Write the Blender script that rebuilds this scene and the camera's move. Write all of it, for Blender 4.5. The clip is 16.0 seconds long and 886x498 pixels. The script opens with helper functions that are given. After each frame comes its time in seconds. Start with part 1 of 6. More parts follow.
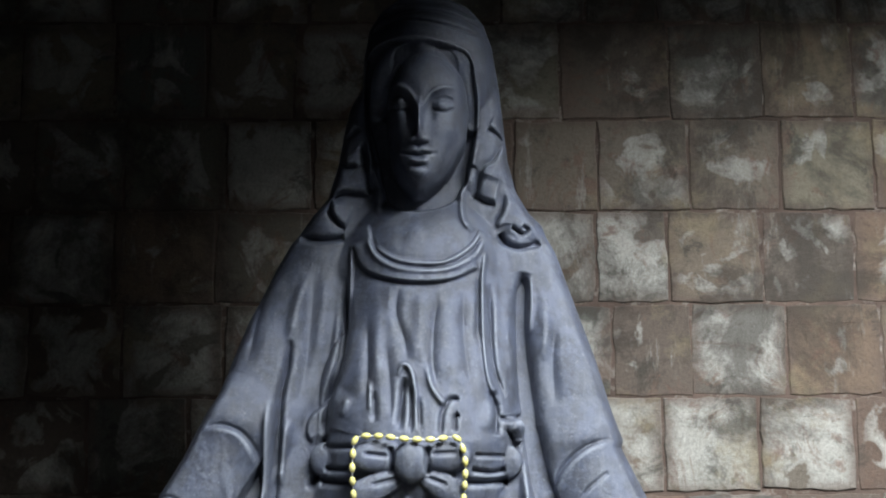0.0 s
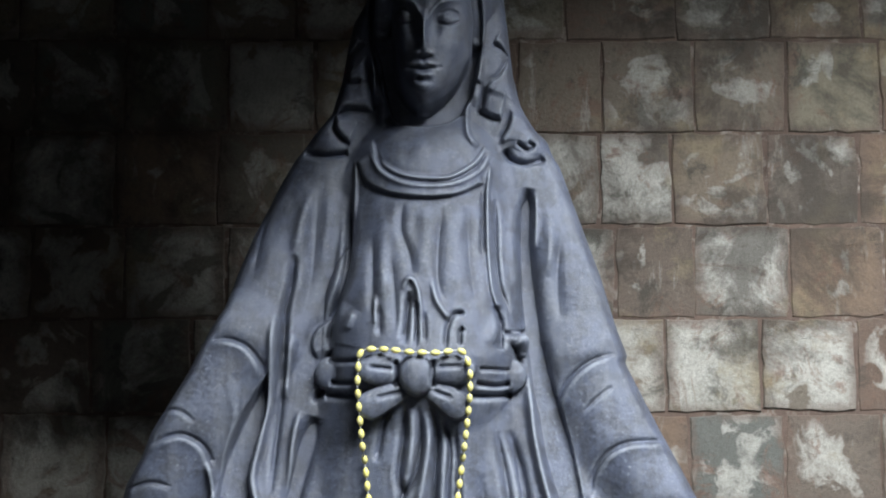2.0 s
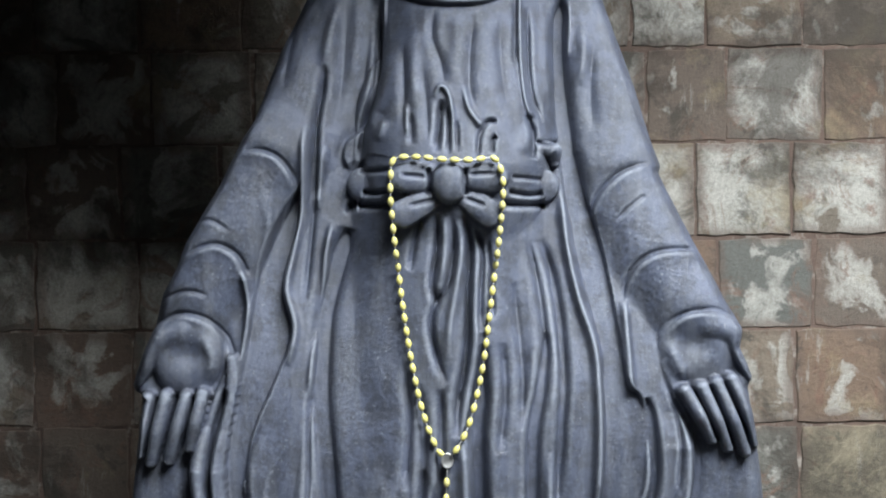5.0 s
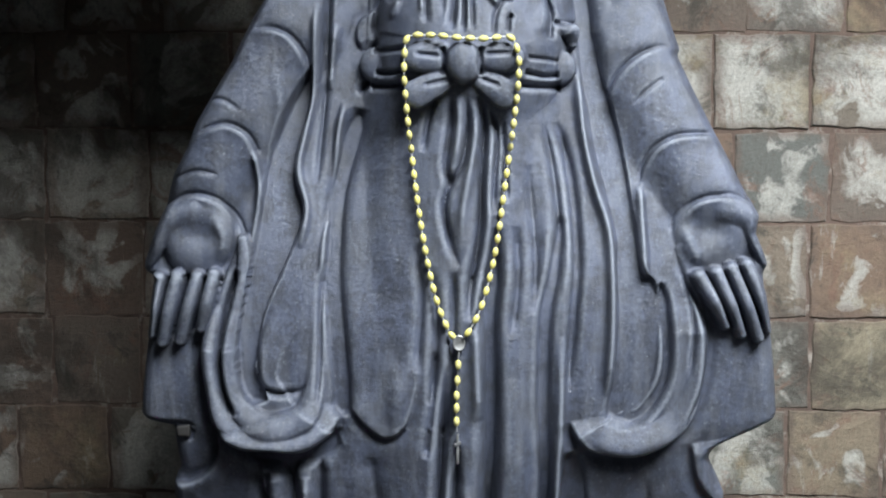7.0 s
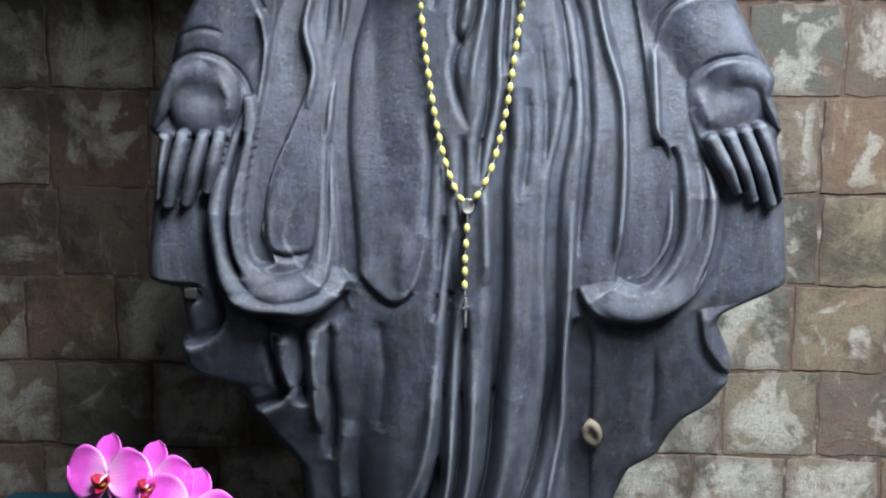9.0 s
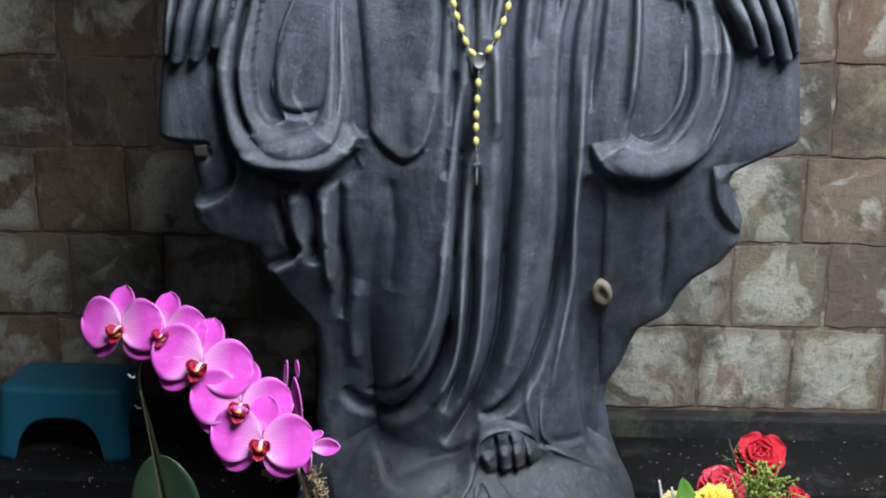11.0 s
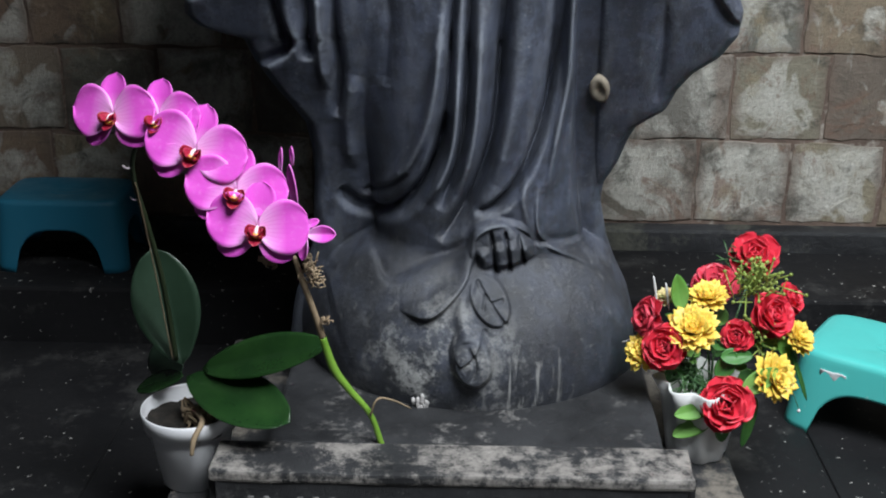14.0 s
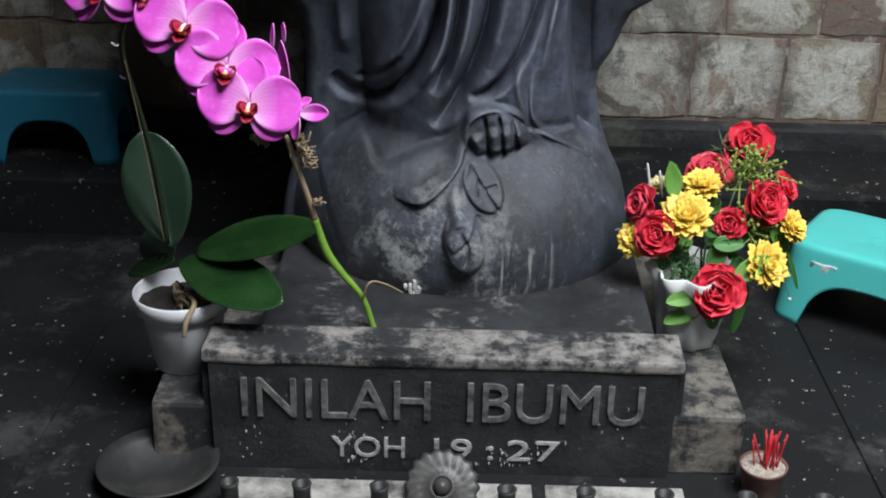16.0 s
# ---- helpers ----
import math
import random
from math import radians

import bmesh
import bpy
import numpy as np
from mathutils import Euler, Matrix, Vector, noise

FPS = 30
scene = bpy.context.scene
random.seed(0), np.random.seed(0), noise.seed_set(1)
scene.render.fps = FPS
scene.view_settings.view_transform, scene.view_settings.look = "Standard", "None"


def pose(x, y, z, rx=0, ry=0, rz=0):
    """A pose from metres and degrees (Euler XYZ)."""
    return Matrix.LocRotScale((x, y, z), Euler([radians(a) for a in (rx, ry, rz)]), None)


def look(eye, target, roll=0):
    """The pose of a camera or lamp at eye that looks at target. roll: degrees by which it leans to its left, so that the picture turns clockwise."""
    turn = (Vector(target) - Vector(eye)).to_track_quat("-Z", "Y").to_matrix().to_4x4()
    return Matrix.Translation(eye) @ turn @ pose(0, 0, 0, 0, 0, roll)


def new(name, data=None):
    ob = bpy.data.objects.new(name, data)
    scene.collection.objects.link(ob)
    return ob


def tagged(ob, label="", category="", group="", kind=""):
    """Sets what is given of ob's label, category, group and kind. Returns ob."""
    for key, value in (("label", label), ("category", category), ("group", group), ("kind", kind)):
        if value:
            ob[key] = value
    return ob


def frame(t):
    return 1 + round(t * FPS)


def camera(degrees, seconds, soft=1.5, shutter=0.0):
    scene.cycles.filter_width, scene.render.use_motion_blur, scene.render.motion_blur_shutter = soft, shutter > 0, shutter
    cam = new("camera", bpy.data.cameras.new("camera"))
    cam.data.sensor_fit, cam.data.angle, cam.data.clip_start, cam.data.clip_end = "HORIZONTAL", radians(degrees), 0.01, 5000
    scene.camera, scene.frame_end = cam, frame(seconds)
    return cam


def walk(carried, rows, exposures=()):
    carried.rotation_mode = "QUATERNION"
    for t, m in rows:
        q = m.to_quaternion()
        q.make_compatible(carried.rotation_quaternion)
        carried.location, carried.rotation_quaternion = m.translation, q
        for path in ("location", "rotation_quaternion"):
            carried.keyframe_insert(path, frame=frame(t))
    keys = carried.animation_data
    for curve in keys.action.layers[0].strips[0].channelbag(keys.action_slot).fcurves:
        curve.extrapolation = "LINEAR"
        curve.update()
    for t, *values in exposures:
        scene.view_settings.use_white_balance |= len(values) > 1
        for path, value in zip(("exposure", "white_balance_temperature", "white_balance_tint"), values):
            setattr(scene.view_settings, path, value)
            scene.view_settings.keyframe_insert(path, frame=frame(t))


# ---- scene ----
cam = camera(40.4, 16.0, 2.0)
PATH = [
    (0, (0.02, 0.001, 1.225), (0.033, 1.974, 1.547), -0.2),
    (0.5, (0.019, 0.005, 1.218), (0.036, 1.982, 1.521), -0.2),
    (1, (0.016, 0.009, 1.21), (0.035, 1.99, 1.49), -0.1),
    (1.5, (0.014, 0.012, 1.201), (0.032, 1.996, 1.449), -0.1),
    (2, (0.011, 0.011, 1.195), (0.026, 1.999, 1.413), -0.1),
    (2.5, (0.009, 0.014, 1.184), (0.014, 2.006, 1.366), -0.2),
    (3, (0.008, 0.017, 1.173), (-0.001, 2.013, 1.309), -0.1),
    (3.5, (0.004, 0.024, 1.157), (-0.011, 2.021, 1.249), -0.2),
    (4, (-0.001, 0.029, 1.15), (-0.02, 2.029, 1.204), -0.2),
    (4.2, (-0.004, 0.023, 1.145), (-0.023, 2.022, 1.185), -0.4),
    (6.3, (-0.007, 0.03, 1.101), (-0.041, 2.026, 0.994), 0.0),
    (6.5, (-0.008, 0.036, 1.098), (-0.044, 2.032, 0.975), 0.2),
    (7, (-0.01, 0.04, 1.085), (-0.047, 2.033, 0.923), 0.2),
    (7.4, (-0.015, 0.052, 1.072), (-0.049, 2.042, 0.879), 0.2),
    (7.5, (-0.014, 0.048, 1.071), (-0.05, 2.037, 0.865), 0.2),
    (8, (-0.016, 0.052, 1.06), (-0.054, 2.037, 0.814), 0.4),
    (8.5, (-0.017, 0.056, 1.048), (-0.055, 2.035, 0.76), 0.5),
    (10.8, (-0.017, 0.046, 0.987), (-0.074, 1.986, 0.506), 0.6),
    (11, (-0.02, 0.048, 0.977), (-0.073, 1.985, 0.483), 0.5),
    (11.5, (-0.016, 0.046, 0.964), (-0.074, 1.971, 0.425), 0.5),
    (12, (-0.017, 0.044, 0.951), (-0.073, 1.959, 0.376), 0.5),
    (12.5, (-0.017, 0.041, 0.94), (-0.071, 1.944, 0.328), 0.5),
    (13, (-0.018, 0.037, 0.928), (-0.069, 1.93, 0.283), 0.5),
    (13.5, (-0.015, 0.035, 0.91), (-0.066, 1.912, 0.222), 0.3),
    (14, (-0.013, 0.032, 0.898), (-0.062, 1.894, 0.17), 0.4),
    (14.5, (-0.013, 0.03, 0.887), (-0.056, 1.876, 0.118), 0.5),
    (15, (-0.015, 0.028, 0.872), (-0.054, 1.86, 0.071), 0.6),
    (15.5, (-0.019, 0.026, 0.862), (-0.051, 1.843, 0.027), 0.8),
    (16, (-0.016, 0.022, 0.854), (-0.046, 1.829, -0.002), 1.0),
]
walk(cam, [(t, look(eye, target, roll)) for t, eye, target, roll in PATH], [(0, 0.62), (3.5, 0.58), (8.5, 0.62), (11, 0.22), (16, 0.08)])


# ---------------------------------------------------------------- light
FLOOR, STEP, PED, PLINTH, WALL_Y = -0.165, -0.045, -0.062, 0.022, 2.487
world = bpy.data.worlds.new("sky")
scene.world = world
world.use_nodes = True
wn = world.node_tree
sky = wn.nodes.new("ShaderNodeTexSky")
sky.sky_type, sky.sun_disc = "NISHITA", False
sky.sun_elevation, sky.sun_rotation = radians(50), radians(120)
wn.links.new(sky.outputs[0], wn.nodes["Background"].inputs[0])
wn.nodes["Background"].inputs[1].default_value = 0.1


def area_lamp(name, eye, target, sx, sy, power, colour):
    data = bpy.data.lights.new(name, "AREA")
    data.shape, data.size, data.size_y, data.energy, data.color = "RECTANGLE", sx, sy, power, colour
    ob = new(name, data)
    ob.matrix_world = look(eye, target)
    return ob


# stands in for daylight; placed by brightness, at an added, unseen roof opening
area_lamp("daylight_opening", (0.85, 0.35, 2.66), (0.85, 0.351, 0.0), 1.4, 1.3, 176, (0.9, 0.955, 1.0))


# ---------------------------------------------------------------- materials
def material(name, base, rough=0.6, metal=0.0):
    m = bpy.data.materials.new(name)
    m.use_nodes = True
    b = m.node_tree.nodes["Principled BSDF"]
    b.inputs["Base Color"].default_value = (*base, 1)
    b.inputs["Roughness"].default_value = rough
    b.inputs["Metallic"].default_value = metal
    return m


class Nodes:
    """Small shorthand for wiring a material."""

    def __init__(self, m):
        self.m, self.t = m, m.node_tree
        self.b = self.t.nodes["Principled BSDF"]
        self.co = self.t.nodes.new("ShaderNodeTexCoord").outputs["Object"]
        self.rand = None

    def noise(self, scale, detail=5, rough=0.6, stretch=None, dist=0.0, offset=None):
        n = self.t.nodes.new("ShaderNodeTexNoise")
        n.inputs["Scale"].default_value, n.inputs["Detail"].default_value = scale, detail
        n.inputs["Roughness"].default_value, n.inputs["Distortion"].default_value = rough, dist
        src = self.co
        if stretch or offset is not None:
            mp = self.t.nodes.new("ShaderNodeMapping")
            self.t.links.new(src, mp.inputs[0])
            if stretch:
                mp.inputs["Scale"].default_value = stretch
            if offset is not None:
                self.t.links.new(offset, mp.inputs["Location"])
            src = mp.outputs[0]
        self.t.links.new(src, n.inputs["Vector"])
        return n.outputs["Fac"]

    def ramp(self, fac, *stops):
        n = self.t.nodes.new("ShaderNodeValToRGB")
        while len(n.color_ramp.elements) < len(stops):
            n.color_ramp.elements.new(0.5)
        for e, (p, c) in zip(n.color_ramp.elements, stops):
            e.position = p
            e.color = (c, c, c, 1) if isinstance(c, (int, float)) else (*c, 1)
        self.t.links.new(fac, n.inputs[0])
        return n.outputs[0]

    def mix(self, fac, a, b, mode="MIX"):
        n = self.t.nodes.new("ShaderNodeMix")
        n.data_type, n.blend_type = "RGBA", mode
        for sock, v in ((n.inputs[0], fac), (n.inputs[6], a), (n.inputs[7], b)):
            if isinstance(v, (int, float)):
                sock.default_value = v
            elif isinstance(v, tuple):
                sock.default_value = (*v, 1)
            else:
                self.t.links.new(v, sock)
        return n.outputs[2]

    def maths(self, op, a, b):
        n = self.t.nodes.new("ShaderNodeMath")
        n.operation = op
        for sock, v in ((n.inputs[0], a), (n.inputs[1], b)):
            if isinstance(v, (int, float)):
                sock.default_value = v
            else:
                self.t.links.new(v, sock)
        return n.outputs[0]

    def random(self):
        if not self.rand:
            self.rand = self.t.nodes.new("ShaderNodeObjectInfo").outputs["Random"]
        return self.rand

    def shift(self, k=37.0):
        n = self.t.nodes.new("ShaderNodeCombineXYZ")
        v = self.maths("MULTIPLY", self.random(), k)
        for i in range(3):
            self.t.links.new(v, n.inputs[i])
        return n.outputs[0]

    def colour(self, s):
        self.t.links.new(s, self.b.inputs["Base Color"])

    def rough(self, s):
        self.t.links.new(s, self.b.inputs["Roughness"])

    def bump(self, s, strength, dist):
        n = self.t.nodes.new("ShaderNodeBump")
        n.inputs["Strength"].default_value, n.inputs["Distance"].default_value = strength, dist
        self.t.links.new(s, n.inputs["Height"])
        self.t.links.new(n.outputs[0], self.b.inputs["Normal"])


def mat_statue():
    m = material("dark_grey_stone_paint", (0.1, 0.105, 0.125), 0.5)
    n = Nodes(m)
    big, mid, fine = n.noise(6, 4), n.noise(34, 6, 0.7), n.noise(190, 4, 0.7)
    streak = n.noise(42, 5, 0.65, (1, 1, 0.14))
    c = n.mix(n.ramp(big, (0.35, 0.0), (0.7, 1.0)), (0.056, 0.065, 0.092), (0.09, 0.103, 0.146))
    c = n.mix(n.ramp(mid, (0.42, 0.75), (0.56, 0.0)), c, (0.04, 0.043, 0.053))
    c = n.mix(n.ramp(streak, (0.47, 0.0), (0.75, 0.5)), c, (0.16, 0.17, 0.195))
    # paint rubbed pale on the crests, with whitish ridge highlights put into the colour
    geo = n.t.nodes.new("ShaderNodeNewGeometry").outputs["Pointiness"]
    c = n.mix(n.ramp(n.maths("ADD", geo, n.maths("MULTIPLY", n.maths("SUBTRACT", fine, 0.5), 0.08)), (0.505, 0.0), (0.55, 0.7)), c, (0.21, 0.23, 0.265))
    c = n.mix(n.ramp(fine, (0.64, 0.0), (0.74, 0.6)), c, (0.3, 0.315, 0.33))
    # globe darker within a ball about its middle, dusted and splashed with old wax
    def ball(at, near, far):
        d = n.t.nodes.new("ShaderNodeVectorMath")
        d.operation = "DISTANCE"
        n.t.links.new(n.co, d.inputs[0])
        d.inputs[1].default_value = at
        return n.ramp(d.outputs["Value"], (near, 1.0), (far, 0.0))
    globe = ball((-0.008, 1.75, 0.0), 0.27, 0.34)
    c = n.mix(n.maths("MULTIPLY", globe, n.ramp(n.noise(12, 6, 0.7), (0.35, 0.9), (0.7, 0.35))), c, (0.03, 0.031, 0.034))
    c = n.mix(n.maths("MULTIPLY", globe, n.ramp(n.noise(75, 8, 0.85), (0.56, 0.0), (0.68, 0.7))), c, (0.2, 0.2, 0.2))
    splash = n.maths("MULTIPLY", ball((-0.07, 1.60, 0.08), 0.03, 0.17), n.ramp(n.maths("MULTIPLY", n.noise(70, 8, 0.85), n.noise(16, 3)), (0.24, 0.0), (0.34, 0.9)))
    c = n.mix(splash, c, (0.42, 0.42, 0.41))
    run = n.maths("MULTIPLY", ball((0.07, 1.62, 0.05), 0.02, 0.10), n.ramp(n.noise(60, 4, 0.6, (1, 1, 0.06)), (0.58, 0.0), (0.66, 0.8)))
    c = n.mix(run, c, (0.36, 0.36, 0.35))
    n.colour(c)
    n.rough(n.ramp(streak, (0.3, 0.33), (0.7, 0.52)))
    n.bump(n.maths("ADD", n.maths("MULTIPLY", n.noise(120, 6, 0.8), 1.5), n.maths("ADD", streak, n.maths("MULTIPLY", mid, 0.8))), 0.42, 0.004)
    return m


def mat_brick():
    m = material("weathered_stone_block", (0.25, 0.23, 0.2), 0.9)
    n = Nodes(m)
    off = n.shift()
    r = n.random()
    body = n.ramp(r, (0.0, (0.17, 0.105, 0.075)), (0.2, (0.17, 0.155, 0.13)), (0.4, (0.25, 0.2, 0.15)), (0.6, (0.15, 0.155, 0.14)), (0.8, (0.30, 0.26, 0.18)), (1.0, (0.2, 0.125, 0.09)))
    wide = n.noise(8.5, 3, 0.5, None, 1.3, off)
    fine = n.noise(26, 6, 0.7, None, 0.4, off)
    # pale lime bloom towards the middle of each block, ragged
    geo = n.t.nodes.new("ShaderNodeVectorMath")
    geo.operation = "LENGTH"
    n.t.links.new(n.co, geo.inputs[0])
    centre = n.ramp(geo.outputs["Value"], (0.03, 1.0), (0.115, 0.0))
    lime = n.maths("ADD", n.maths("MULTIPLY", centre, 0.13), n.maths("ADD", n.maths("MULTIPLY", wide, 1.0), n.maths("MULTIPLY", fine, 0.26)))
    lime = n.maths("ADD", lime, n.maths("MULTIPLY", n.maths("SINE", n.maths("MULTIPLY", r, 91.0), 0), 0.13))
    pale = n.ramp(lime, (0.68, 0.0), (0.73, 0.6), (0.9, 1.0))
    c = n.mix(pale, body, n.mix(fine, (0.36, 0.34, 0.29), (0.68, 0.66, 0.6)))
    world_noise = n.noise(7.5, 7, 0.75, None, 1.2, off)
    rust = n.ramp(world_noise, (0.54, 0.0), (0.63, 0.7))
    c = n.mix(rust, c, n.mix(fine, (0.12, 0.065, 0.045), (0.3, 0.18, 0.13)))
    sx = n.t.nodes.new("ShaderNodeSeparateXYZ")
    n.t.links.new(n.co, sx.inputs[0])
    box = n.maths("MAXIMUM", n.maths("ABSOLUTE", sx.outputs[0], 0), n.maths("ABSOLUTE", sx.outputs[2], 0))
    ragged = n.maths("ADD", box, n.maths("ADD", n.maths("MULTIPLY", n.maths("SUBTRACT", fine, 0.5), 0.05), n.maths("MULTIPLY", n.maths("SUBTRACT", wide, 0.5), 0.05)))
    edge = n.ramp(ragged, (0.072, 0.0), (0.094, 0.7))
    c = n.mix(edge, c, n.mix(fine, (0.10, 0.072, 0.054), (0.24, 0.175, 0.14)))
    moss = n.ramp(n.noise(11, 7, 0.75, None, 0.5, n.shift(53.0)), (0.56, 0.0), (0.66, 0.7))
    c = n.mix(moss, c, (0.055, 0.055, 0.045))
    # soot, moss and lime that run on across the joints
    where = n.t.nodes.new("ShaderNodeNewGeometry").outputs["Position"]
    own, n.co = n.co, where
    soot = n.ramp(n.noise(3.4, 8, 0.72, None, 0.4), (0.50, 0.0), (0.60, 0.7))
    tan = n.ramp(n.noise(4.7, 7, 0.7), (0.55, 0.0), (0.66, 0.55))
    drip = n.ramp(n.noise(26, 6, 0.7, (1, 1, 0.22)), (0.60, 0.0), (0.70, 0.6))
    n.co = own
    c = n.mix(tan, c, (0.34, 0.28, 0.17))
    c = n.mix(drip, c, (0.45, 0.43, 0.38))
    c = n.mix(soot, c, (0.06, 0.052, 0.042))
    grain = n.noise(130, 5, 0.75)
    c = n.mix(n.ramp(grain, (0.36, 0.3), (0.55, 0.0)), c, (0.1, 0.08, 0.065))
    n.colour(c)
    n.bump(n.maths("ADD", n.maths("MULTIPLY", fine, 1.5), grain), 0.6, 0.006)
    return m


def mat_mortar():
    m = material("reddish_brown_mortar", (0.14, 0.08, 0.055), 0.95)
    n = Nodes(m)
    c = n.mix(n.ramp(n.noise(6, 7, 0.7), (0.35, 0.0), (0.65, 1.0)), (0.085, 0.06, 0.048), (0.2, 0.14, 0.11))
    c = n.mix(n.ramp(n.noise(23, 6, 0.7), (0.55, 0.0), (0.68, 0.7)), c, (0.42, 0.38, 0.33))
    n.colour(c)
    n.bump(n.noise(70, 6, 0.7), 0.6, 0.005)
    return m


def mat_floor():
    m = material("dark_wet_stone_floor", (0.03, 0.03, 0.03), 0.5)
    n = Nodes(m)
    c = n.mix(n.ramp(n.noise(5.5, 9, 0.75), (0.54, 0.0), (0.68, 0.8)), (0.008, 0.008, 0.009), (0.055, 0.054, 0.052))
    c = n.mix(n.ramp(n.noise(75, 3, 0.6), (0.67, 0.0), (0.72, 0.9)), c, (0.36, 0.35, 0.33))
    n.colour(c)
    n.rough(n.ramp(n.noise(5, 5), (0.35, 0.55), (0.7, 0.9)))
    n.b.inputs["Specular IOR Level"].default_value = 0.3
    n.bump(n.noise(45, 6), 0.3, 0.003)
    return m


def mat_black_stone(name, pale, amount):
    """Black stone with crusts of pale grime; amount moves how much of it is covered."""
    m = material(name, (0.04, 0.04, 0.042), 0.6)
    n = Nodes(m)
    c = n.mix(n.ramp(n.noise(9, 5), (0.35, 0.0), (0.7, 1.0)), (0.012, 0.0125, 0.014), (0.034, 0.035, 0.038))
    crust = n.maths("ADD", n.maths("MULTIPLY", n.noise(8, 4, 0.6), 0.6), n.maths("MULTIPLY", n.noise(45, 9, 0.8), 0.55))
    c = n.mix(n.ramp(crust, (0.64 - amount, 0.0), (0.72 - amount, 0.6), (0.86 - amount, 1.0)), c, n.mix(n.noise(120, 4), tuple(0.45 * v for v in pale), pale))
    c = n.mix(n.ramp(n.noise(95, 4, 0.7), (0.66, 0.0), (0.74, 0.6)), c, (0.3, 0.29, 0.27))
    n.colour(c)
    n.rough(n.ramp(n.noise(14, 5), (0.35, 0.5), (0.7, 0.8)))
    n.bump(n.maths("ADD", n.noise(60, 7, 0.7), n.maths("MULTIPLY", crust, 1.5)), 0.6, 0.005)
    return m


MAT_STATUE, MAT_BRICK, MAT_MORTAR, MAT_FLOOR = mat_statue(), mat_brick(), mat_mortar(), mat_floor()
MAT_PLAQUE = mat_black_stone("soot_black_stone", (0.2, 0.195, 0.19), -0.035)
MAT_LEDGE = mat_black_stone("wax_stained_stone", (0.52, 0.48, 0.44), 0.095)
MAT_PLINTH = mat_black_stone("spattered_dark_stone", (0.42, 0.4, 0.38), 0.0)
MAT_PEDESTAL = mat_black_stone("dusty_black_stone", (0.34, 0.30, 0.25), 0.07)
MAT_SKIRT = mat_black_stone("mossy_concrete", (0.14, 0.14, 0.11), 0.08)
# dark stock for the added, unseen walls and roof that hold back light
MAT_UNSEEN = mat_black_stone("dark_unseen_plaster", (0.06, 0.06, 0.06), -0.05)


# ---------------------------------------------------------------- mesh helpers
def link(name, mesh, mat, parent=None, label=""):
    ob = new(name, mesh)
    if mat:
        mesh.materials.append(mat)
    if parent:
        ob.parent = parent
    if label:
        ob["label"] = label
    return ob


def part(name, bm, mat, parent=None, label="", smooth=True):
    me = bpy.data.meshes.new(name)
    bm.to_mesh(me)
    bm.free()
    if smooth:
        me.polygons.foreach_set("use_smooth", [True] * len(me.polygons))
    return link(name, me, mat, parent, label)


def raw(name, verts, faces, mat, parent=None, label="", smooth=True):
    me = bpy.data.meshes.new(name)
    me.from_pydata(verts, [], faces)
    me.update()
    if smooth:
        me.polygons.foreach_set("use_smooth", [True] * len(me.polygons))
    return link(name, me, mat, parent, label)


def empty(name, m, label, category, group=""):
    ob = new(name)
    ob.matrix_world = m
    return tagged(ob, label, category, group)


def box_bm(x0, x1, y0, y1, z0, z1, bevel=0.0, seg=2):
    bm = bmesh.new()
    bmesh.ops.create_cube(bm, size=1, matrix=Matrix.Translation(((x0 + x1) / 2, (y0 + y1) / 2, (z0 + z1) / 2)) @ Matrix.Diagonal((x1 - x0, y1 - y0, z1 - z0, 1)))
    if bevel:
        bmesh.ops.bevel(bm, geom=bm.edges[:], offset=bevel, segments=seg, affect="EDGES", profile=0.6)
    return bm


def rough_up(bm, amount, scale, cuts=0):
    if cuts:
        bmesh.ops.subdivide_edges(bm, edges=bm.edges[:], cuts=cuts, use_grid_fill=True)
    for v in bm.verts:
        v.co += amount * noise.noise_vector(v.co * scale)
    return bm


def lathe(profile, n=32, wobble=None):
    """Closed ring surface from (radius, z) pairs."""
    bm = bmesh.new()
    rings = []
    for k, (r, z) in enumerate(profile):
        ring = []
        for i in range(n):
            a = 2 * math.pi * i / n
            rr = r * (wobble(a, k) if wobble else 1)
            ring.append(bm.verts.new((rr * math.cos(a), rr * math.sin(a), z)))
        rings.append(ring)
    for a, b in zip(rings, rings[1:]):
        for i in range(n):
            bm.faces.new((a[i], a[(i + 1) % n], b[(i + 1) % n], b[i]))
    bm.faces.new(rings[0][::-1])
    bm.faces.new(rings[-1])
    return bm


def spline(points, n):
    """Catmull-Rom through the points: n places along it."""
    p = np.array([points[0], *points, points[-1]], float)
    out = []
    for t in np.linspace(0, len(points) - 1, n):
        i = min(int(t), len(points) - 2)
        f = t - i
        a, b, c, d = p[i], p[i + 1], p[i + 2], p[i + 3]
        out.append(0.5 * (2 * b + (c - a) * f + (2 * a - 5 * b + 4 * c - d) * f * f + (3 * b - a - 3 * c + d) * f ** 3))
    return np.array(out)


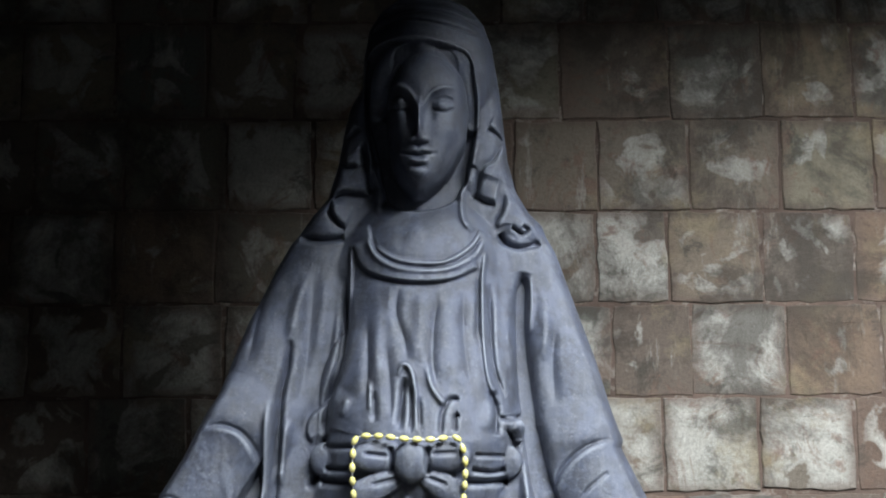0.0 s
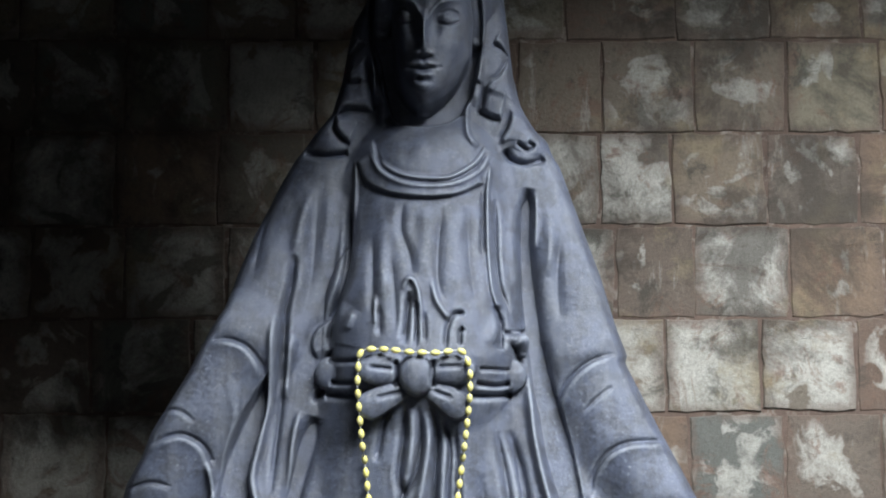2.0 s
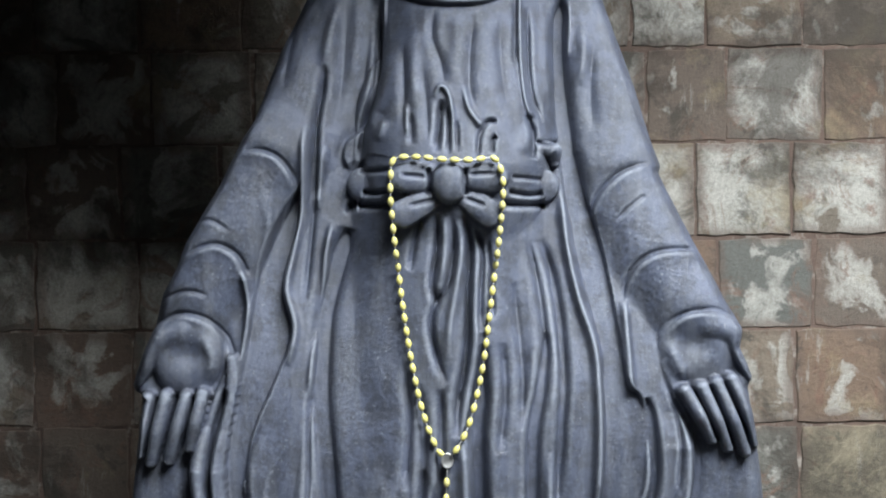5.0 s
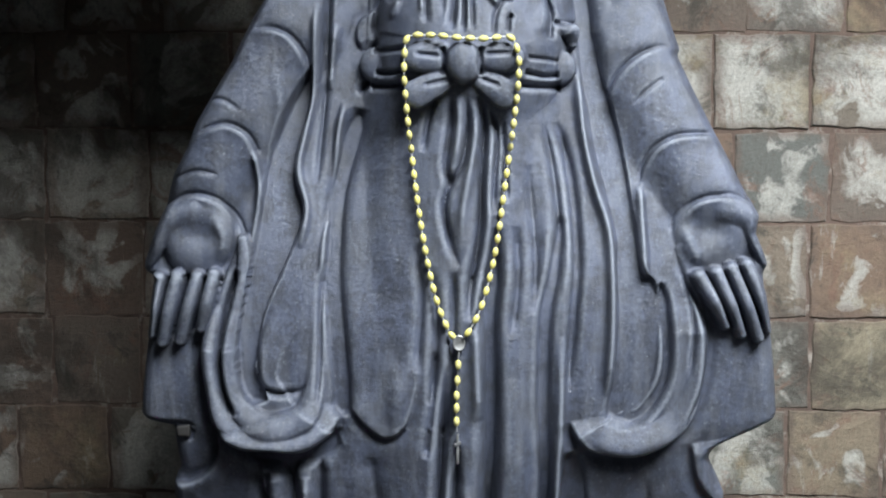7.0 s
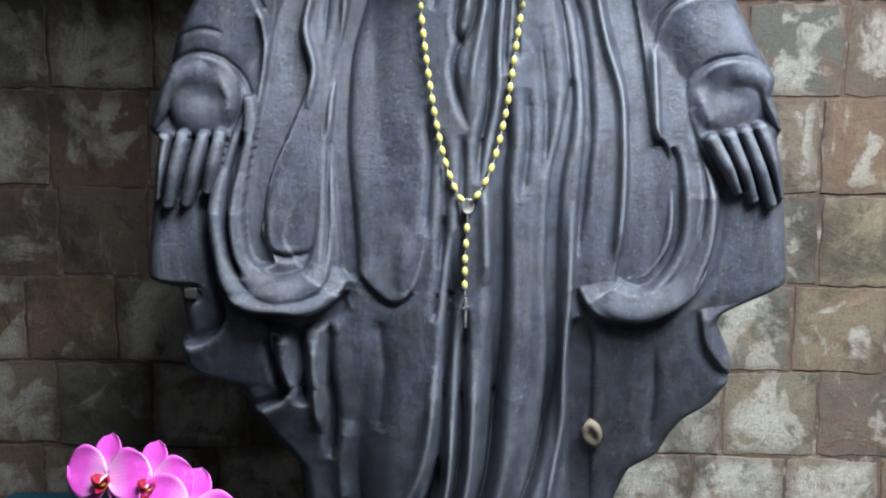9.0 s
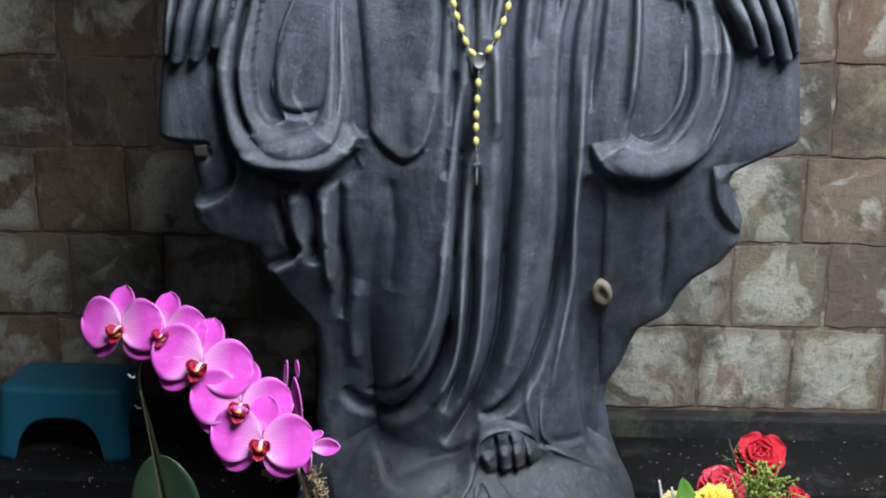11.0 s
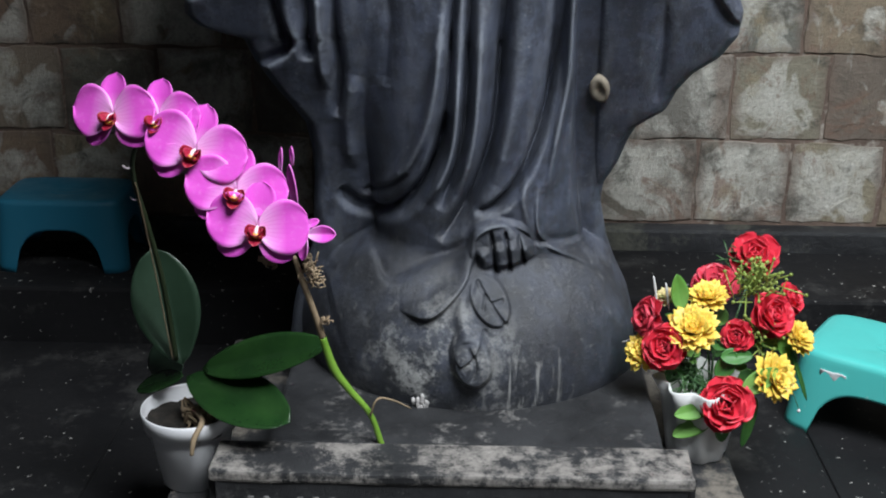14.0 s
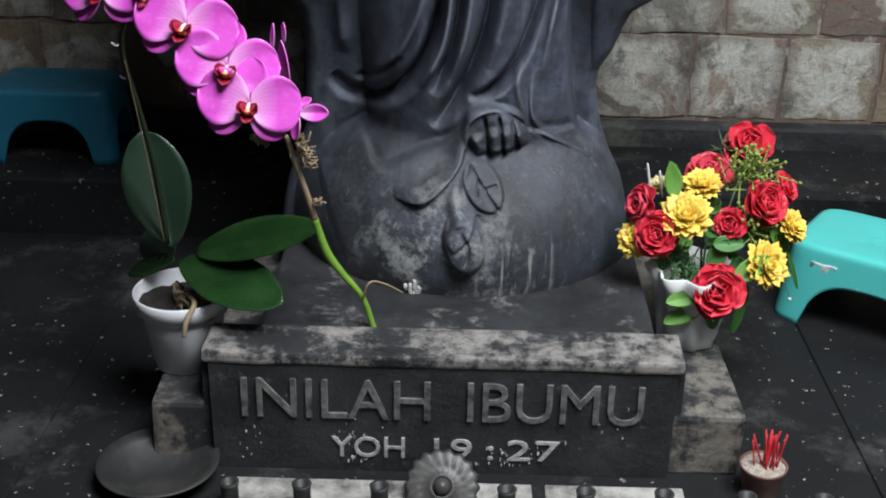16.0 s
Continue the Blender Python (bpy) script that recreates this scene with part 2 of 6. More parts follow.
def tube(points, radius, n=24, sides=8, flat=1.0):
    """Swept tube along a spline; radius: number or list along it."""
    pts = spline(points, n)
    rad = np.interp(np.linspace(0, 1, n), np.linspace(0, 1, len(radius)), radius) if isinstance(radius, (list, tuple)) else np.full(n, radius)
    bm = bmesh.new()
    rings = []
    up = Vector((0.13, 0.21, 0.97))
    for i in range(n):
        d = Vector(pts[min(i + 1, n - 1)] - pts[max(i - 1, 0)]).normalized()
        s = d.cross(up).normalized()
        w = s.cross(d)
        up = w
        rings.append([bm.verts.new(Vector(pts[i]) + float(rad[i]) * (float(math.cos(a)) * s + float(flat * math.sin(a)) * w)) for a in np.linspace(0, 2 * math.pi, sides, endpoint=False)])
    for a, b in zip(rings, rings[1:]):
        for i in range(sides):
            bm.faces.new((a[i], a[(i + 1) % sides], b[(i + 1) % sides], b[i]))
    bm.faces.new(rings[0][::-1])
    bm.faces.new(rings[-1])
    return bm


def add(bm, other):
    me = bpy.data.meshes.new("tmp")
    other.to_mesh(me)
    other.free()
    bm.from_mesh(me)
    bpy.data.meshes.remove(me)
    return bm


# ---------------------------------------------------------------- the place
def build_setting():
    ground = part("ground", box_bm(-40, 40, -40, 40, FLOOR - 0.4, FLOOR), MAT_FLOOR, smooth=False)
    tagged(ground, "dark damp stone floor with pale spatters", "floor", kind="structure")
    for i, x in enumerate((-1.225, -0.625, -0.025, 0.575, 1.175)):
        for y0, y1 in ((-0.6, 0.35), (0.35, 1.27), (1.27, 2.196)):
            slab = part("floor_slab", box_bm(x + 0.002 if i else -1.058, x + 0.598, y0 + 0.002, y1 - 0.002, FLOOR - 0.02, FLOOR + 0.004, 0.0015, 1), MAT_FLOOR, ground, smooth=False)
    step = part("floor_step", rough_up(box_bm(-1.06, 2.0, 2.2, WALL_Y, FLOOR - 0.01, STEP, 0.008), 0.002, 9), MAT_FLOOR, smooth=False)
    tagged(step, "low dark stone step along the wall", "step", kind="structure")
    skirting = part("baseboard", rough_up(box_bm(-1.06, 2.0, WALL_Y - 0.035, WALL_Y + 0.01, STEP - 0.01, 0.004, 0.008), 0.003, 14), MAT_SKIRT, smooth=False)
    tagged(skirting, "narrow mossy concrete ledge at the wall's foot", "ledge", kind="structure")
    wall = part("wall_north", box_bm(-1.06, 2.0, WALL_Y + 0.004, WALL_Y + 0.3, FLOOR, 2.9), MAT_MORTAR, smooth=False)
    tagged(wall, "old weathered stone block wall with reddish mortar", "wall", kind="structure")
    # added walls out of view: they close the room and block stray light
    west = part("wall_west", box_bm(-1.3, -1.06, -1.8, WALL_Y + 0.3, FLOOR, 2.6), MAT_UNSEEN, smooth=False)
    tagged(west, "added unseen dark side wall that blocks light from the left", "wall", kind="structure")
    east = part("wall_east", box_bm(2.0, 2.2, -1.8, WALL_Y + 0.3, FLOOR, 2.6), MAT_UNSEEN, smooth=False)
    tagged(east, "added unseen dark side wall that closes the right", "wall", kind="structure")
    south = part("wall_south", box_bm(-1.3, 2.2, -2.0, -1.8, FLOOR, 2.6), MAT_UNSEEN, smooth=False)
    tagged(south, "added unseen dark wall behind the camera", "wall", kind="structure")
    # added unseen roof with a light opening, and an added lintel shading the niche
    bm = box_bm(-1.3, 0.15, -2.0, WALL_Y + 0.3, 2.6, 2.8)
    add(bm, box_bm(0.15, 1.55, 1.0, WALL_Y + 0.3, 2.6, 2.8))
    add(bm, box_bm(0.15, 1.55, -2.0, -0.3, 2.6, 2.8))
    add(bm, box_bm(1.55, 2.2, -2.0, WALL_Y + 0.3, 2.6, 2.8))
    ceiling = part("ceiling", bm, MAT_UNSEEN, smooth=False)
    tagged(ceiling, "added unseen dark ceiling with an opening that shapes the light", "ceiling", kind="structure")
    bm = bmesh.new()
    line = ((-1.06, 2.6), (-1.06, 1.765), (0.0, 1.765), (0.14, 1.8), (0.3, 1.98), (0.5, 2.13), (0.8, 2.36), (2.0, 2.42), (2.0, 2.6))
    ends = [[bm.verts.new((x, y, z)) for x, z in line] for y in (1.30, 1.36)]
    for i in range(9):
        bm.faces.new((ends[0][i], ends[0][(i + 1) % 9], ends[1][(i + 1) % 9], ends[1][i]))
    bm.faces.new(ends[0][::-1])
    bm.faces.new(ends[1])
    bmesh.ops.recalc_face_normals(bm, faces=bm.faces[:])
    shade_lintel = part("trim", bm, MAT_UNSEEN, smooth=False)
    tagged(shade_lintel, "added unseen half arch that shades the wall and the head", "arch", kind="structure")
    # added out of view to keep lamp light off the left wall
    pier = part("wall_pier", rough_up(box_bm(-1.06, -0.58, 1.03, 1.13, FLOOR, 2.6, 0.01), 0.003, 6), MAT_UNSEEN, smooth=False)
    tagged(pier, "added unseen pier that shades the left wall", "pier", kind="structure")
    return wall


COURSES = (0.01, 0.193, 0.376, 0.558, 0.745, 0.943, 1.13, 1.322, 1.515, 1.711, 1.91, 2.125, 2.32)
PHASE = (0.458, 0.518, 0.453, 0.50, 0.49, 0.53, 0.485, 0.55, 0.507, 0.557, 0.523, 0.50)


def brick_mesh(w, h, seed):
    """A hewn block with a wandering outline and a worn, rounded face."""
    rnd = random.Random(seed)
    n, loops = 24, ((1.0, 0.03), (1.0, 0.0032), (0.975, 0.0004), (0.6, -0.0008))
    wob = [rnd.uniform(-0.003, 0.003) for _ in range(n)]
    skew = rnd.uniform(-0.004, 0.004), rnd.uniform(-0.004, 0.004)
    verts, faces = [], []
    for k, (size, y) in enumerate(loops):
        for i in range(n):
            a = 2 * math.pi * i / n
            c, d = math.cos(a), math.sin(a)
            q = size / max(abs(c), abs(d))
            q = min(q, 1.395 * size)
            x, z = c * q * (w / 2 + wob[i]), d * q * (h / 2 + wob[(i * 7) % n])
            verts.append((x + skew[0] * z / h, y + (rnd.uniform(-0.0012, 0.0012) if k > 1 else 0), z + skew[1] * x / w))
    for k in range(len(loops) - 1):
        for i in range(n):
            j = (i + 1) % n
            faces.append((k * n + i, k * n + j, (k + 1) * n + j, (k + 1) * n + i))
    faces.append(tuple(range(len(verts) - n, len(verts))))
    me = bpy.data.meshes.new("brick")
    me.from_pydata(verts, [], faces)
    me.update()
    me.materials.append(MAT_BRICK)
    return me


def build_bricks(wall):
    rnd = random.Random(5)
    for k, (z0, z1) in enumerate(zip(COURSES, COURSES[1:])):
        x = PHASE[k] - 0.197 * 8
        while x < 1.45:
            w = 0.197 + rnd.uniform(-0.022, 0.022) * (abs(x) > 0.9 or x < 0.3)
            if abs(x - (PHASE[k] - 0.197)) < 0.06:
                w = PHASE[k] - x
            joint = rnd.uniform(0.002, 0.008)
            ob = new("brick", brick_mesh(w - joint, z1 - z0 - rnd.uniform(0.002, 0.008), rnd.random()))
            ob.parent = wall
            ob.location = (x + w / 2, WALL_Y + rnd.uniform(-0.002, 0.002), (z0 + z1) / 2 + rnd.uniform(-0.002, 0.002))
            x += w


# ---------------------------------------------------------------- the statue
class Relief:
    """Height of carved stone over a plan of x and z; the body hangs on the plane y = AXIS and h is how far it stands out."""

    AXIS = 1.90

    def __init__(self, X, Z):
        self.X, self.Z = X, Z
        self.H = np.zeros_like(X)

    def window(self, pts, reach):
        """The rows and columns within reach of the points."""
        p = np.array(pts, float)
        r0, r1 = np.searchsorted(self.Z[:, 0], [p[:, 1].min() - reach, p[:, 1].max() + reach])
        r0, r1 = max(int(r0) - 1, 0), max(int(r1) + 1, 2)
        x = self.X[r0:r1]
        cols = np.nonzero(((x > p[:, 0].min() - reach) & (x < p[:, 0].max() + reach)).any(0))[0]
        if not len(cols):
            return slice(0, 1), slice(0, 1)
        return slice(r0, r1), slice(int(cols[0]), int(cols[-1]) + 1)

    def dist(self, pts, reach):
        """Window, distance to the line, place along it and side of it."""
        p = spline(pts, 6 * len(pts)) if len(pts) > 2 else np.array(pts, float)
        w = self.window(p, reach)
        X, Z = self.X[w], self.Z[w]
        best = np.full(X.shape, 9.0)
        along, side = np.zeros_like(X), np.ones_like(X)
        n = len(p) - 1
        for i in range(n):
            a, b = p[i], p[i + 1]
            d = b - a
            L = max(d @ d, 1e-12)
            s = np.clip(((X - a[0]) * d[0] + (Z - a[1]) * d[1]) / L, 0, 1)
            dx, dz = X - a[0] - s * d[0], Z - a[1] - s * d[1]
            q = np.hypot(dx, dz)
            near = q < best
            best = np.where(near, q, best)
            along = np.where(near, (i + s) / n, along)
            side = np.where(near, np.sign(d[0] * dz - d[1] * dx), side)
        return w, best, along, side

    def limb(self, pts, radii, heights, bulge=1.0, blend=0.0):
        """A rounded limb: its crest stands at heights + bulge * radius."""
        w, d, s, _ = self.dist(pts, max(radii) + 0.005)
        r = eased(s, np.linspace(0, 1, len(radii)), radii, 0.3 / len(radii))
        base = eased(s, np.linspace(0, 1, len(heights)), heights, 0.3 / len(heights))
        u = np.clip(1 - (d / r) ** 2, 0, None)
        self.union(w, np.where(u > 0, base + bulge * r * np.sqrt(u), -1), blend)

    def turned(self, w, c, rx, rz, turn):
        a = radians(turn)
        dx, dz = self.X[w] - c[0], self.Z[w] - c[1]
        return (dx * math.cos(a) + dz * math.sin(a)) / rx, (-dx * math.sin(a) + dz * math.cos(a)) / rz

    def oval(self, c, rx, rz, base, rise, turn=0.0, blend=0.0, power=0.5):
        w = self.window([c], max(rx, rz) + 0.005)
        u, v = self.turned(w, c, rx, rz, turn)
        q = np.clip(1 - u * u - v * v, 0, None)
        self.union(w, np.where(q > 0, base + rise * q ** power, -1), blend)

    def union(self, w, h, blend):
        H = self.H[w]
        if blend:
            k = np.clip(0.5 + 0.5 * (H - h) / blend, 0, 1)
            self.H[w] = np.where(h > -0.5, h * (1 - k) + H * k + blend * k * (1 - k), H)
        else:
            self.H[w] = np.maximum(H, h)

    @staticmethod
    def fade(s, end):
        return np.clip(np.minimum(s, 1 - s) / end, 0, 1) ** 1.2 if end else 1.0

    def ridge(self, pts, width, rise, end=0.35):
        """A soft ridge (or groove, with a negative rise) that fades at both ends."""
        w, d, s, _ = self.dist(pts, 3.2 * width)
        self.H[w] += rise * np.exp(-((d / width) ** 2)) * self.fade(s, end)

    def fold(self, pts, width, depth, end=0.2, crest=0.2):
        """A cut fold: a narrow groove with a soft raised shoulder along each bank."""
        w, d, s, _ = self.dist(pts, 5.5 * width)
        f = self.fade(s, end)
        q = np.abs(d) / width
        self.H[w] += f * depth * (0.3 * crest * np.exp(-((q - 2.2) / 1.2) ** 2) - 1.25 * np.exp(-(q ** 1.35)))

    def lip(self, pts, rise, reach, sharp=0.004, end=0.12):
        """A cloth edge: a crisp step that stands up on the left of the line as it runs, and falls back over reach."""
        w, d, s, side = self.dist(pts, max(5 * reach, 0.03))
        sd = d * side
        f = self.fade(s, end)
        rise = rise * 1.15
        step = 1 / (1 + np.exp(-np.clip(sd / sharp * 4, -30, 30)))
        edge = np.clip((5 * reach - d) / (2 * reach), 0, 1)
        self.H[w] += edge * (rise * f * step * np.exp(-np.clip(sd, 0, None) / reach) - 0.35 * rise * f * np.exp(-((sd + sharp) / (2.2 * sharp)) ** 2))

    def sheet(self, pts, rise, edge=0.006, tilt=(0.0, 0.0)):
        """Raises (or sinks) the cloth inside a closed outline, with a rounded border; tilt adds a slope to it."""
        w, d, _, _ = self.dist(list(pts) + [pts[0]], 0.004)
        p = spline(list(pts) + [pts[0]], 6 * len(pts) + 6)
        X, Z = self.X[w], self.Z[w]
        inside = np.zeros(X.shape, bool)
        for a, b in zip(p, p[1:]):
            if a[1] != b[1]:
                inside ^= ((a[1] > Z) != (b[1] > Z)) & (X < (b[0] - a[0]) * (Z - a[1]) / (b[1] - a[1]) + a[0])
        c = p.mean(0)
        amount = np.clip(1 + tilt[0] * (X - c[0]) + tilt[1] * (Z - c[1]), 0, 2.5)
        self.H[w] += np.where(inside, rise * amount * (1 - np.exp(-d / edge)), 0)

    def plate(self, c, rx, rz, rise, turn=0.0, soft=0.25):
        """A low raised oval with a clear edge."""
        w = self.window([c], max(rx, rz) + 0.005)
        u, v = self.turned(w, c, rx, rz, turn)
        q = np.sqrt(u * u + v * v)
        k = np.clip((1 - q) / soft, 0, 1)
        self.H[w] += rise * (k * k * (3 - 2 * k) * 0.6 + 0.4 * np.sqrt(np.clip(1 - q * q, 0, 1)))

    def dent(self, c, rx, rz, rise, turn=0.0):
        w = self.window([c], 3 * max(rx, rz))
        u, v = self.turned(w, c, rx, rz, turn)
        self.H[w] += rise * np.exp(-(u * u + v * v))


OUTLINE_RIGHT = [
    [(0.009, 1.924), (0.047, 1.919), (0.076, 1.907), (0.097, 1.882), (0.110, 1.845), (0.121, 1.776), (0.127, 1.718), (0.133, 1.660), (0.145, 1.611), (0.165, 1.576), (0.185, 1.556), (0.191, 1.538)],
    [(0.204, 1.515), (0.220, 1.467), (0.240, 1.407), (0.260, 1.348), (0.273, 1.298), (0.283, 1.264), (0.295, 1.231)],
    [(0.291, 1.221), (0.314, 1.172), (0.338, 1.122), (0.362, 1.074), (0.382, 1.033), (0.402, 1.000)],
    [(0.395, 0.973), (0.404, 0.953), (0.413, 0.930), (0.407, 0.916), (0.411, 0.875), (0.418, 0.835), (0.423, 0.796), (0.427, 0.756), (0.430, 0.720), (0.427, 0.710), (0.402, 0.696), (0.367, 0.680), (0.344, 0.668), (0.338, 0.652)],
    [(0.351, 0.626), (0.364, 0.597), (0.363, 0.559), (0.341, 0.525), (0.306, 0.499), (0.287, 0.472), (0.273, 0.438), (0.232, 0.410), (0.221, 0.384), (0.210, 0.348), (0.191, 0.312), (0.188, 0.280)],
    [(0.201, 0.219), (0.217, 0.176), (0.239, 0.132), (0.253, 0.082)],
    [(0.253, 0.058), (0.261, 0.013), (0.258, -0.035), (0.234, -0.083)],
]
OUTLINE_LEFT = [
    [(-0.003, 1.924), (-0.041, 1.919), (-0.063, 1.905), (-0.083, 1.873), (-0.091, 1.827), (-0.093, 1.777), (-0.112, 1.745), (-0.122, 1.700), (-0.130, 1.651), (-0.146, 1.598), (-0.171, 1.568), (-0.187, 1.544)],
    [(-0.201, 1.527), (-0.219, 1.494), (-0.239, 1.451), (-0.260, 1.409), (-0.282, 1.350), (-0.297, 1.300), (-0.315, 1.271), (-0.329, 1.242)],
    [(-0.345, 1.207), (-0.367, 1.170), (-0.394, 1.123), (-0.406, 1.088), (-0.426, 1.050)],
    [(-0.436, 1.000), (-0.451, 0.965), (-0.463, 0.925), (-0.461, 0.915), (-0.447, 0.908), (-0.452, 0.854), (-0.460, 0.806), (-0.467, 0.750), (-0.470, 0.713), (-0.463, 0.702), (-0.425, 0.697), (-0.423, 0.670), (-0.418, 0.633)],
    [(-0.428, 0.613), (-0.431, 0.585), (-0.416, 0.568), (-0.384, 0.556), (-0.351, 0.548), (-0.339, 0.514), (-0.316, 0.475), (-0.294, 0.445), (-0.271, 0.410), (-0.264, 0.366), (-0.263, 0.321)],
    [(-0.269, 0.248), (-0.268, 0.210), (-0.285, 0.160), (-0.302, 0.110)],
    [(-0.309, 0.079), (-0.316, 0.028), (-0.316, -0.024), (-0.294, -0.087)],
]


def edge_of(parts):
    """x of the outline as a function of z, steadily falling in z."""
    p = np.array([q for seg in parts for q in seg])
    keep = [0]
    for i in range(1, len(p)):
        if p[i, 1] < p[keep[-1], 1] - 0.0015:
            keep.append(i)
    p = p[keep][::-1]
    return p[:, 1], p[:, 0]


def eased(x, xs, ys, soft=0.07):
    """Linear interpolation with its kinks rounded off."""
    g = np.linspace(xs[0] - 4 * soft, xs[-1] + 4 * soft, 600)
    k = np.exp(-0.5 * (np.arange(-60, 61) * (g[1] - g[0]) / soft) ** 2)
    pad = np.pad(np.interp(g, xs, ys), 60, mode="edge")
    return np.interp(x, g, np.convolve(pad, k / k.sum(), "valid"))


def rim_height(z):
    """How far the outer rim of the figure stands out of the axis plane."""
    return eased(z, [-0.05, 0.1, 0.25, 0.36, 0.5, 0.65, 0.9, 1.1, 1.3, 1.5, 1.65, 1.95], [0.06, 0.06, 0.07, 0.09, 0.14, 0.19, 0.20, 0.15, 0.12, 0.10, 0.09, 0.09])


def statue_front(X, Z, U):
    """How far the front of the figure stands out of the plane of its axis."""
    R = Relief(X, Z)
    # the mantle that carries everything: a sheet with rounded rims
    R.H = rim_height(Z) + 0.015 * np.sqrt(np.clip(1 - U * U, 0, 1))
    # globe
    R.oval((-0.008, 0.06), 0.288, 0.225, 0.0, 0.29, 0, 0.03)
    # skirt and trunk
    R.limb([(-0.016, 1.30), (-0.015, 1.0), (-0.018, 0.75), (-0.014, 0.5), (0.0, 0.2)], [0.13, 0.15, 0.172, 0.172, 0.16], [0.115, 0.108, 0.095, 0.08, 0.07], 0.76, 0.03)
    R.limb([(0.002, 1.473), (0.002, 1.343), (-0.001, 1.232)], [0.13, 0.14, 0.135], [0.06, 0.085, 0.12], 0.9, 0.04)
    # shoulders and upper arms
    R.limb([(-0.146, 1.487), (-0.202, 1.379), (-0.249, 1.265)], [0.05, 0.07, 0.085], [0.07, 0.08, 0.10], 0.9, 0.03)
    R.limb([(0.144, 1.486), (0.196, 1.369), (0.239, 1.247)], [0.05, 0.07, 0.085], [0.07, 0.08, 0.08], 0.9, 0.03)
    # forearms in wide sleeves
    R.limb([(-0.271, 1.253), (-0.315, 1.157), (-0.358, 1.070), (-0.378, 0.999)], [0.08, 0.082, 0.07, 0.058], [0.11, 0.12, 0.14, 0.15], 1.0, 0.02)
    R.limb([(0.227, 1.227), (0.273, 1.116), (0.320, 1.037), (0.347, 0.981)], [0.08, 0.082, 0.07, 0.055], [0.09, 0.11, 0.14, 0.16], 1.0, 0.02)
    sleeves(R)
    hand(R, -1)
    hand(R, 1)
    skirt(R)
    base_carving(R)
    torso(R)
    head(R)
    return R.H


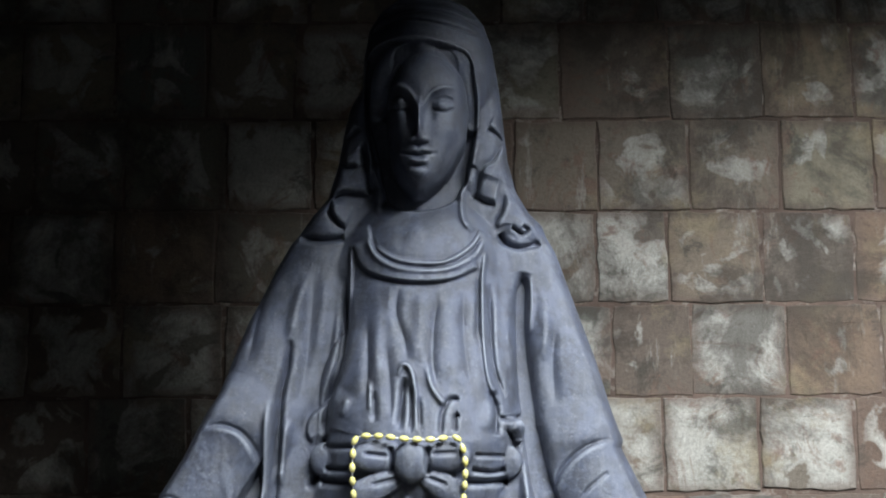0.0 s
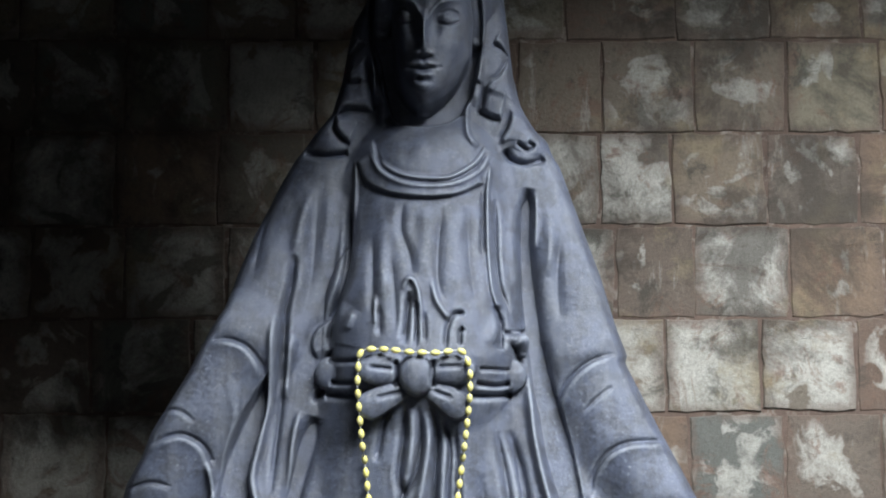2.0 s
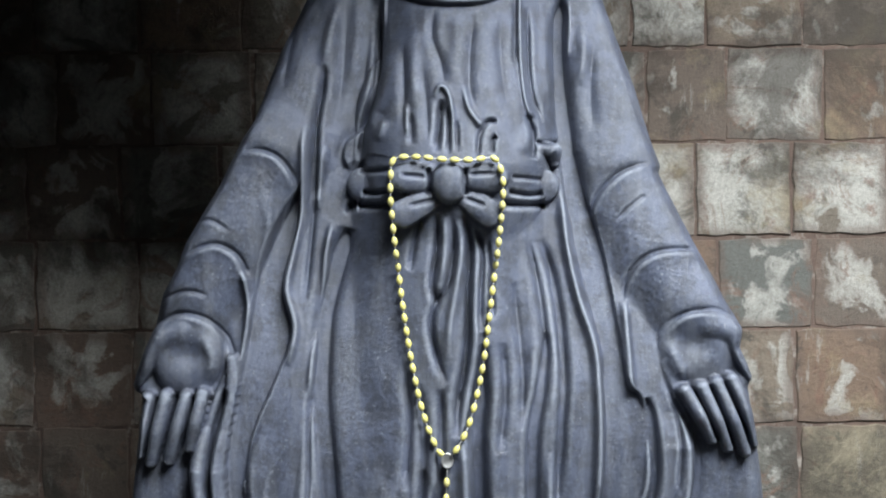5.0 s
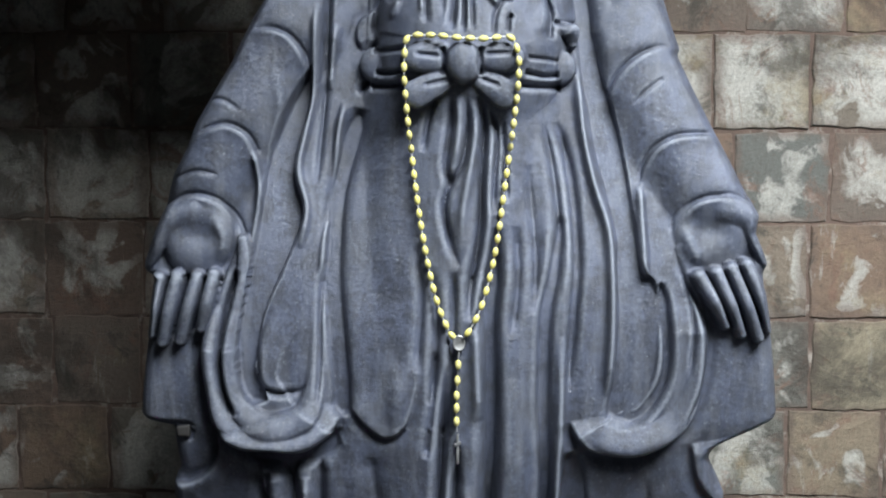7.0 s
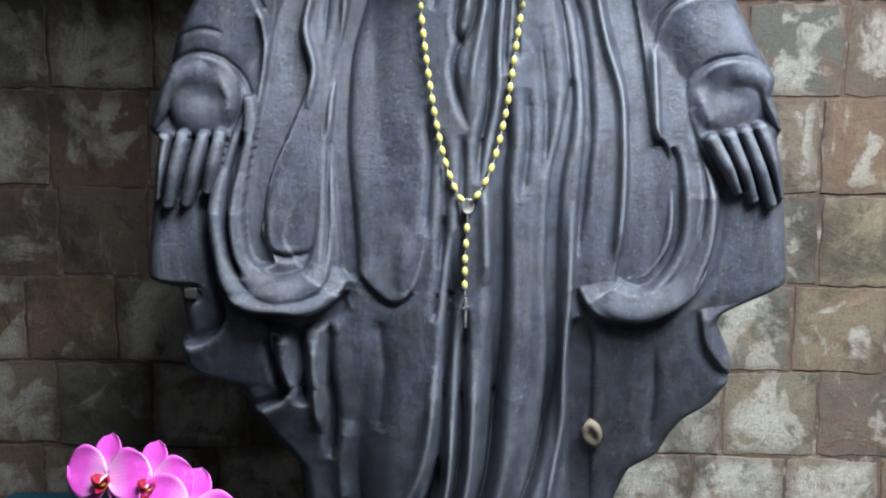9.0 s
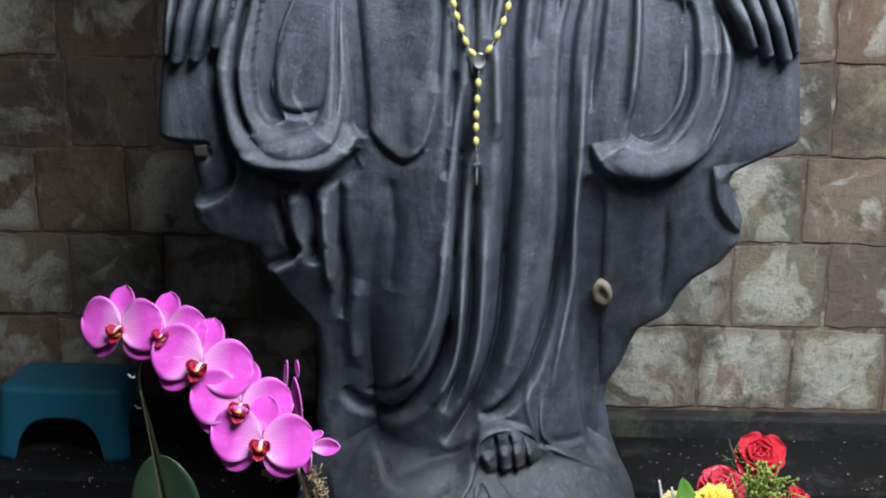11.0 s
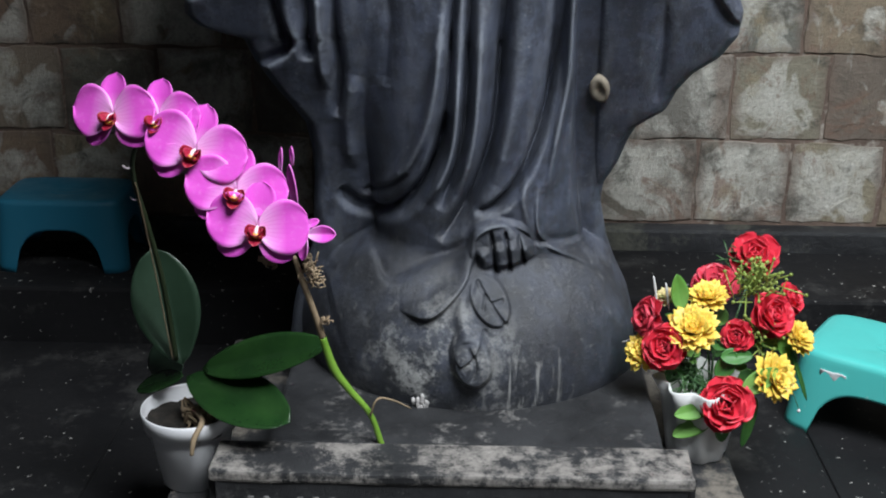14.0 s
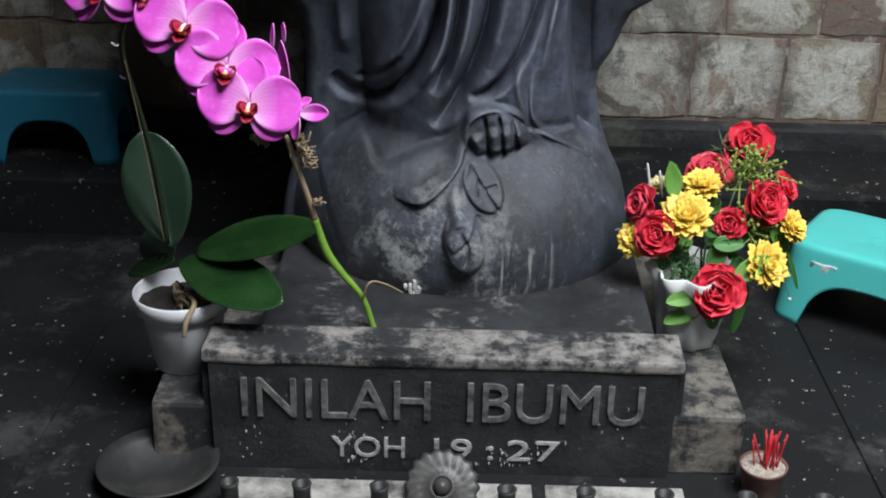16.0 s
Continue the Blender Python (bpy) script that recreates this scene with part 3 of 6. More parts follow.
def sleeves(R):
    # cuffs stepping down the arms
    for pts in ([(-0.304, 1.252), (-0.276, 1.253), (-0.253, 1.243), (-0.236, 1.221), (-0.229, 1.197)], [(-0.390, 1.103), (-0.362, 1.117), (-0.336, 1.121), (-0.310, 1.106), (-0.298, 1.075), (-0.295, 1.035)], [(-0.438, 1.004), (-0.394, 1.024), (-0.360, 1.020), (-0.334, 1.000), (-0.319, 0.971), (-0.315, 0.937)]):
        R.lip(pts[::-1], 0.006, 0.016, 0.003, 0.2)
        R.fold(pts, 0.003, 0.006, 0.2, 0.3)
    for pts in ([(0.186, 1.147), (0.191, 1.171), (0.206, 1.199), (0.234, 1.222), (0.272, 1.234)], [(0.231, 1.033), (0.236, 1.063), (0.251, 1.091), (0.279, 1.107), (0.319, 1.110), (0.336, 1.106)], [(0.275, 0.972), (0.283, 0.993), (0.303, 1.016), (0.331, 1.025), (0.366, 1.021), (0.389, 1.001)]):
        R.lip(pts[::-1], 0.006, 0.016, 0.003, 0.2)
        R.fold(pts, 0.003, 0.006, 0.2, 0.3)
    R.fold([(0.222, 1.150), (0.235, 1.166), (0.254, 1.181), (0.264, 1.187)], 0.0026, 0.003)
    R.fold([(-0.382, 1.151), (-0.348, 1.156), (-0.320, 1.140)], 0.0026, 0.003)
    R.fold([(-0.425, 1.043), (-0.382, 1.057), (-0.350, 1.051)], 0.003, 0.003)
    # folds that run down from the cuffs
    R.ridge([(-0.300, 1.086), (-0.296, 1.035), (-0.299, 0.963), (-0.306, 0.898)], 0.0055, 0.016, 0.12)
    R.ridge([(-0.271, 1.198), (-0.265, 1.153), (-0.274, 1.090), (-0.287, 1.034)], 0.010, 0.008)
    R.ridge([(0.231, 1.045), (0.234, 0.982), (0.237, 0.920), (0.238, 0.873)], 0.006, 0.012, 0.15)
    # hanging loop below the left wrist: hollow, cushion of cloth in it, two rims round it
    R.sheet([(-0.224, 1.209), (-0.228, 1.146), (-0.244, 1.091), (-0.248, 1.050), (-0.235, 0.996), (-0.254, 0.938), (-0.286, 0.863), (-0.298, 0.805), (-0.300, 0.774), (-0.284, 0.738), (-0.312, 0.735), (-0.326, 0.765), (-0.328, 0.813), (-0.320, 0.870), (-0.312, 0.917), (-0.303, 0.980), (-0.293, 1.035), (-0.279, 1.106), (-0.251, 1.169)], -0.060, 0.010)
    R.fold([(-0.278, 0.876), (-0.294, 0.828), (-0.299, 0.790), (-0.294, 0.759), (-0.274, 0.747), (-0.244, 0.750), (-0.228, 0.761)], 0.004, 0.008, 0.3, 0.5)
    R.limb([(-0.317, 0.961), (-0.316, 0.925), (-0.327, 0.870), (-0.337, 0.816), (-0.336, 0.768), (-0.324, 0.731), (-0.293, 0.705), (-0.255, 0.706), (-0.229, 0.722), (-0.219, 0.755), (-0.217, 0.801), (-0.214, 0.856), (-0.210, 0.927), (-0.202, 0.981)], [0.008, 0.009, 0.010, 0.011, 0.014, 0.019, 0.021, 0.018, 0.013, 0.010, 0.008, 0.007], [0.205, 0.212, 0.215, 0.21, 0.205, 0.205, 0.205, 0.205, 0.203, 0.2, 0.195, 0.185], 0.9, 0.004)
    R.limb([(-0.321, 0.941), (-0.337, 0.903), (-0.354, 0.863), (-0.360, 0.809), (-0.354, 0.754), (-0.341, 0.711), (-0.304, 0.683), (-0.261, 0.678), (-0.223, 0.691), (-0.200, 0.723), (-0.193, 0.784), (-0.194, 0.855), (-0.194, 0.917)], [0.008, 0.010, 0.011, 0.011, 0.012, 0.015, 0.018, 0.020, 0.022, 0.020, 0.018, 0.015, 0.012], [0.2, 0.2, 0.2, 0.2, 0.2, 0.2, 0.2, 0.2, 0.192, 0.182, 0.175, 0.165, 0.15], 0.9, 0.004)
    R.fold([(-0.324, 0.922), (-0.339, 0.867), (-0.349, 0.808), (-0.344, 0.753), (-0.329, 0.717)], 0.004, 0.020, 0.1, 0.1)
    R.lip([(-0.366, 0.874), (-0.376, 0.807), (-0.369, 0.743), (-0.358, 0.697), (-0.320, 0.672), (-0.275, 0.670), (-0.234, 0.665), (-0.195, 0.691), (-0.181, 0.726)], 0.030, 0.04, 0.005, 0.12)
    R.fold([(-0.208, 0.927), (-0.211, 0.857), (-0.212, 0.786), (-0.216, 0.730)], 0.0035, 0.007, 0.2)
    # the panel between the hollow and the skirt
    R.ridge([(-0.217, 1.294), (-0.219, 1.232), (-0.223, 1.170), (-0.235, 1.107), (-0.243, 1.058), (-0.230, 1.004), (-0.241, 0.949)], 0.006, 0.012, 0.1)
    R.fold([(-0.203, 1.297), (-0.204, 1.224), (-0.208, 1.162), (-0.214, 1.091), (-0.218, 1.035)], 0.004, 0.008)
    R.ridge([(-0.180, 1.155), (-0.188, 1.107), (-0.191, 1.059), (-0.198, 0.996), (-0.205, 0.958), (-0.208, 0.903)], 0.005, 0.012, 0.12)
    R.fold([(-0.157, 1.146), (-0.173, 1.091), (-0.189, 1.027), (-0.193, 0.964), (-0.194, 0.902), (-0.187, 0.821), (-0.181, 0.749), (-0.185, 0.714)], 0.009, 0.040, 0.1, 0.1)
    # the right loop
    R.sheet([(0.175, 1.212), (0.183, 1.141), (0.196, 1.059), (0.208, 0.985), (0.212, 0.911), (0.208, 0.815), (0.201, 0.749), (0.204, 0.715), (0.220, 0.711), (0.244, 0.726), (0.259, 0.757), (0.266, 0.804), (0.264, 0.859), (0.253, 0.906), (0.236, 0.927), (0.226, 0.981), (0.215, 1.060), (0.198, 1.140)], -0.055, 0.012, (-6.0, 2.2))
    R.fold([(0.259, 0.906), (0.267, 0.859), (0.270, 0.800), (0.262, 0.757), (0.240, 0.722), (0.215, 0.710), (0.199, 0.713)], 0.0050, 0.024, 0.1, 0.5)
    R.fold([(0.207, 0.952), (0.211, 0.879), (0.208, 0.800), (0.200, 0.742), (0.194, 0.705)], 0.006, 0.040, 0.1, 0.15)
    R.ridge([(0.147, 1.203), (0.152, 1.123), (0.167, 1.045), (0.187, 0.980), (0.192, 0.917), (0.192, 0.822), (0.187, 0.746)], 0.0065, 0.016, 0.1)
    R.fold([(0.167, 1.253), (0.169, 1.181), (0.179, 1.100), (0.197, 1.027), (0.210, 0.961), (0.214, 0.879)], 0.008, 0.036, 0.15, 0.1)
    R.limb([(0.288, 0.952), (0.303, 0.894), (0.314, 0.851), (0.313, 0.796), (0.303, 0.749), (0.278, 0.706), (0.240, 0.686), (0.198, 0.690), (0.169, 0.717), (0.165, 0.780), (0.167, 0.859), (0.167, 0.936), (0.161, 0.998)], [0.008, 0.009, 0.010, 0.012, 0.015, 0.019, 0.022, 0.024, 0.025, 0.024, 0.024, 0.022, 0.018], [0.19, 0.195, 0.195, 0.195, 0.195, 0.193, 0.19, 0.188, 0.185, 0.183, 0.18, 0.175, 0.16], 0.8, 0.014)
    R.fold([(0.282, 0.941), (0.301, 0.882), (0.305, 0.828), (0.299, 0.773)], 0.003, 0.007, 0.2)
    R.lip([(0.139, 0.710), (0.145, 0.689), (0.167, 0.668), (0.218, 0.659), (0.258, 0.672), (0.293, 0.698), (0.314, 0.739), (0.324, 0.797), (0.323, 0.844), (0.308, 0.891)], 0.026, 0.03, 0.005, 0.12)
    R.fold([(0.296, 0.906), (0.317, 0.859), (0.322, 0.812), (0.316, 0.758), (0.295, 0.707)], 0.0035, 0.012, 0.15, 0.2)
    # fluttering outer edges of the mantle
    R.lip([(-0.296, 0.648), (-0.293, 0.600), (-0.280, 0.559), (-0.280, 0.534), (-0.300, 0.520), (-0.330, 0.506)], 0.020, 0.05, 0.004)
    R.lip([(-0.363, 0.691), (-0.356, 0.663), (-0.370, 0.634), (-0.400, 0.616), (-0.431, 0.614)], 0.018, 0.05, 0.004)
    R.ridge([(0.336, 0.666), (0.350, 0.620), (0.364, 0.578)], 0.012, -0.012)
    R.lip([(0.308, 0.679), (0.318, 0.626), (0.344, 0.591), (0.364, 0.574)], 0.010, 0.05, 0.005)
    R.fold([(0.247, 0.626), (0.255, 0.537), (0.253, 0.453)], 0.007, 0.007, 0.3)
    R.fold([(-0.467, 0.703), (-0.427, 0.700), (-0.390, 0.700)], 0.004, 0.008, 0.2)
    R.dent((-0.400, 0.686), 0.006, 0.006, -0.03)


def hand(R, side):
    """A lowered open hand with straight fingers."""
    if side < 0:
        R.oval((-0.380, 0.967), 0.050, 0.060, 0.195, 0.024, -10, 0.008)
        R.dent((-0.380, 0.970), 0.026, 0.020, -0.010, 12)
        R.ridge([(-0.357, 0.997), (-0.342, 0.966), (-0.347, 0.931)], 0.010, 0.008, 0.3)
        tips, roots, thumb = [(-0.448, 0.831), (-0.430, 0.820), (-0.405, 0.823), (-0.375, 0.840)], [(-0.432, 0.909), (-0.407, 0.912), (-0.379, 0.911), (-0.356, 0.914)], [(-0.388, 1.001), (-0.416, 0.991), (-0.431, 0.970), (-0.440, 0.950), (-0.458, 0.923)]
    else:
        R.oval((0.328, 0.969), 0.050, 0.060, 0.185, 0.024, 20, 0.008)
        R.dent((0.331, 0.978), 0.026, 0.020, -0.010, -8)
        R.ridge([(0.290, 0.984), (0.299, 0.953), (0.315, 0.927)], 0.010, 0.008, 0.3)
        tips, roots, thumb = [(0.348, 0.849), (0.369, 0.837), (0.393, 0.831), (0.412, 0.843)], [(0.310, 0.916), (0.334, 0.920), (0.354, 0.926), (0.374, 0.931)], [(0.348, 1.007), (0.375, 0.997), (0.388, 0.976), (0.400, 0.953), (0.412, 0.930)]
    for a, b in zip(roots, tips):
        mid = ((a[0] + b[0]) / 2 + 0.001, (a[1] + b[1]) / 2)
        R.limb([a, mid, b], [0.0105, 0.0102, 0.0085], [0.210, 0.222, 0.208], 1.6)
    for (a, b), (c, d) in zip(zip(roots, tips), list(zip(roots, tips))[1:]):
        R.ridge([((a[0] + c[0]) / 2, (a[1] + c[1]) / 2 + 0.004), ((b[0] + d[0]) / 2, (b[1] + d[1]) / 2)], 0.0028, -0.014, 0.1)
    R.limb(thumb, [0.024, 0.019, 0.015, 0.012, 0.008], [0.19, 0.198, 0.2, 0.2, 0.19], 1.1, 0.006)


def skirt(R):
    # gathers under the bow
    for pts, w, a in (
        ([(-0.050, 1.160), (-0.061, 1.125), (-0.069, 1.083)], 0.0045, 0.007),
        ([(-0.029, 1.163), (-0.031, 1.118), (-0.037, 1.068), (-0.030, 1.033)], 0.0045, 0.010),
        ([(-0.011, 1.163), (-0.007, 1.121), (-0.015, 1.068), (-0.032, 1.037), (-0.039, 1.006), (-0.030, 0.959), (-0.019, 0.926)], 0.0045, 0.012),
        ([(0.006, 1.161), (0.016, 1.122), (0.012, 1.060), (0.011, 0.998), (0.007, 0.953), (-0.002, 0.900), (-0.004, 0.852)], 0.0055, 0.017),
        ([(0.023, 1.146), (0.033, 1.103), (0.029, 1.045), (0.028, 0.998)], 0.0045, 0.010),
        ([(0.040, 1.133), (0.044, 1.068), (0.047, 1.014)], 0.004, 0.007),
        ([(0.098, 1.127), (0.111, 1.068), (0.119, 1.004), (0.124, 0.940)], 0.004, 0.007),
        ([(0.076, 1.068), (0.083, 0.999), (0.088, 0.929), (0.085, 0.860)], 0.006, 0.006),
        ([(-0.079, 0.960), (-0.070, 0.890), (-0.073, 0.828), (-0.078, 0.780)], 0.006, 0.006),
        ([(-0.055, 0.929), (-0.050, 0.858), (-0.051, 0.794), (-0.057, 0.733)], 0.006, 0.007),
        ([(0.060, 0.984), (0.063, 0.907), (0.054, 0.828)], 0.007, 0.006),
    ):
        R.fold(pts, w, 1.25 * a, 0.2)
    for pts, w, a in (
        ([(-0.001, 1.155), (0.003, 1.110), (-0.004, 1.061), (-0.014, 0.999), (-0.013, 0.945)], 0.006, 0.008),
        ([(-0.020, 1.158), (-0.020, 1.110), (-0.025, 1.068)], 0.005, 0.006),
        ([(0.025, 1.114), (0.023, 1.052), (0.020, 0.981), (0.015, 0.920)], 0.007, 0.007),
        ([(0.007, 0.859), (0.010, 0.783), (0.012, 0.712)], 0.010, 0.013),
        ([(0.092, 1.107), (0.103, 1.029), (0.106, 0.951), (0.103, 0.859)], 0.009, 0.006),
        ([(-0.115, 1.106), (-0.122, 0.997), (-0.114, 0.889)], 0.03, 0.006),
    ):
        R.ridge(pts, w, a, 0.25)
    # the right border of the dress under the mantle
    R.fold([(0.117, 1.127), (0.130, 1.084), (0.140, 1.021), (0.144, 0.967), (0.145, 0.921), (0.141, 0.865), (0.137, 0.800), (0.134, 0.751)], 0.0055, 0.020, 0.2, 0.3)
    # the smooth lobe at the left, its tip hanging over the lower folds
    R.lip([(-0.179, 0.819), (-0.175, 0.747), (-0.153, 0.707), (-0.121, 0.685), (-0.093, 0.703), (-0.076, 0.757), (-0.073, 0.812)], 0.009, 0.035, 0.004, 0.3)
    R.ridge([(-0.106, 0.795), (-0.106, 0.747), (-0.120, 0.706)], 0.014, 0.006, 0.4)
    # long folds sweeping to the left over the globe
    for pts, w, a in (
        ([(0.035, 0.983), (0.029, 0.912)] + [(0.024, 0.850), (0.027, 0.733), (0.025, 0.612), (0.021, 0.510), (0.014, 0.424), (-0.002, 0.360), (-0.026, 0.303), (-0.063, 0.252)], 0.0090, 0.046),
        ([(-0.019, 0.681), (-0.023, 0.583), (-0.024, 0.501), (-0.029, 0.424), (-0.041, 0.363), (-0.063, 0.304)], 0.0060, 0.026),
        ([(-0.036, 0.793), (-0.042, 0.658), (-0.048, 0.554), (-0.053, 0.469), (-0.064, 0.399), (-0.087, 0.335), (-0.127, 0.282)], 0.0060, 0.026),
        ([(-0.026, 0.921), (-0.026, 0.829), (-0.030, 0.751), (-0.035, 0.683)], 0.005, 0.010),
        ([(-0.051, 0.810), (-0.055, 0.732), (-0.064, 0.657)], 0.005, 0.007),
        ([(0.123, 0.996), (0.113, 0.919)] + [(0.102, 0.853), (0.100, 0.738), (0.104, 0.610), (0.098, 0.525), (0.085, 0.436), (0.057, 0.355), (0.024, 0.315), (-0.013, 0.303)], 0.0065, 0.036),
        ([(-0.212, 0.652), (-0.214, 0.583), (-0.211, 0.508), (-0.219, 0.426)], 0.007, 0.018),
        ([(-0.256, 0.650), (-0.252, 0.589), (-0.253, 0.520)], 0.008, 0.020),
        ([(-0.289, 0.636), (-0.289, 0.582), (-0.277, 0.535)], 0.006, 0.014),
        ([(-0.222, 0.305), (-0.194, 0.275), (-0.148, 0.280), (-0.102, 0.322), (-0.067, 0.380), (-0.052, 0.451)], 0.008, 0.026),
        ([(-0.141, 0.657), (-0.134, 0.573), (-0.144, 0.483)], 0.010, 0.005),
        ([(-0.110, 0.358), (-0.146, 0.322), (-0.185, 0.298)], 0.004, 0.006),
    ):
        R.fold(pts, w, a, 0.12, 0.25)
    for pts, w, a in (
        ([(-0.061, 0.599), (-0.068, 0.507), (-0.084, 0.429), (-0.114, 0.365), (-0.156, 0.311)], 0.009, 0.014),
        ([(-0.035, 0.517), (-0.040, 0.430), (-0.054, 0.368), (-0.085, 0.315)], 0.008, 0.012),
        ([(-0.005, 0.624), (-0.009, 0.500), (-0.015, 0.414), (-0.035, 0.331)], 0.009, 0.012),
        ([(0.059, 0.778), (0.062, 0.622), (0.055, 0.499), (0.030, 0.405), (0.006, 0.353)], 0.020, 0.012),
        ([(0.125, 0.833), (0.123, 0.705), (0.119, 0.609), (0.120, 0.500), (0.106, 0.405), (0.095, 0.323)], 0.0065, 0.016),
        ([(-0.186, 0.497), (-0.202, 0.421), (-0.200, 0.337)], 0.012, 0.010),
        ([(-0.233, 0.629), (-0.236, 0.556), (-0.231, 0.472)], 0.008, 0.010),
    ):
        R.ridge(pts, w, a, 0.2)
    # shade under the loops, and the deep hollow behind the right border
    R.ridge([(-0.330, 0.664), (-0.276, 0.653), (-0.220, 0.659), (-0.184, 0.683)], 0.012, -0.022, 0.2)
    R.ridge([(0.143, 0.667), (0.147, 0.559), (0.150, 0.469), (0.153, 0.379), (0.161, 0.296), (0.188, 0.226)], 0.012, -0.060, 0.12)
    R.lip([(0.202, 0.183), (0.164, 0.227), (0.141, 0.288), (0.135, 0.369), (0.132, 0.468), (0.127, 0.577), (0.127, 0.664)][::-1], -0.010, 0.03, 0.004, 0.1)


def base_carving(R):
    # bottom of the robe round the foot, and the hem on the globe
    R.lip([(0.184, 0.231), (0.084, 0.251), (0.033, 0.290), (-0.008, 0.285), (-0.024, 0.249), (-0.090, 0.215), (-0.141, 0.192), (-0.178, 0.223), (-0.217, 0.181), (-0.251, 0.161)], 0.010, 0.05, 0.004, 0.05)
    R.ridge([(0.083, 0.346), (0.083, 0.281), (0.103, 0.245), (0.147, 0.217), (0.196, 0.189)], 0.004, 0.007, 0.2)
    R.ridge([(0.064, 0.390), (0.061, 0.320), (0.080, 0.254)], 0.006, 0.006)
    # foot with toes
    R.plate((0.029, 0.258), 0.052, 0.038, 0.014, -10, 0.35)
    toes = [(0.001, 0.257), (0.024, 0.265), (0.043, 0.267), (0.062, 0.263)], [(0.009, 0.217), (0.034, 0.221), (0.052, 0.223), (0.074, 0.228)]
    for a, b in zip(*toes):
        R.ridge([a, b], 0.0095, 0.012, 0.25)
    for a, b in zip([(0.013, 0.282), (0.034, 0.282), (0.054, 0.273)], [(0.023, 0.209), (0.045, 0.213), (0.066, 0.220)]):
        R.ridge([a, b], 0.0028, -0.011, 0.12)
    R.lip([(-0.010, 0.225), (-0.009, 0.264), (0.009, 0.283), (0.037, 0.286), (0.067, 0.269), (0.089, 0.239)], 0.006, 0.02, 0.003, 0.1)
    # serpent's tail, stem, leaf and fruit carved on the globe
    R.ridge([(-0.008, 0.266), (-0.027, 0.212), (-0.068, 0.171), (-0.117, 0.163)], 0.013, 0.014, 0.25)
    R.lip([(-0.120, 0.161), (-0.068, 0.164), (-0.023, 0.208), (-0.007, 0.253)], 0.008, 0.015, 0.003, 0.2)
    R.ridge([(-0.007, 0.226), (-0.026, 0.181), (-0.018, 0.136)], 0.011, 0.012, 0.2)
    R.plate((0.014, 0.184), 0.040, 0.026, 0.010, -52, 0.18)
    R.ridge([(-0.008, 0.213), (0.012, 0.184), (0.040, 0.149)], 0.0028, -0.006, 0.1)
    R.ridge([(0.007, 0.193), (0.004, 0.172)], 0.0024, -0.005, 0.1)
    R.ridge([(0.015, 0.181), (0.035, 0.185)], 0.0024, -0.005, 0.1)
    R.plate((-0.011, 0.108), 0.033, 0.047, 0.022, 12, 0.3)
    R.lip([(-0.029, 0.101), (-0.005, 0.123), (0.004, 0.150)], 0.006, 0.02, 0.003, 0.1)
    R.ridge([(-0.017, 0.133), (-0.005, 0.102), (-0.012, 0.079)], 0.003, -0.006, 0.2)


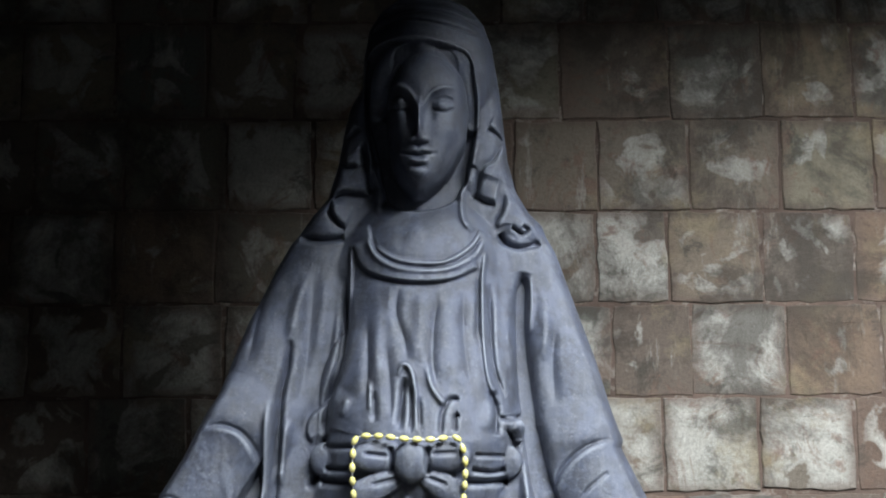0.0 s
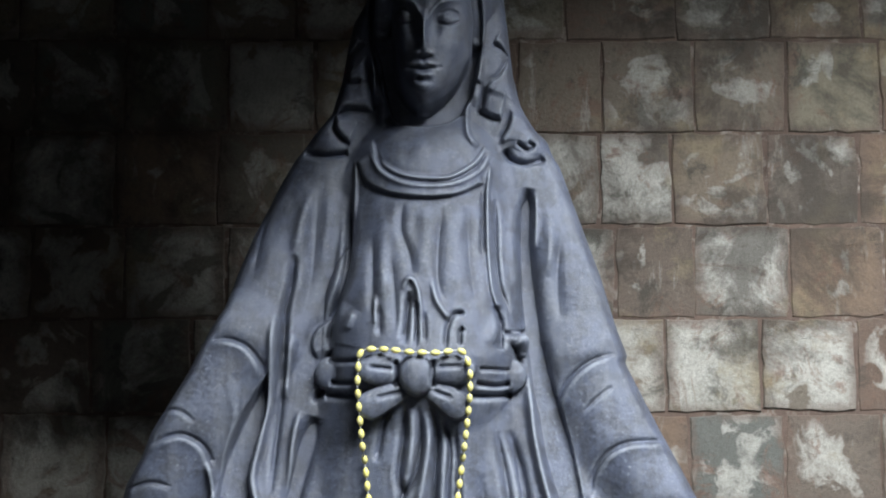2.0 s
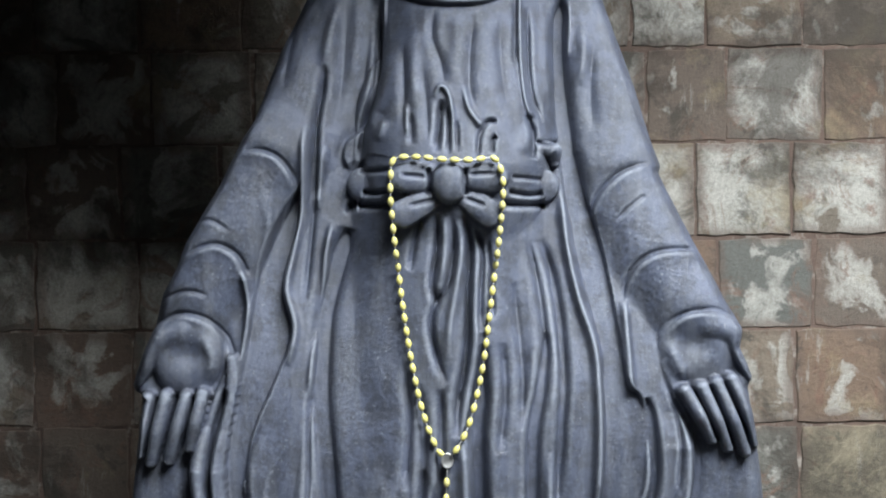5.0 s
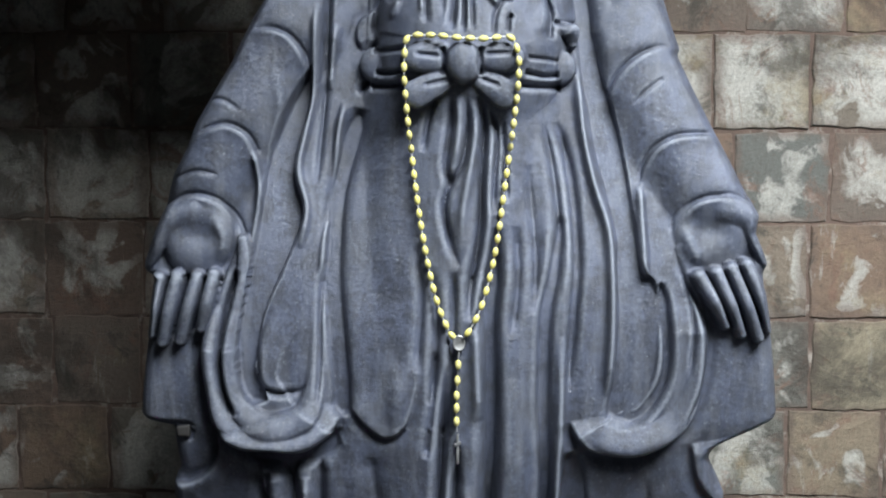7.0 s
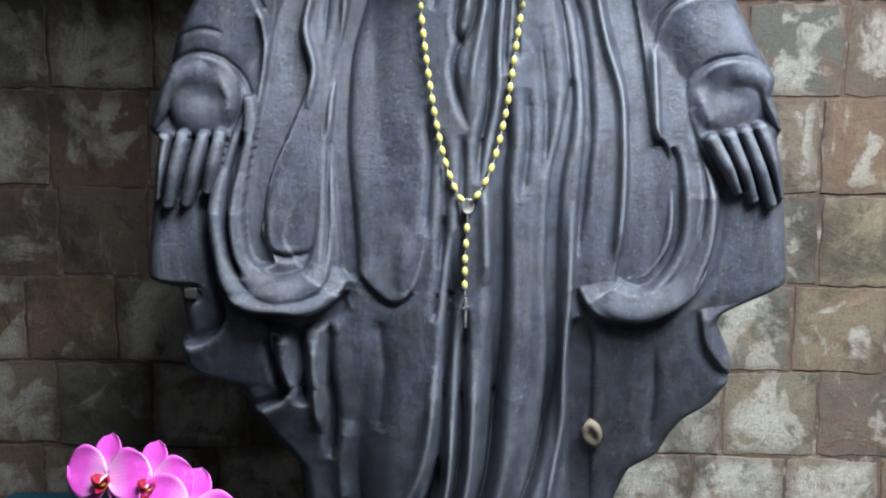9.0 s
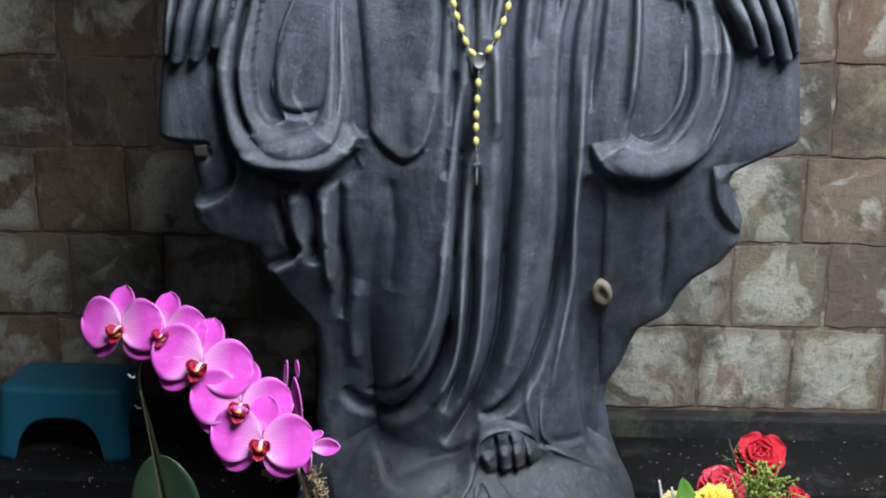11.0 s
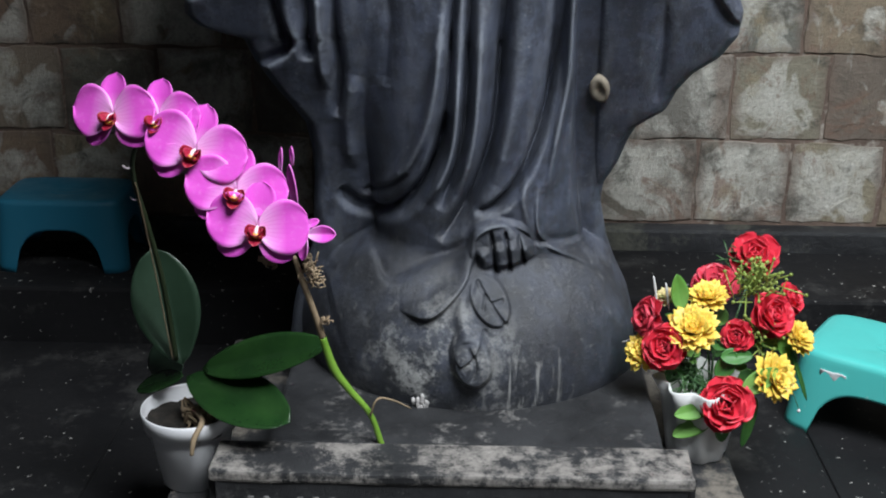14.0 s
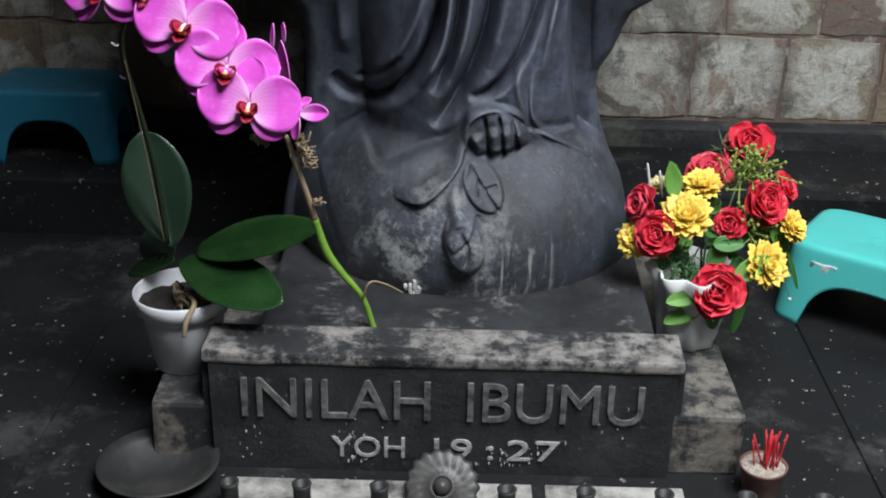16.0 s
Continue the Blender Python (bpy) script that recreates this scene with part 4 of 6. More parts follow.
def torso(R):
    # mantle laid over the dress: its borders, deep where they hang free above the belt
    R.ridge([(-0.105, 1.522), (-0.104, 1.481), (-0.106, 1.427), (-0.107, 1.375), (-0.116, 1.331)], 0.0030, 0.007, 0.1)
    R.fold([(-0.113, 1.473), (-0.111, 1.411), (-0.112, 1.363), (-0.119, 1.332), (-0.131, 1.301), (-0.138, 1.268), (-0.139, 1.240)], 0.0055, 0.022, 0.12, 0.2)
    R.fold([(-0.118, 1.448), (-0.119, 1.388), (-0.123, 1.345), (-0.135, 1.305), (-0.143, 1.268)], 0.006, 0.010, 0.3, 0.0)
    R.lip([(-0.119, 1.311), (-0.139, 1.284), (-0.160, 1.267), (-0.165, 1.245), (-0.155, 1.225)], 0.010, 0.03, 0.0035, 0.15)
    R.fold([(-0.134, 1.244), (-0.142, 1.221), (-0.135, 1.203), (-0.146, 1.184), (-0.162, 1.165)], 0.0045, 0.016, 0.15, 0.4)
    R.ridge([(0.094, 1.509), (0.089, 1.466), (0.088, 1.407), (0.090, 1.357), (0.095, 1.317), (0.109, 1.283)], 0.0032, 0.008, 0.1)
    R.fold([(0.101, 1.462), (0.101, 1.410), (0.102, 1.360), (0.108, 1.324), (0.121, 1.292)], 0.0035, 0.011, 0.2)
    R.fold([(0.082, 1.474), (0.082, 1.423), (0.079, 1.373)], 0.0035, 0.006, 0.2)
    R.fold([(0.152, 1.481), (0.147, 1.423), (0.148, 1.356), (0.153, 1.297), (0.158, 1.248), (0.163, 1.207), (0.169, 1.150)], 0.0085, 0.036, 0.1, 0.15)
    R.ridge([(0.161, 1.474), (0.161, 1.430), (0.157, 1.381)], 0.004, 0.008, 0.2)
    R.ridge([(0.181, 1.464), (0.181, 1.394), (0.176, 1.345)], 0.008, 0.006, 0.3)
    R.fold([(0.198, 1.412), (0.191, 1.344), (0.194, 1.280)], 0.008, 0.006, 0.3)
    R.ridge([(-0.169, 1.482), (-0.183, 1.422), (-0.190, 1.368)], 0.010, 0.010, 0.3)
    R.fold([(-0.191, 1.380), (-0.196, 1.338), (-0.203, 1.301), (-0.207, 1.249), (-0.214, 1.193)], 0.0050, 0.016, 0.2)
    R.fold([(-0.161, 1.482), (-0.164, 1.412), (-0.169, 1.346), (-0.180, 1.281)], 0.009, 0.007, 0.3)
    R.ridge([(-0.140, 1.491), (-0.145, 1.414), (-0.154, 1.339)], 0.010, 0.005, 0.3)
    R.ridge([(-0.190, 1.265), (-0.198, 1.217), (-0.203, 1.170)], 0.006, 0.010, 0.2)
    R.fold([(-0.234, 1.459), (-0.246, 1.397), (-0.251, 1.346)], 0.008, 0.005, 0.3)
    R.ridge([(0.128, 1.446), (0.131, 1.378), (0.136, 1.305)], 0.010, 0.006, 0.3)
    # gathers of the bodice
    for pts, w, a in (
        ([(-0.032, 1.451), (-0.036, 1.413), (-0.024, 1.372), (-0.018, 1.339)], 0.005, 0.006), ([(0.024, 1.442), (0.017, 1.388), (0.016, 1.340), (0.023, 1.301)], 0.006, 0.007),
        ([(-0.023, 1.320), (-0.026, 1.285), (-0.030, 1.245)], 0.005, 0.013), ([(-0.014, 1.308), (-0.013, 1.277), (-0.014, 1.241)], 0.0035, 0.010), ([(-0.003, 1.293), (-0.001, 1.243)], 0.003, 0.006),
        ([(-0.077, 1.406), (-0.075, 1.340), (-0.075, 1.278)], 0.006, 0.005), ([(0.060, 1.447), (0.061, 1.372), (0.070, 1.301)], 0.006, 0.005), ([(-0.051, 1.372), (-0.043, 1.309), (-0.041, 1.255)], 0.006, 0.005), ([(-0.066, 1.301), (-0.064, 1.255)], 0.004, 0.006),
    ):
        R.fold(pts, w, a, 0.25, 0.5)
    for pts, w, a in (
        ([(-0.033, 1.320), (-0.025, 1.336), (-0.015, 1.330), (-0.009, 1.304), (-0.007, 1.243)], 0.0036, 0.009), ([(-0.073, 1.318), (-0.069, 1.266)], 0.0034, 0.007), ([(0.008, 1.340), (0.014, 1.308), (0.027, 1.287), (0.036, 1.280)], 0.004, 0.008),
        ([(-0.000, 1.446), (-0.002, 1.388), (-0.005, 1.340)], 0.010, 0.004), ([(0.044, 1.446), (0.039, 1.372), (0.043, 1.308)], 0.010, 0.004), ([(-0.059, 1.439), (-0.063, 1.373), (-0.058, 1.309)], 0.010, 0.004), ([(-0.102, 1.294), (-0.114, 1.263)], 0.006, 0.005),
    ):
        R.ridge(pts, w, a, 0.25)
    # knotted end of the sash curling over the belt
    R.limb([(0.035, 1.241), (0.036, 1.266), (0.045, 1.282), (0.054, 1.276), (0.056, 1.258)], [0.006, 0.008, 0.009, 0.009, 0.006], [0.203, 0.208, 0.208, 0.206, 0.2], 1.0, 0.003)
    R.fold([(0.027, 1.238), (0.029, 1.266), (0.039, 1.287), (0.054, 1.288)], 0.003, 0.010, 0.15, 0.1)
    R.fold([(0.047, 1.243), (0.047, 1.262), (0.053, 1.268)], 0.003, 0.010, 0.15, 0.1)
    R.limb([(0.062, 1.243), (0.081, 1.251), (0.091, 1.266), (0.093, 1.290)], [0.008, 0.014, 0.013, 0.008], [0.192, 0.195, 0.193, 0.185], 1.0, 0.006)
    R.fold([(0.100, 1.302), (0.107, 1.271), (0.105, 1.238)], 0.005, 0.016, 0.15, 0.1)
    R.limb([(0.117, 1.257), (0.135, 1.251), (0.138, 1.235)], [0.008, 0.013, 0.006], [0.165, 0.170, 0.160], 0.7, 0.008)
    R.fold([(0.110, 1.264), (0.127, 1.262), (0.151, 1.268)], 0.003, 0.010, 0.15, 0.1)
    # belt and bow
    R.limb([(-0.134, 1.205), (-0.057, 1.204), (0.027, 1.205), (0.118, 1.202)], [0.025, 0.027, 0.027, 0.025], [0.158, 0.193, 0.193, 0.158], 0.55, 0.003)
    R.fold([(-0.136, 1.194), (-0.114, 1.192), (-0.095, 1.194)], 0.003, 0.010, 0.05)
    R.fold([(0.069, 1.192), (0.097, 1.188), (0.119, 1.191)], 0.003, 0.010, 0.05)
    R.fold([(0.073, 1.212), (0.118, 1.210)], 0.0025, 0.006, 0.05)
    R.fold([(-0.140, 1.225), (-0.114, 1.223), (-0.095, 1.224)], 0.003, 0.007, 0.05, 0.2)
    R.fold([(-0.143, 1.176), (-0.114, 1.174), (-0.084, 1.176)], 0.004, 0.014, 0.05, 0.1)
    R.fold([(0.061, 1.175), (0.089, 1.174), (0.123, 1.175)], 0.004, 0.014, 0.05, 0.1)
    R.oval((-0.061, 1.212), 0.037, 0.023, 0.232, 0.017, 4, 0.003, 0.35)
    R.oval((0.033, 1.212), 0.035, 0.023, 0.232, 0.017, -4, 0.003, 0.35)
    R.limb([(-0.021, 1.189), (-0.048, 1.177), (-0.076, 1.162)], [0.010, 0.018, 0.020], [0.230, 0.234, 0.233], 0.5, 0.003)
    R.limb([(-0.005, 1.189), (0.020, 1.177), (0.041, 1.162)], [0.010, 0.018, 0.020], [0.230, 0.234, 0.233], 0.5, 0.003)
    R.oval((-0.013, 1.204), 0.024, 0.030, 0.240, 0.020, 0, 0.004, 0.4)
    R.ridge([(-0.042, 1.224), (-0.039, 1.206), (-0.042, 1.187)], 0.0032, -0.012, 0.1)
    R.ridge([(0.010, 1.224), (0.008, 1.205), (0.010, 1.186)], 0.0032, -0.012, 0.1)
    for pts in ([(-0.080, 1.215), (-0.042, 1.211)], [(0.013, 1.214), (0.051, 1.216)], [(-0.070, 1.172), (-0.029, 1.182)], [(0.007, 1.183), (0.037, 1.172)]):
        R.ridge(pts, 0.0028, -0.005, 0.2)


def face(R):
    """A narrow oval face with lowered lids, one line running from the brow down the nose."""
    brow, chin, top = (-0.000, 1.732), (-0.004, 1.598), (0.001, 1.806)
    cx = (0.009, 1.688)[0]
    w = R.window([(cx - 0.07, chin[1]), (cx + 0.07, top[1])], 0.01)
    X, Z = R.X[w], R.Z[w]
    heights = [chin[1] - 0.004, chin[1], chin[1] + 0.012, chin[1] + 0.035, chin[1] + 0.075, chin[1] + 0.12, brow[1] + 0.03, top[1] - 0.008, top[1] + 0.004]
    half = eased(Z, heights, [0.004, 0.016, 0.030, 0.046, 0.058, 0.062, 0.058, 0.040, 0.02], 0.006)
    mid = eased(Z, heights, [chin[0], chin[0], chin[0] + 0.001, chin[0] + 0.004, cx, cx, cx, cx, cx], 0.01)
    front = eased(Z, heights, [0.172, 0.185, 0.197, 0.202, 0.206, 0.207, 0.205, 0.187, 0.17], 0.008)
    q = np.clip(1 - ((X - mid) / half) ** 2, 0, None)
    h = np.where((q > 0) & (Z > chin[1] - 0.004) & (Z < top[1] + 0.004), 0.125 + (front - 0.125) * q ** 0.42, -1)
    R.union(w, h, 0.004)
    # sockets, deepest beside the nose
    R.dent((-0.035, 1.723), 0.021, 0.013, -0.010, 4)
    R.dent((0.032, 1.719), 0.021, 0.013, -0.010, -4)
    R.dent((-0.019, 1.713), 0.008, 0.020, -0.010)
    R.dent((0.014, 1.711), 0.008, 0.020, -0.010)
    # lids
    R.dent((-0.035, 1.723), 0.014, 0.0085, 0.012, 4)
    R.dent((0.033, 1.716), 0.014, 0.0085, 0.012, -4)
    for pts in ([(-0.052, 1.724), (-0.035, 1.712), (-0.019, 1.713)], [(0.015, 1.711), (0.033, 1.705), (0.050, 1.715)]):
        R.ridge(pts, 0.0020, -0.005, 0.15)
    for pts in ([(-0.050, 1.735), (-0.035, 1.735), (-0.020, 1.723)], [(0.016, 1.721), (0.033, 1.728), (0.049, 1.725)]):
        R.ridge(pts, 0.0018, -0.004, 0.2)
    for pts in ([(-0.054, 1.750), (-0.038, 1.750), (-0.021, 1.740), (-0.011, 1.725), (-0.007, 1.703)], [(0.056, 1.745), (0.037, 1.742), (0.019, 1.735), (0.008, 1.722), (0.002, 1.702)]):
        R.ridge(pts, 0.0034, 0.0055, 0.25)
    # nose
    R.ridge([(-0.003, 1.729), (-0.003, 1.694), (-0.003, 1.664)], 0.0062, 0.012, 0.3)
    R.ridge([(-0.003, 1.716), (-0.003, 1.690), (-0.003, 1.668)], 0.0028, 0.004, 0.3)
    R.dent((-0.003, 1.666), 0.0075, 0.0085, 0.010)
    R.dent((-0.013, 1.663), 0.0050, 0.0045, 0.007)
    R.dent((0.006, 1.662), 0.0050, 0.0045, 0.007)
    R.ridge([(-0.019, 1.660), (-0.010, 1.657), (-0.004, 1.655), (0.004, 1.656), (0.012, 1.658)], 0.0022, -0.004, 0.2)
    # mouth and chin
    R.ridge([(-0.024, 1.648), (-0.010, 1.648), (-0.004, 1.646), (0.004, 1.648), (0.019, 1.645)], 0.0032, 0.005, 0.25)
    R.ridge([(-0.020, 1.636), (-0.004, 1.630), (0.015, 1.633)], 0.0042, 0.0065, 0.3)
    R.ridge([(-0.032, 1.647), (-0.014, 1.642), (-0.004, 1.640), (0.008, 1.642), (0.026, 1.644)], 0.0018, -0.0055, 0.2)
    R.ridge([(-0.017, 1.627), (-0.004, 1.624), (0.010, 1.625)], 0.0040, -0.005, 0.3)
    R.dent((-0.005, 1.615), 0.016, 0.010, 0.007)
    R.dent((-0.004, 1.652), 0.0028, 0.004, -0.002)
    R.dent((-0.035, 1.685), 0.018, 0.02, 0.004)
    R.dent((0.037, 1.681), 0.018, 0.02, 0.004)


def head(R):
    # neck, veil and skull
    R.limb([(0.005, 1.633), (0.001, 1.521)], [0.054, 0.064], [0.06, 0.062], 0.9, 0.02)
    R.limb([(-0.057, 1.798), (-0.091, 1.699), (-0.104, 1.629), (-0.133, 1.555)], [0.04, 0.034, 0.036, 0.05], [0.05, 0.075, 0.08, 0.07], 0.9, 0.02)
    R.limb([(0.081, 1.797), (0.102, 1.699), (0.114, 1.620), (0.139, 1.550)], [0.04, 0.03, 0.032, 0.045], [0.05, 0.075, 0.08, 0.07], 0.9, 0.02)
    R.oval((0.012, 1.800), 0.108, 0.115, 0.04, 0.145, 0, 0.02)
    # the opening of the veil, sunk round hair and face
    R.sheet([(-0.085, 1.823), (-0.056, 1.828), (-0.009, 1.820), (0.037, 1.814), (0.073, 1.802), (0.082, 1.754), (0.083, 1.704), (0.074, 1.651), (0.059, 1.601), (0.020, 1.571), (-0.039, 1.574), (-0.059, 1.611), (-0.068, 1.660), (-0.081, 1.708), (-0.088, 1.774)], -0.050, 0.008)
    # hair parted over the forehead
    R.limb([(0.001, 1.810), (-0.034, 1.801), (-0.054, 1.780), (-0.063, 1.745), (-0.068, 1.723)], [0.020, 0.021, 0.019, 0.016, 0.012], [0.160, 0.150, 0.140, 0.125, 0.11], 0.9, 0.006)
    R.limb([(0.001, 1.810), (0.042, 1.799), (0.064, 1.776), (0.073, 1.742), (0.075, 1.709)], [0.020, 0.021, 0.019, 0.016, 0.012], [0.160, 0.150, 0.140, 0.125, 0.11], 0.9, 0.006)
    face(R)
    for k in range(6):
        R.fold([(p[0], p[1] + 0.0036 * k - 0.004) for p in [(-0.003, 1.804), (-0.021, 1.800), (-0.037, 1.794), (-0.047, 1.779)]], 0.0011, 0.0028, 0.25)
        R.fold([(p[0], p[1] + 0.0036 * k - 0.004) for p in [(0.006, 1.804), (0.027, 1.799), (0.046, 1.789), (0.057, 1.775)]], 0.0011, 0.0028, 0.25)
    # the veil's rolled bands
    for pts, w, a in (([(-0.081, 1.879), (-0.054, 1.894), (-0.005, 1.889), (0.047, 1.880), (0.091, 1.870)], 0.0038, 0.008), ([(-0.083, 1.861), (-0.049, 1.871), (-0.005, 1.861), (0.046, 1.849), (0.088, 1.846)], 0.0032, 0.006)):
        R.fold(pts, w, a, 0.12, 0.7)
    R.lip([(0.076, 1.808), (0.042, 1.817), (-0.009, 1.828), (-0.058, 1.831), (-0.085, 1.827)], 0.009, 0.02, 0.003, 0.1)
    # collar rings
    R.lip([(-0.080, 1.554), (-0.069, 1.518), (-0.037, 1.494), (-0.000, 1.487), (0.036, 1.490), (0.071, 1.515), (0.087, 1.544)][::-1], 0.005, 0.02, 0.003, 0.05)
    R.fold([(-0.076, 1.535), (-0.064, 1.506), (-0.037, 1.487), (-0.000, 1.480), (0.040, 1.484), (0.073, 1.506), (0.089, 1.531)], 0.0026, 0.006, 0.1, 0.9)
    R.ridge([(-0.082, 1.530), (-0.068, 1.498), (-0.037, 1.478), (-0.000, 1.472), (0.040, 1.476), (0.077, 1.497), (0.092, 1.524)], 0.004, 0.004, 0.1)
    R.lip([(-0.103, 1.521), (-0.087, 1.484), (-0.053, 1.465), (-0.004, 1.457), (0.044, 1.462), (0.085, 1.483)], 0.009, 0.02, 0.0028, 0.05)
    # inner borders of the veil beside the face
    R.lip([(-0.064, 1.610), (-0.073, 1.649), (-0.083, 1.698), (-0.088, 1.764), (-0.082, 1.813)], 0.010, 0.028, 0.003, 0.1)
    R.lip([(0.073, 1.797), (0.083, 1.747), (0.083, 1.704), (0.076, 1.655), (0.065, 1.607)], 0.010, 0.028, 0.003, 0.1)
    R.ridge([(-0.084, 1.689), (-0.077, 1.654), (-0.080, 1.627)], 0.004, 0.008, 0.2)
    R.ridge([(0.083, 1.687), (0.079, 1.651), (0.077, 1.642)], 0.006, 0.010, 0.3)
    # veil ends with their curling edges
    for pts, a in (([(-0.125, 1.690), (-0.110, 1.694), (-0.096, 1.706)], 0.007), ([(-0.124, 1.658), (-0.115, 1.644), (-0.102, 1.643), (-0.098, 1.639)], 0.007), ([(-0.136, 1.594), (-0.120, 1.602), (-0.099, 1.601), (-0.078, 1.599)], 0.010), ([(-0.135, 1.592), (-0.137, 1.573), (-0.125, 1.556), (-0.113, 1.549)], 0.008)):
        R.lip(pts, a, 0.03, 0.0032, 0.15)
        R.fold(pts, 0.003, 0.007, 0.2, 0.2)
    for pts, a in (([(0.126, 1.685), (0.110, 1.656), (0.095, 1.645), (0.087, 1.627)], 0.008), ([(0.100, 1.705), (0.115, 1.697), (0.126, 1.687)], 0.006), ([(0.078, 1.603), (0.096, 1.591), (0.113, 1.586)], 0.008), ([(0.128, 1.601), (0.121, 1.573), (0.112, 1.557), (0.114, 1.547)], 0.008)):
        R.lip(pts, a, 0.03, 0.0032, 0.15)
        R.fold(pts, 0.003, 0.007, 0.2, 0.2)
    R.fold([(-0.091, 1.680), (-0.084, 1.635), (-0.078, 1.599)], 0.0045, 0.012, 0.2)
    R.fold([(0.087, 1.639), (0.084, 1.610), (0.078, 1.595)], 0.004, 0.010, 0.2)
    R.ridge([(-0.068, 1.651), (-0.064, 1.616), (-0.066, 1.567)], 0.005, 0.010, 0.2)
    R.ridge([(0.061, 1.623), (0.060, 1.597), (0.062, 1.556), (0.077, 1.538)], 0.005, 0.010, 0.2)
    R.limb([(0.118, 1.547), (0.143, 1.553), (0.177, 1.534)], [0.012, 0.019, 0.010], [0.10, 0.105, 0.095], 0.9, 0.006)
    R.fold([(0.134, 1.550), (0.151, 1.540), (0.160, 1.546), (0.151, 1.551)], 0.0028, 0.008, 0.1)
    R.fold([(0.180, 1.526), (0.147, 1.519), (0.126, 1.526), (0.117, 1.541)], 0.004, 0.012, 0.1)
    R.fold([(-0.185, 1.537), (-0.150, 1.531), (-0.116, 1.535)], 0.004, 0.010, 0.1)
    R.dent((-0.009, 1.528), 0.016, 0.016, 0.004)


ROWS_N, COLS_N = 1050, 430
ZL, XL = edge_of(OUTLINE_LEFT)
ZR, XR = edge_of(OUTLINE_RIGHT)
Z_TOP, Z_BOTTOM = float(min(ZL[-1], ZR[-1])) - 0.001, -0.03


def statue_grid():
    z = np.linspace(Z_BOTTOM, Z_TOP, ROWS_N)
    xl, xr = np.interp(z, ZL, XL), np.interp(z, ZR, XR)
    ker = np.array([1, 2, 3, 2, 1]) / 9
    for a in (xl, xr):
        a[2:-2] = np.convolve(a, ker, "valid")
    u = np.sin(np.linspace(-1, 1, COLS_N) * math.pi / 2) * 0.35 + np.linspace(-1, 1, COLS_N) * 0.65
    U = np.broadcast_to(u, (ROWS_N, COLS_N))
    Z = np.broadcast_to(z[:, None], U.shape)
    X = (xl[:, None] + xr[:, None]) / 2 + U * (xr - xl)[:, None] / 2
    return X, Z, U


STATUE_X, STATUE_Z, STATUE_U = statue_grid()
STATUE_H = statue_front(STATUE_X, STATUE_Z, STATUE_U)


def statue_y(x, z):
    """y of the carved front at a place."""
    i = int(np.clip((z - Z_BOTTOM) / (Z_TOP - Z_BOTTOM) * (ROWS_N - 1), 0, ROWS_N - 1))
    return Relief.AXIS - float(np.interp(x, STATUE_X[i], STATUE_H[i]))


def build_statue():
    X, Z, U, H = STATUE_X, STATUE_Z, STATUE_U, STATUE_H.copy()
    near = np.clip((1 - np.abs(U)) * (X[:, -1:] - X[:, :1]) / 2 / 0.022, 0, 1)
    E = rim_height(Z)
    H = E - 0.02 + (np.maximum(H, E) - E + 0.02) * np.sqrt(1 - (1 - near) ** 2)
    front = np.stack([X, Relief.AXIS - H, Z], -1)
    back_cols = 36
    ub = np.cos(np.linspace(0, math.pi, back_cols + 2)[1:-1])
    mid, half = (X[:, :1] + X[:, -1:]) / 2, (X[:, -1:] - X[:, :1]) / 2
    deep = np.interp(Z[:, :1], [-0.03, 0.1, 0.35, 1.2, 1.6, 1.9], [0.16, 0.2, 0.10, 0.12, 0.11, 0.07])
    yb = Relief.AXIS - H[:, -1:] + (deep + H[:, -1:]) * np.sqrt(np.clip(1 - ub * ub, 0, 1))
    back = np.stack([mid + half * ub, yb, np.broadcast_to(Z[:, :1], yb.shape)], -1)
    ring = np.concatenate([front, back], 1)
    R, C = ring.shape[:2]
    idx = np.arange(R * C).reshape(R, C)
    a, b = idx[:-1], idx[1:]
    quads = np.stack([a, np.roll(a, -1, 1), np.roll(b, -1, 1), b], -1).reshape(-1, 4)
    faces = quads.tolist() + [idx[0, ::-1].tolist(), idx[-1].tolist()]
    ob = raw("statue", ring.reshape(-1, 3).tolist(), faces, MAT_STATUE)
    tagged(ob, "dark grey painted stone statue of a veiled robed figure", "statue")


build_statue()
wall_north = build_setting()


# ---------------------------------------------------------------- plinth and plaque
def mat_pale(name, base, dirt, rough=0.6, amount=0.0, scale=9):
    m = material(name, base, rough)
    n = Nodes(m)
    c = n.mix(n.ramp(n.noise(scale, 6, 0.7), (0.45 - amount, 0.0), (0.75 - amount, 1.0)), base, dirt)
    n.colour(n.mix(n.ramp(n.noise(90, 4, 0.7), (0.6, 0.0), (0.8, 0.35)), c, dirt))
    n.bump(n.noise(80, 4), 0.15, 0.002)
    return m


def mat_plastic(name, base, spots, rough=0.38):
    m = material(name, base, rough)
    n = Nodes(m)
    c = n.mix(n.ramp(n.noise(5, 5), (0.3, 0.0), (0.8, 0.5)), base, tuple(0.82 * v for v in base))
    n.colour(n.mix(n.ramp(n.noise(40, 4, 0.7), (0.68, 0.0), (0.78, 0.5)), c, spots))
    n.rough(n.ramp(n.noise(18, 5), (0.35, rough - 0.08), (0.7, rough + 0.2)))
    n.bump(n.noise(120, 3), 0.06, 0.001)
    return m


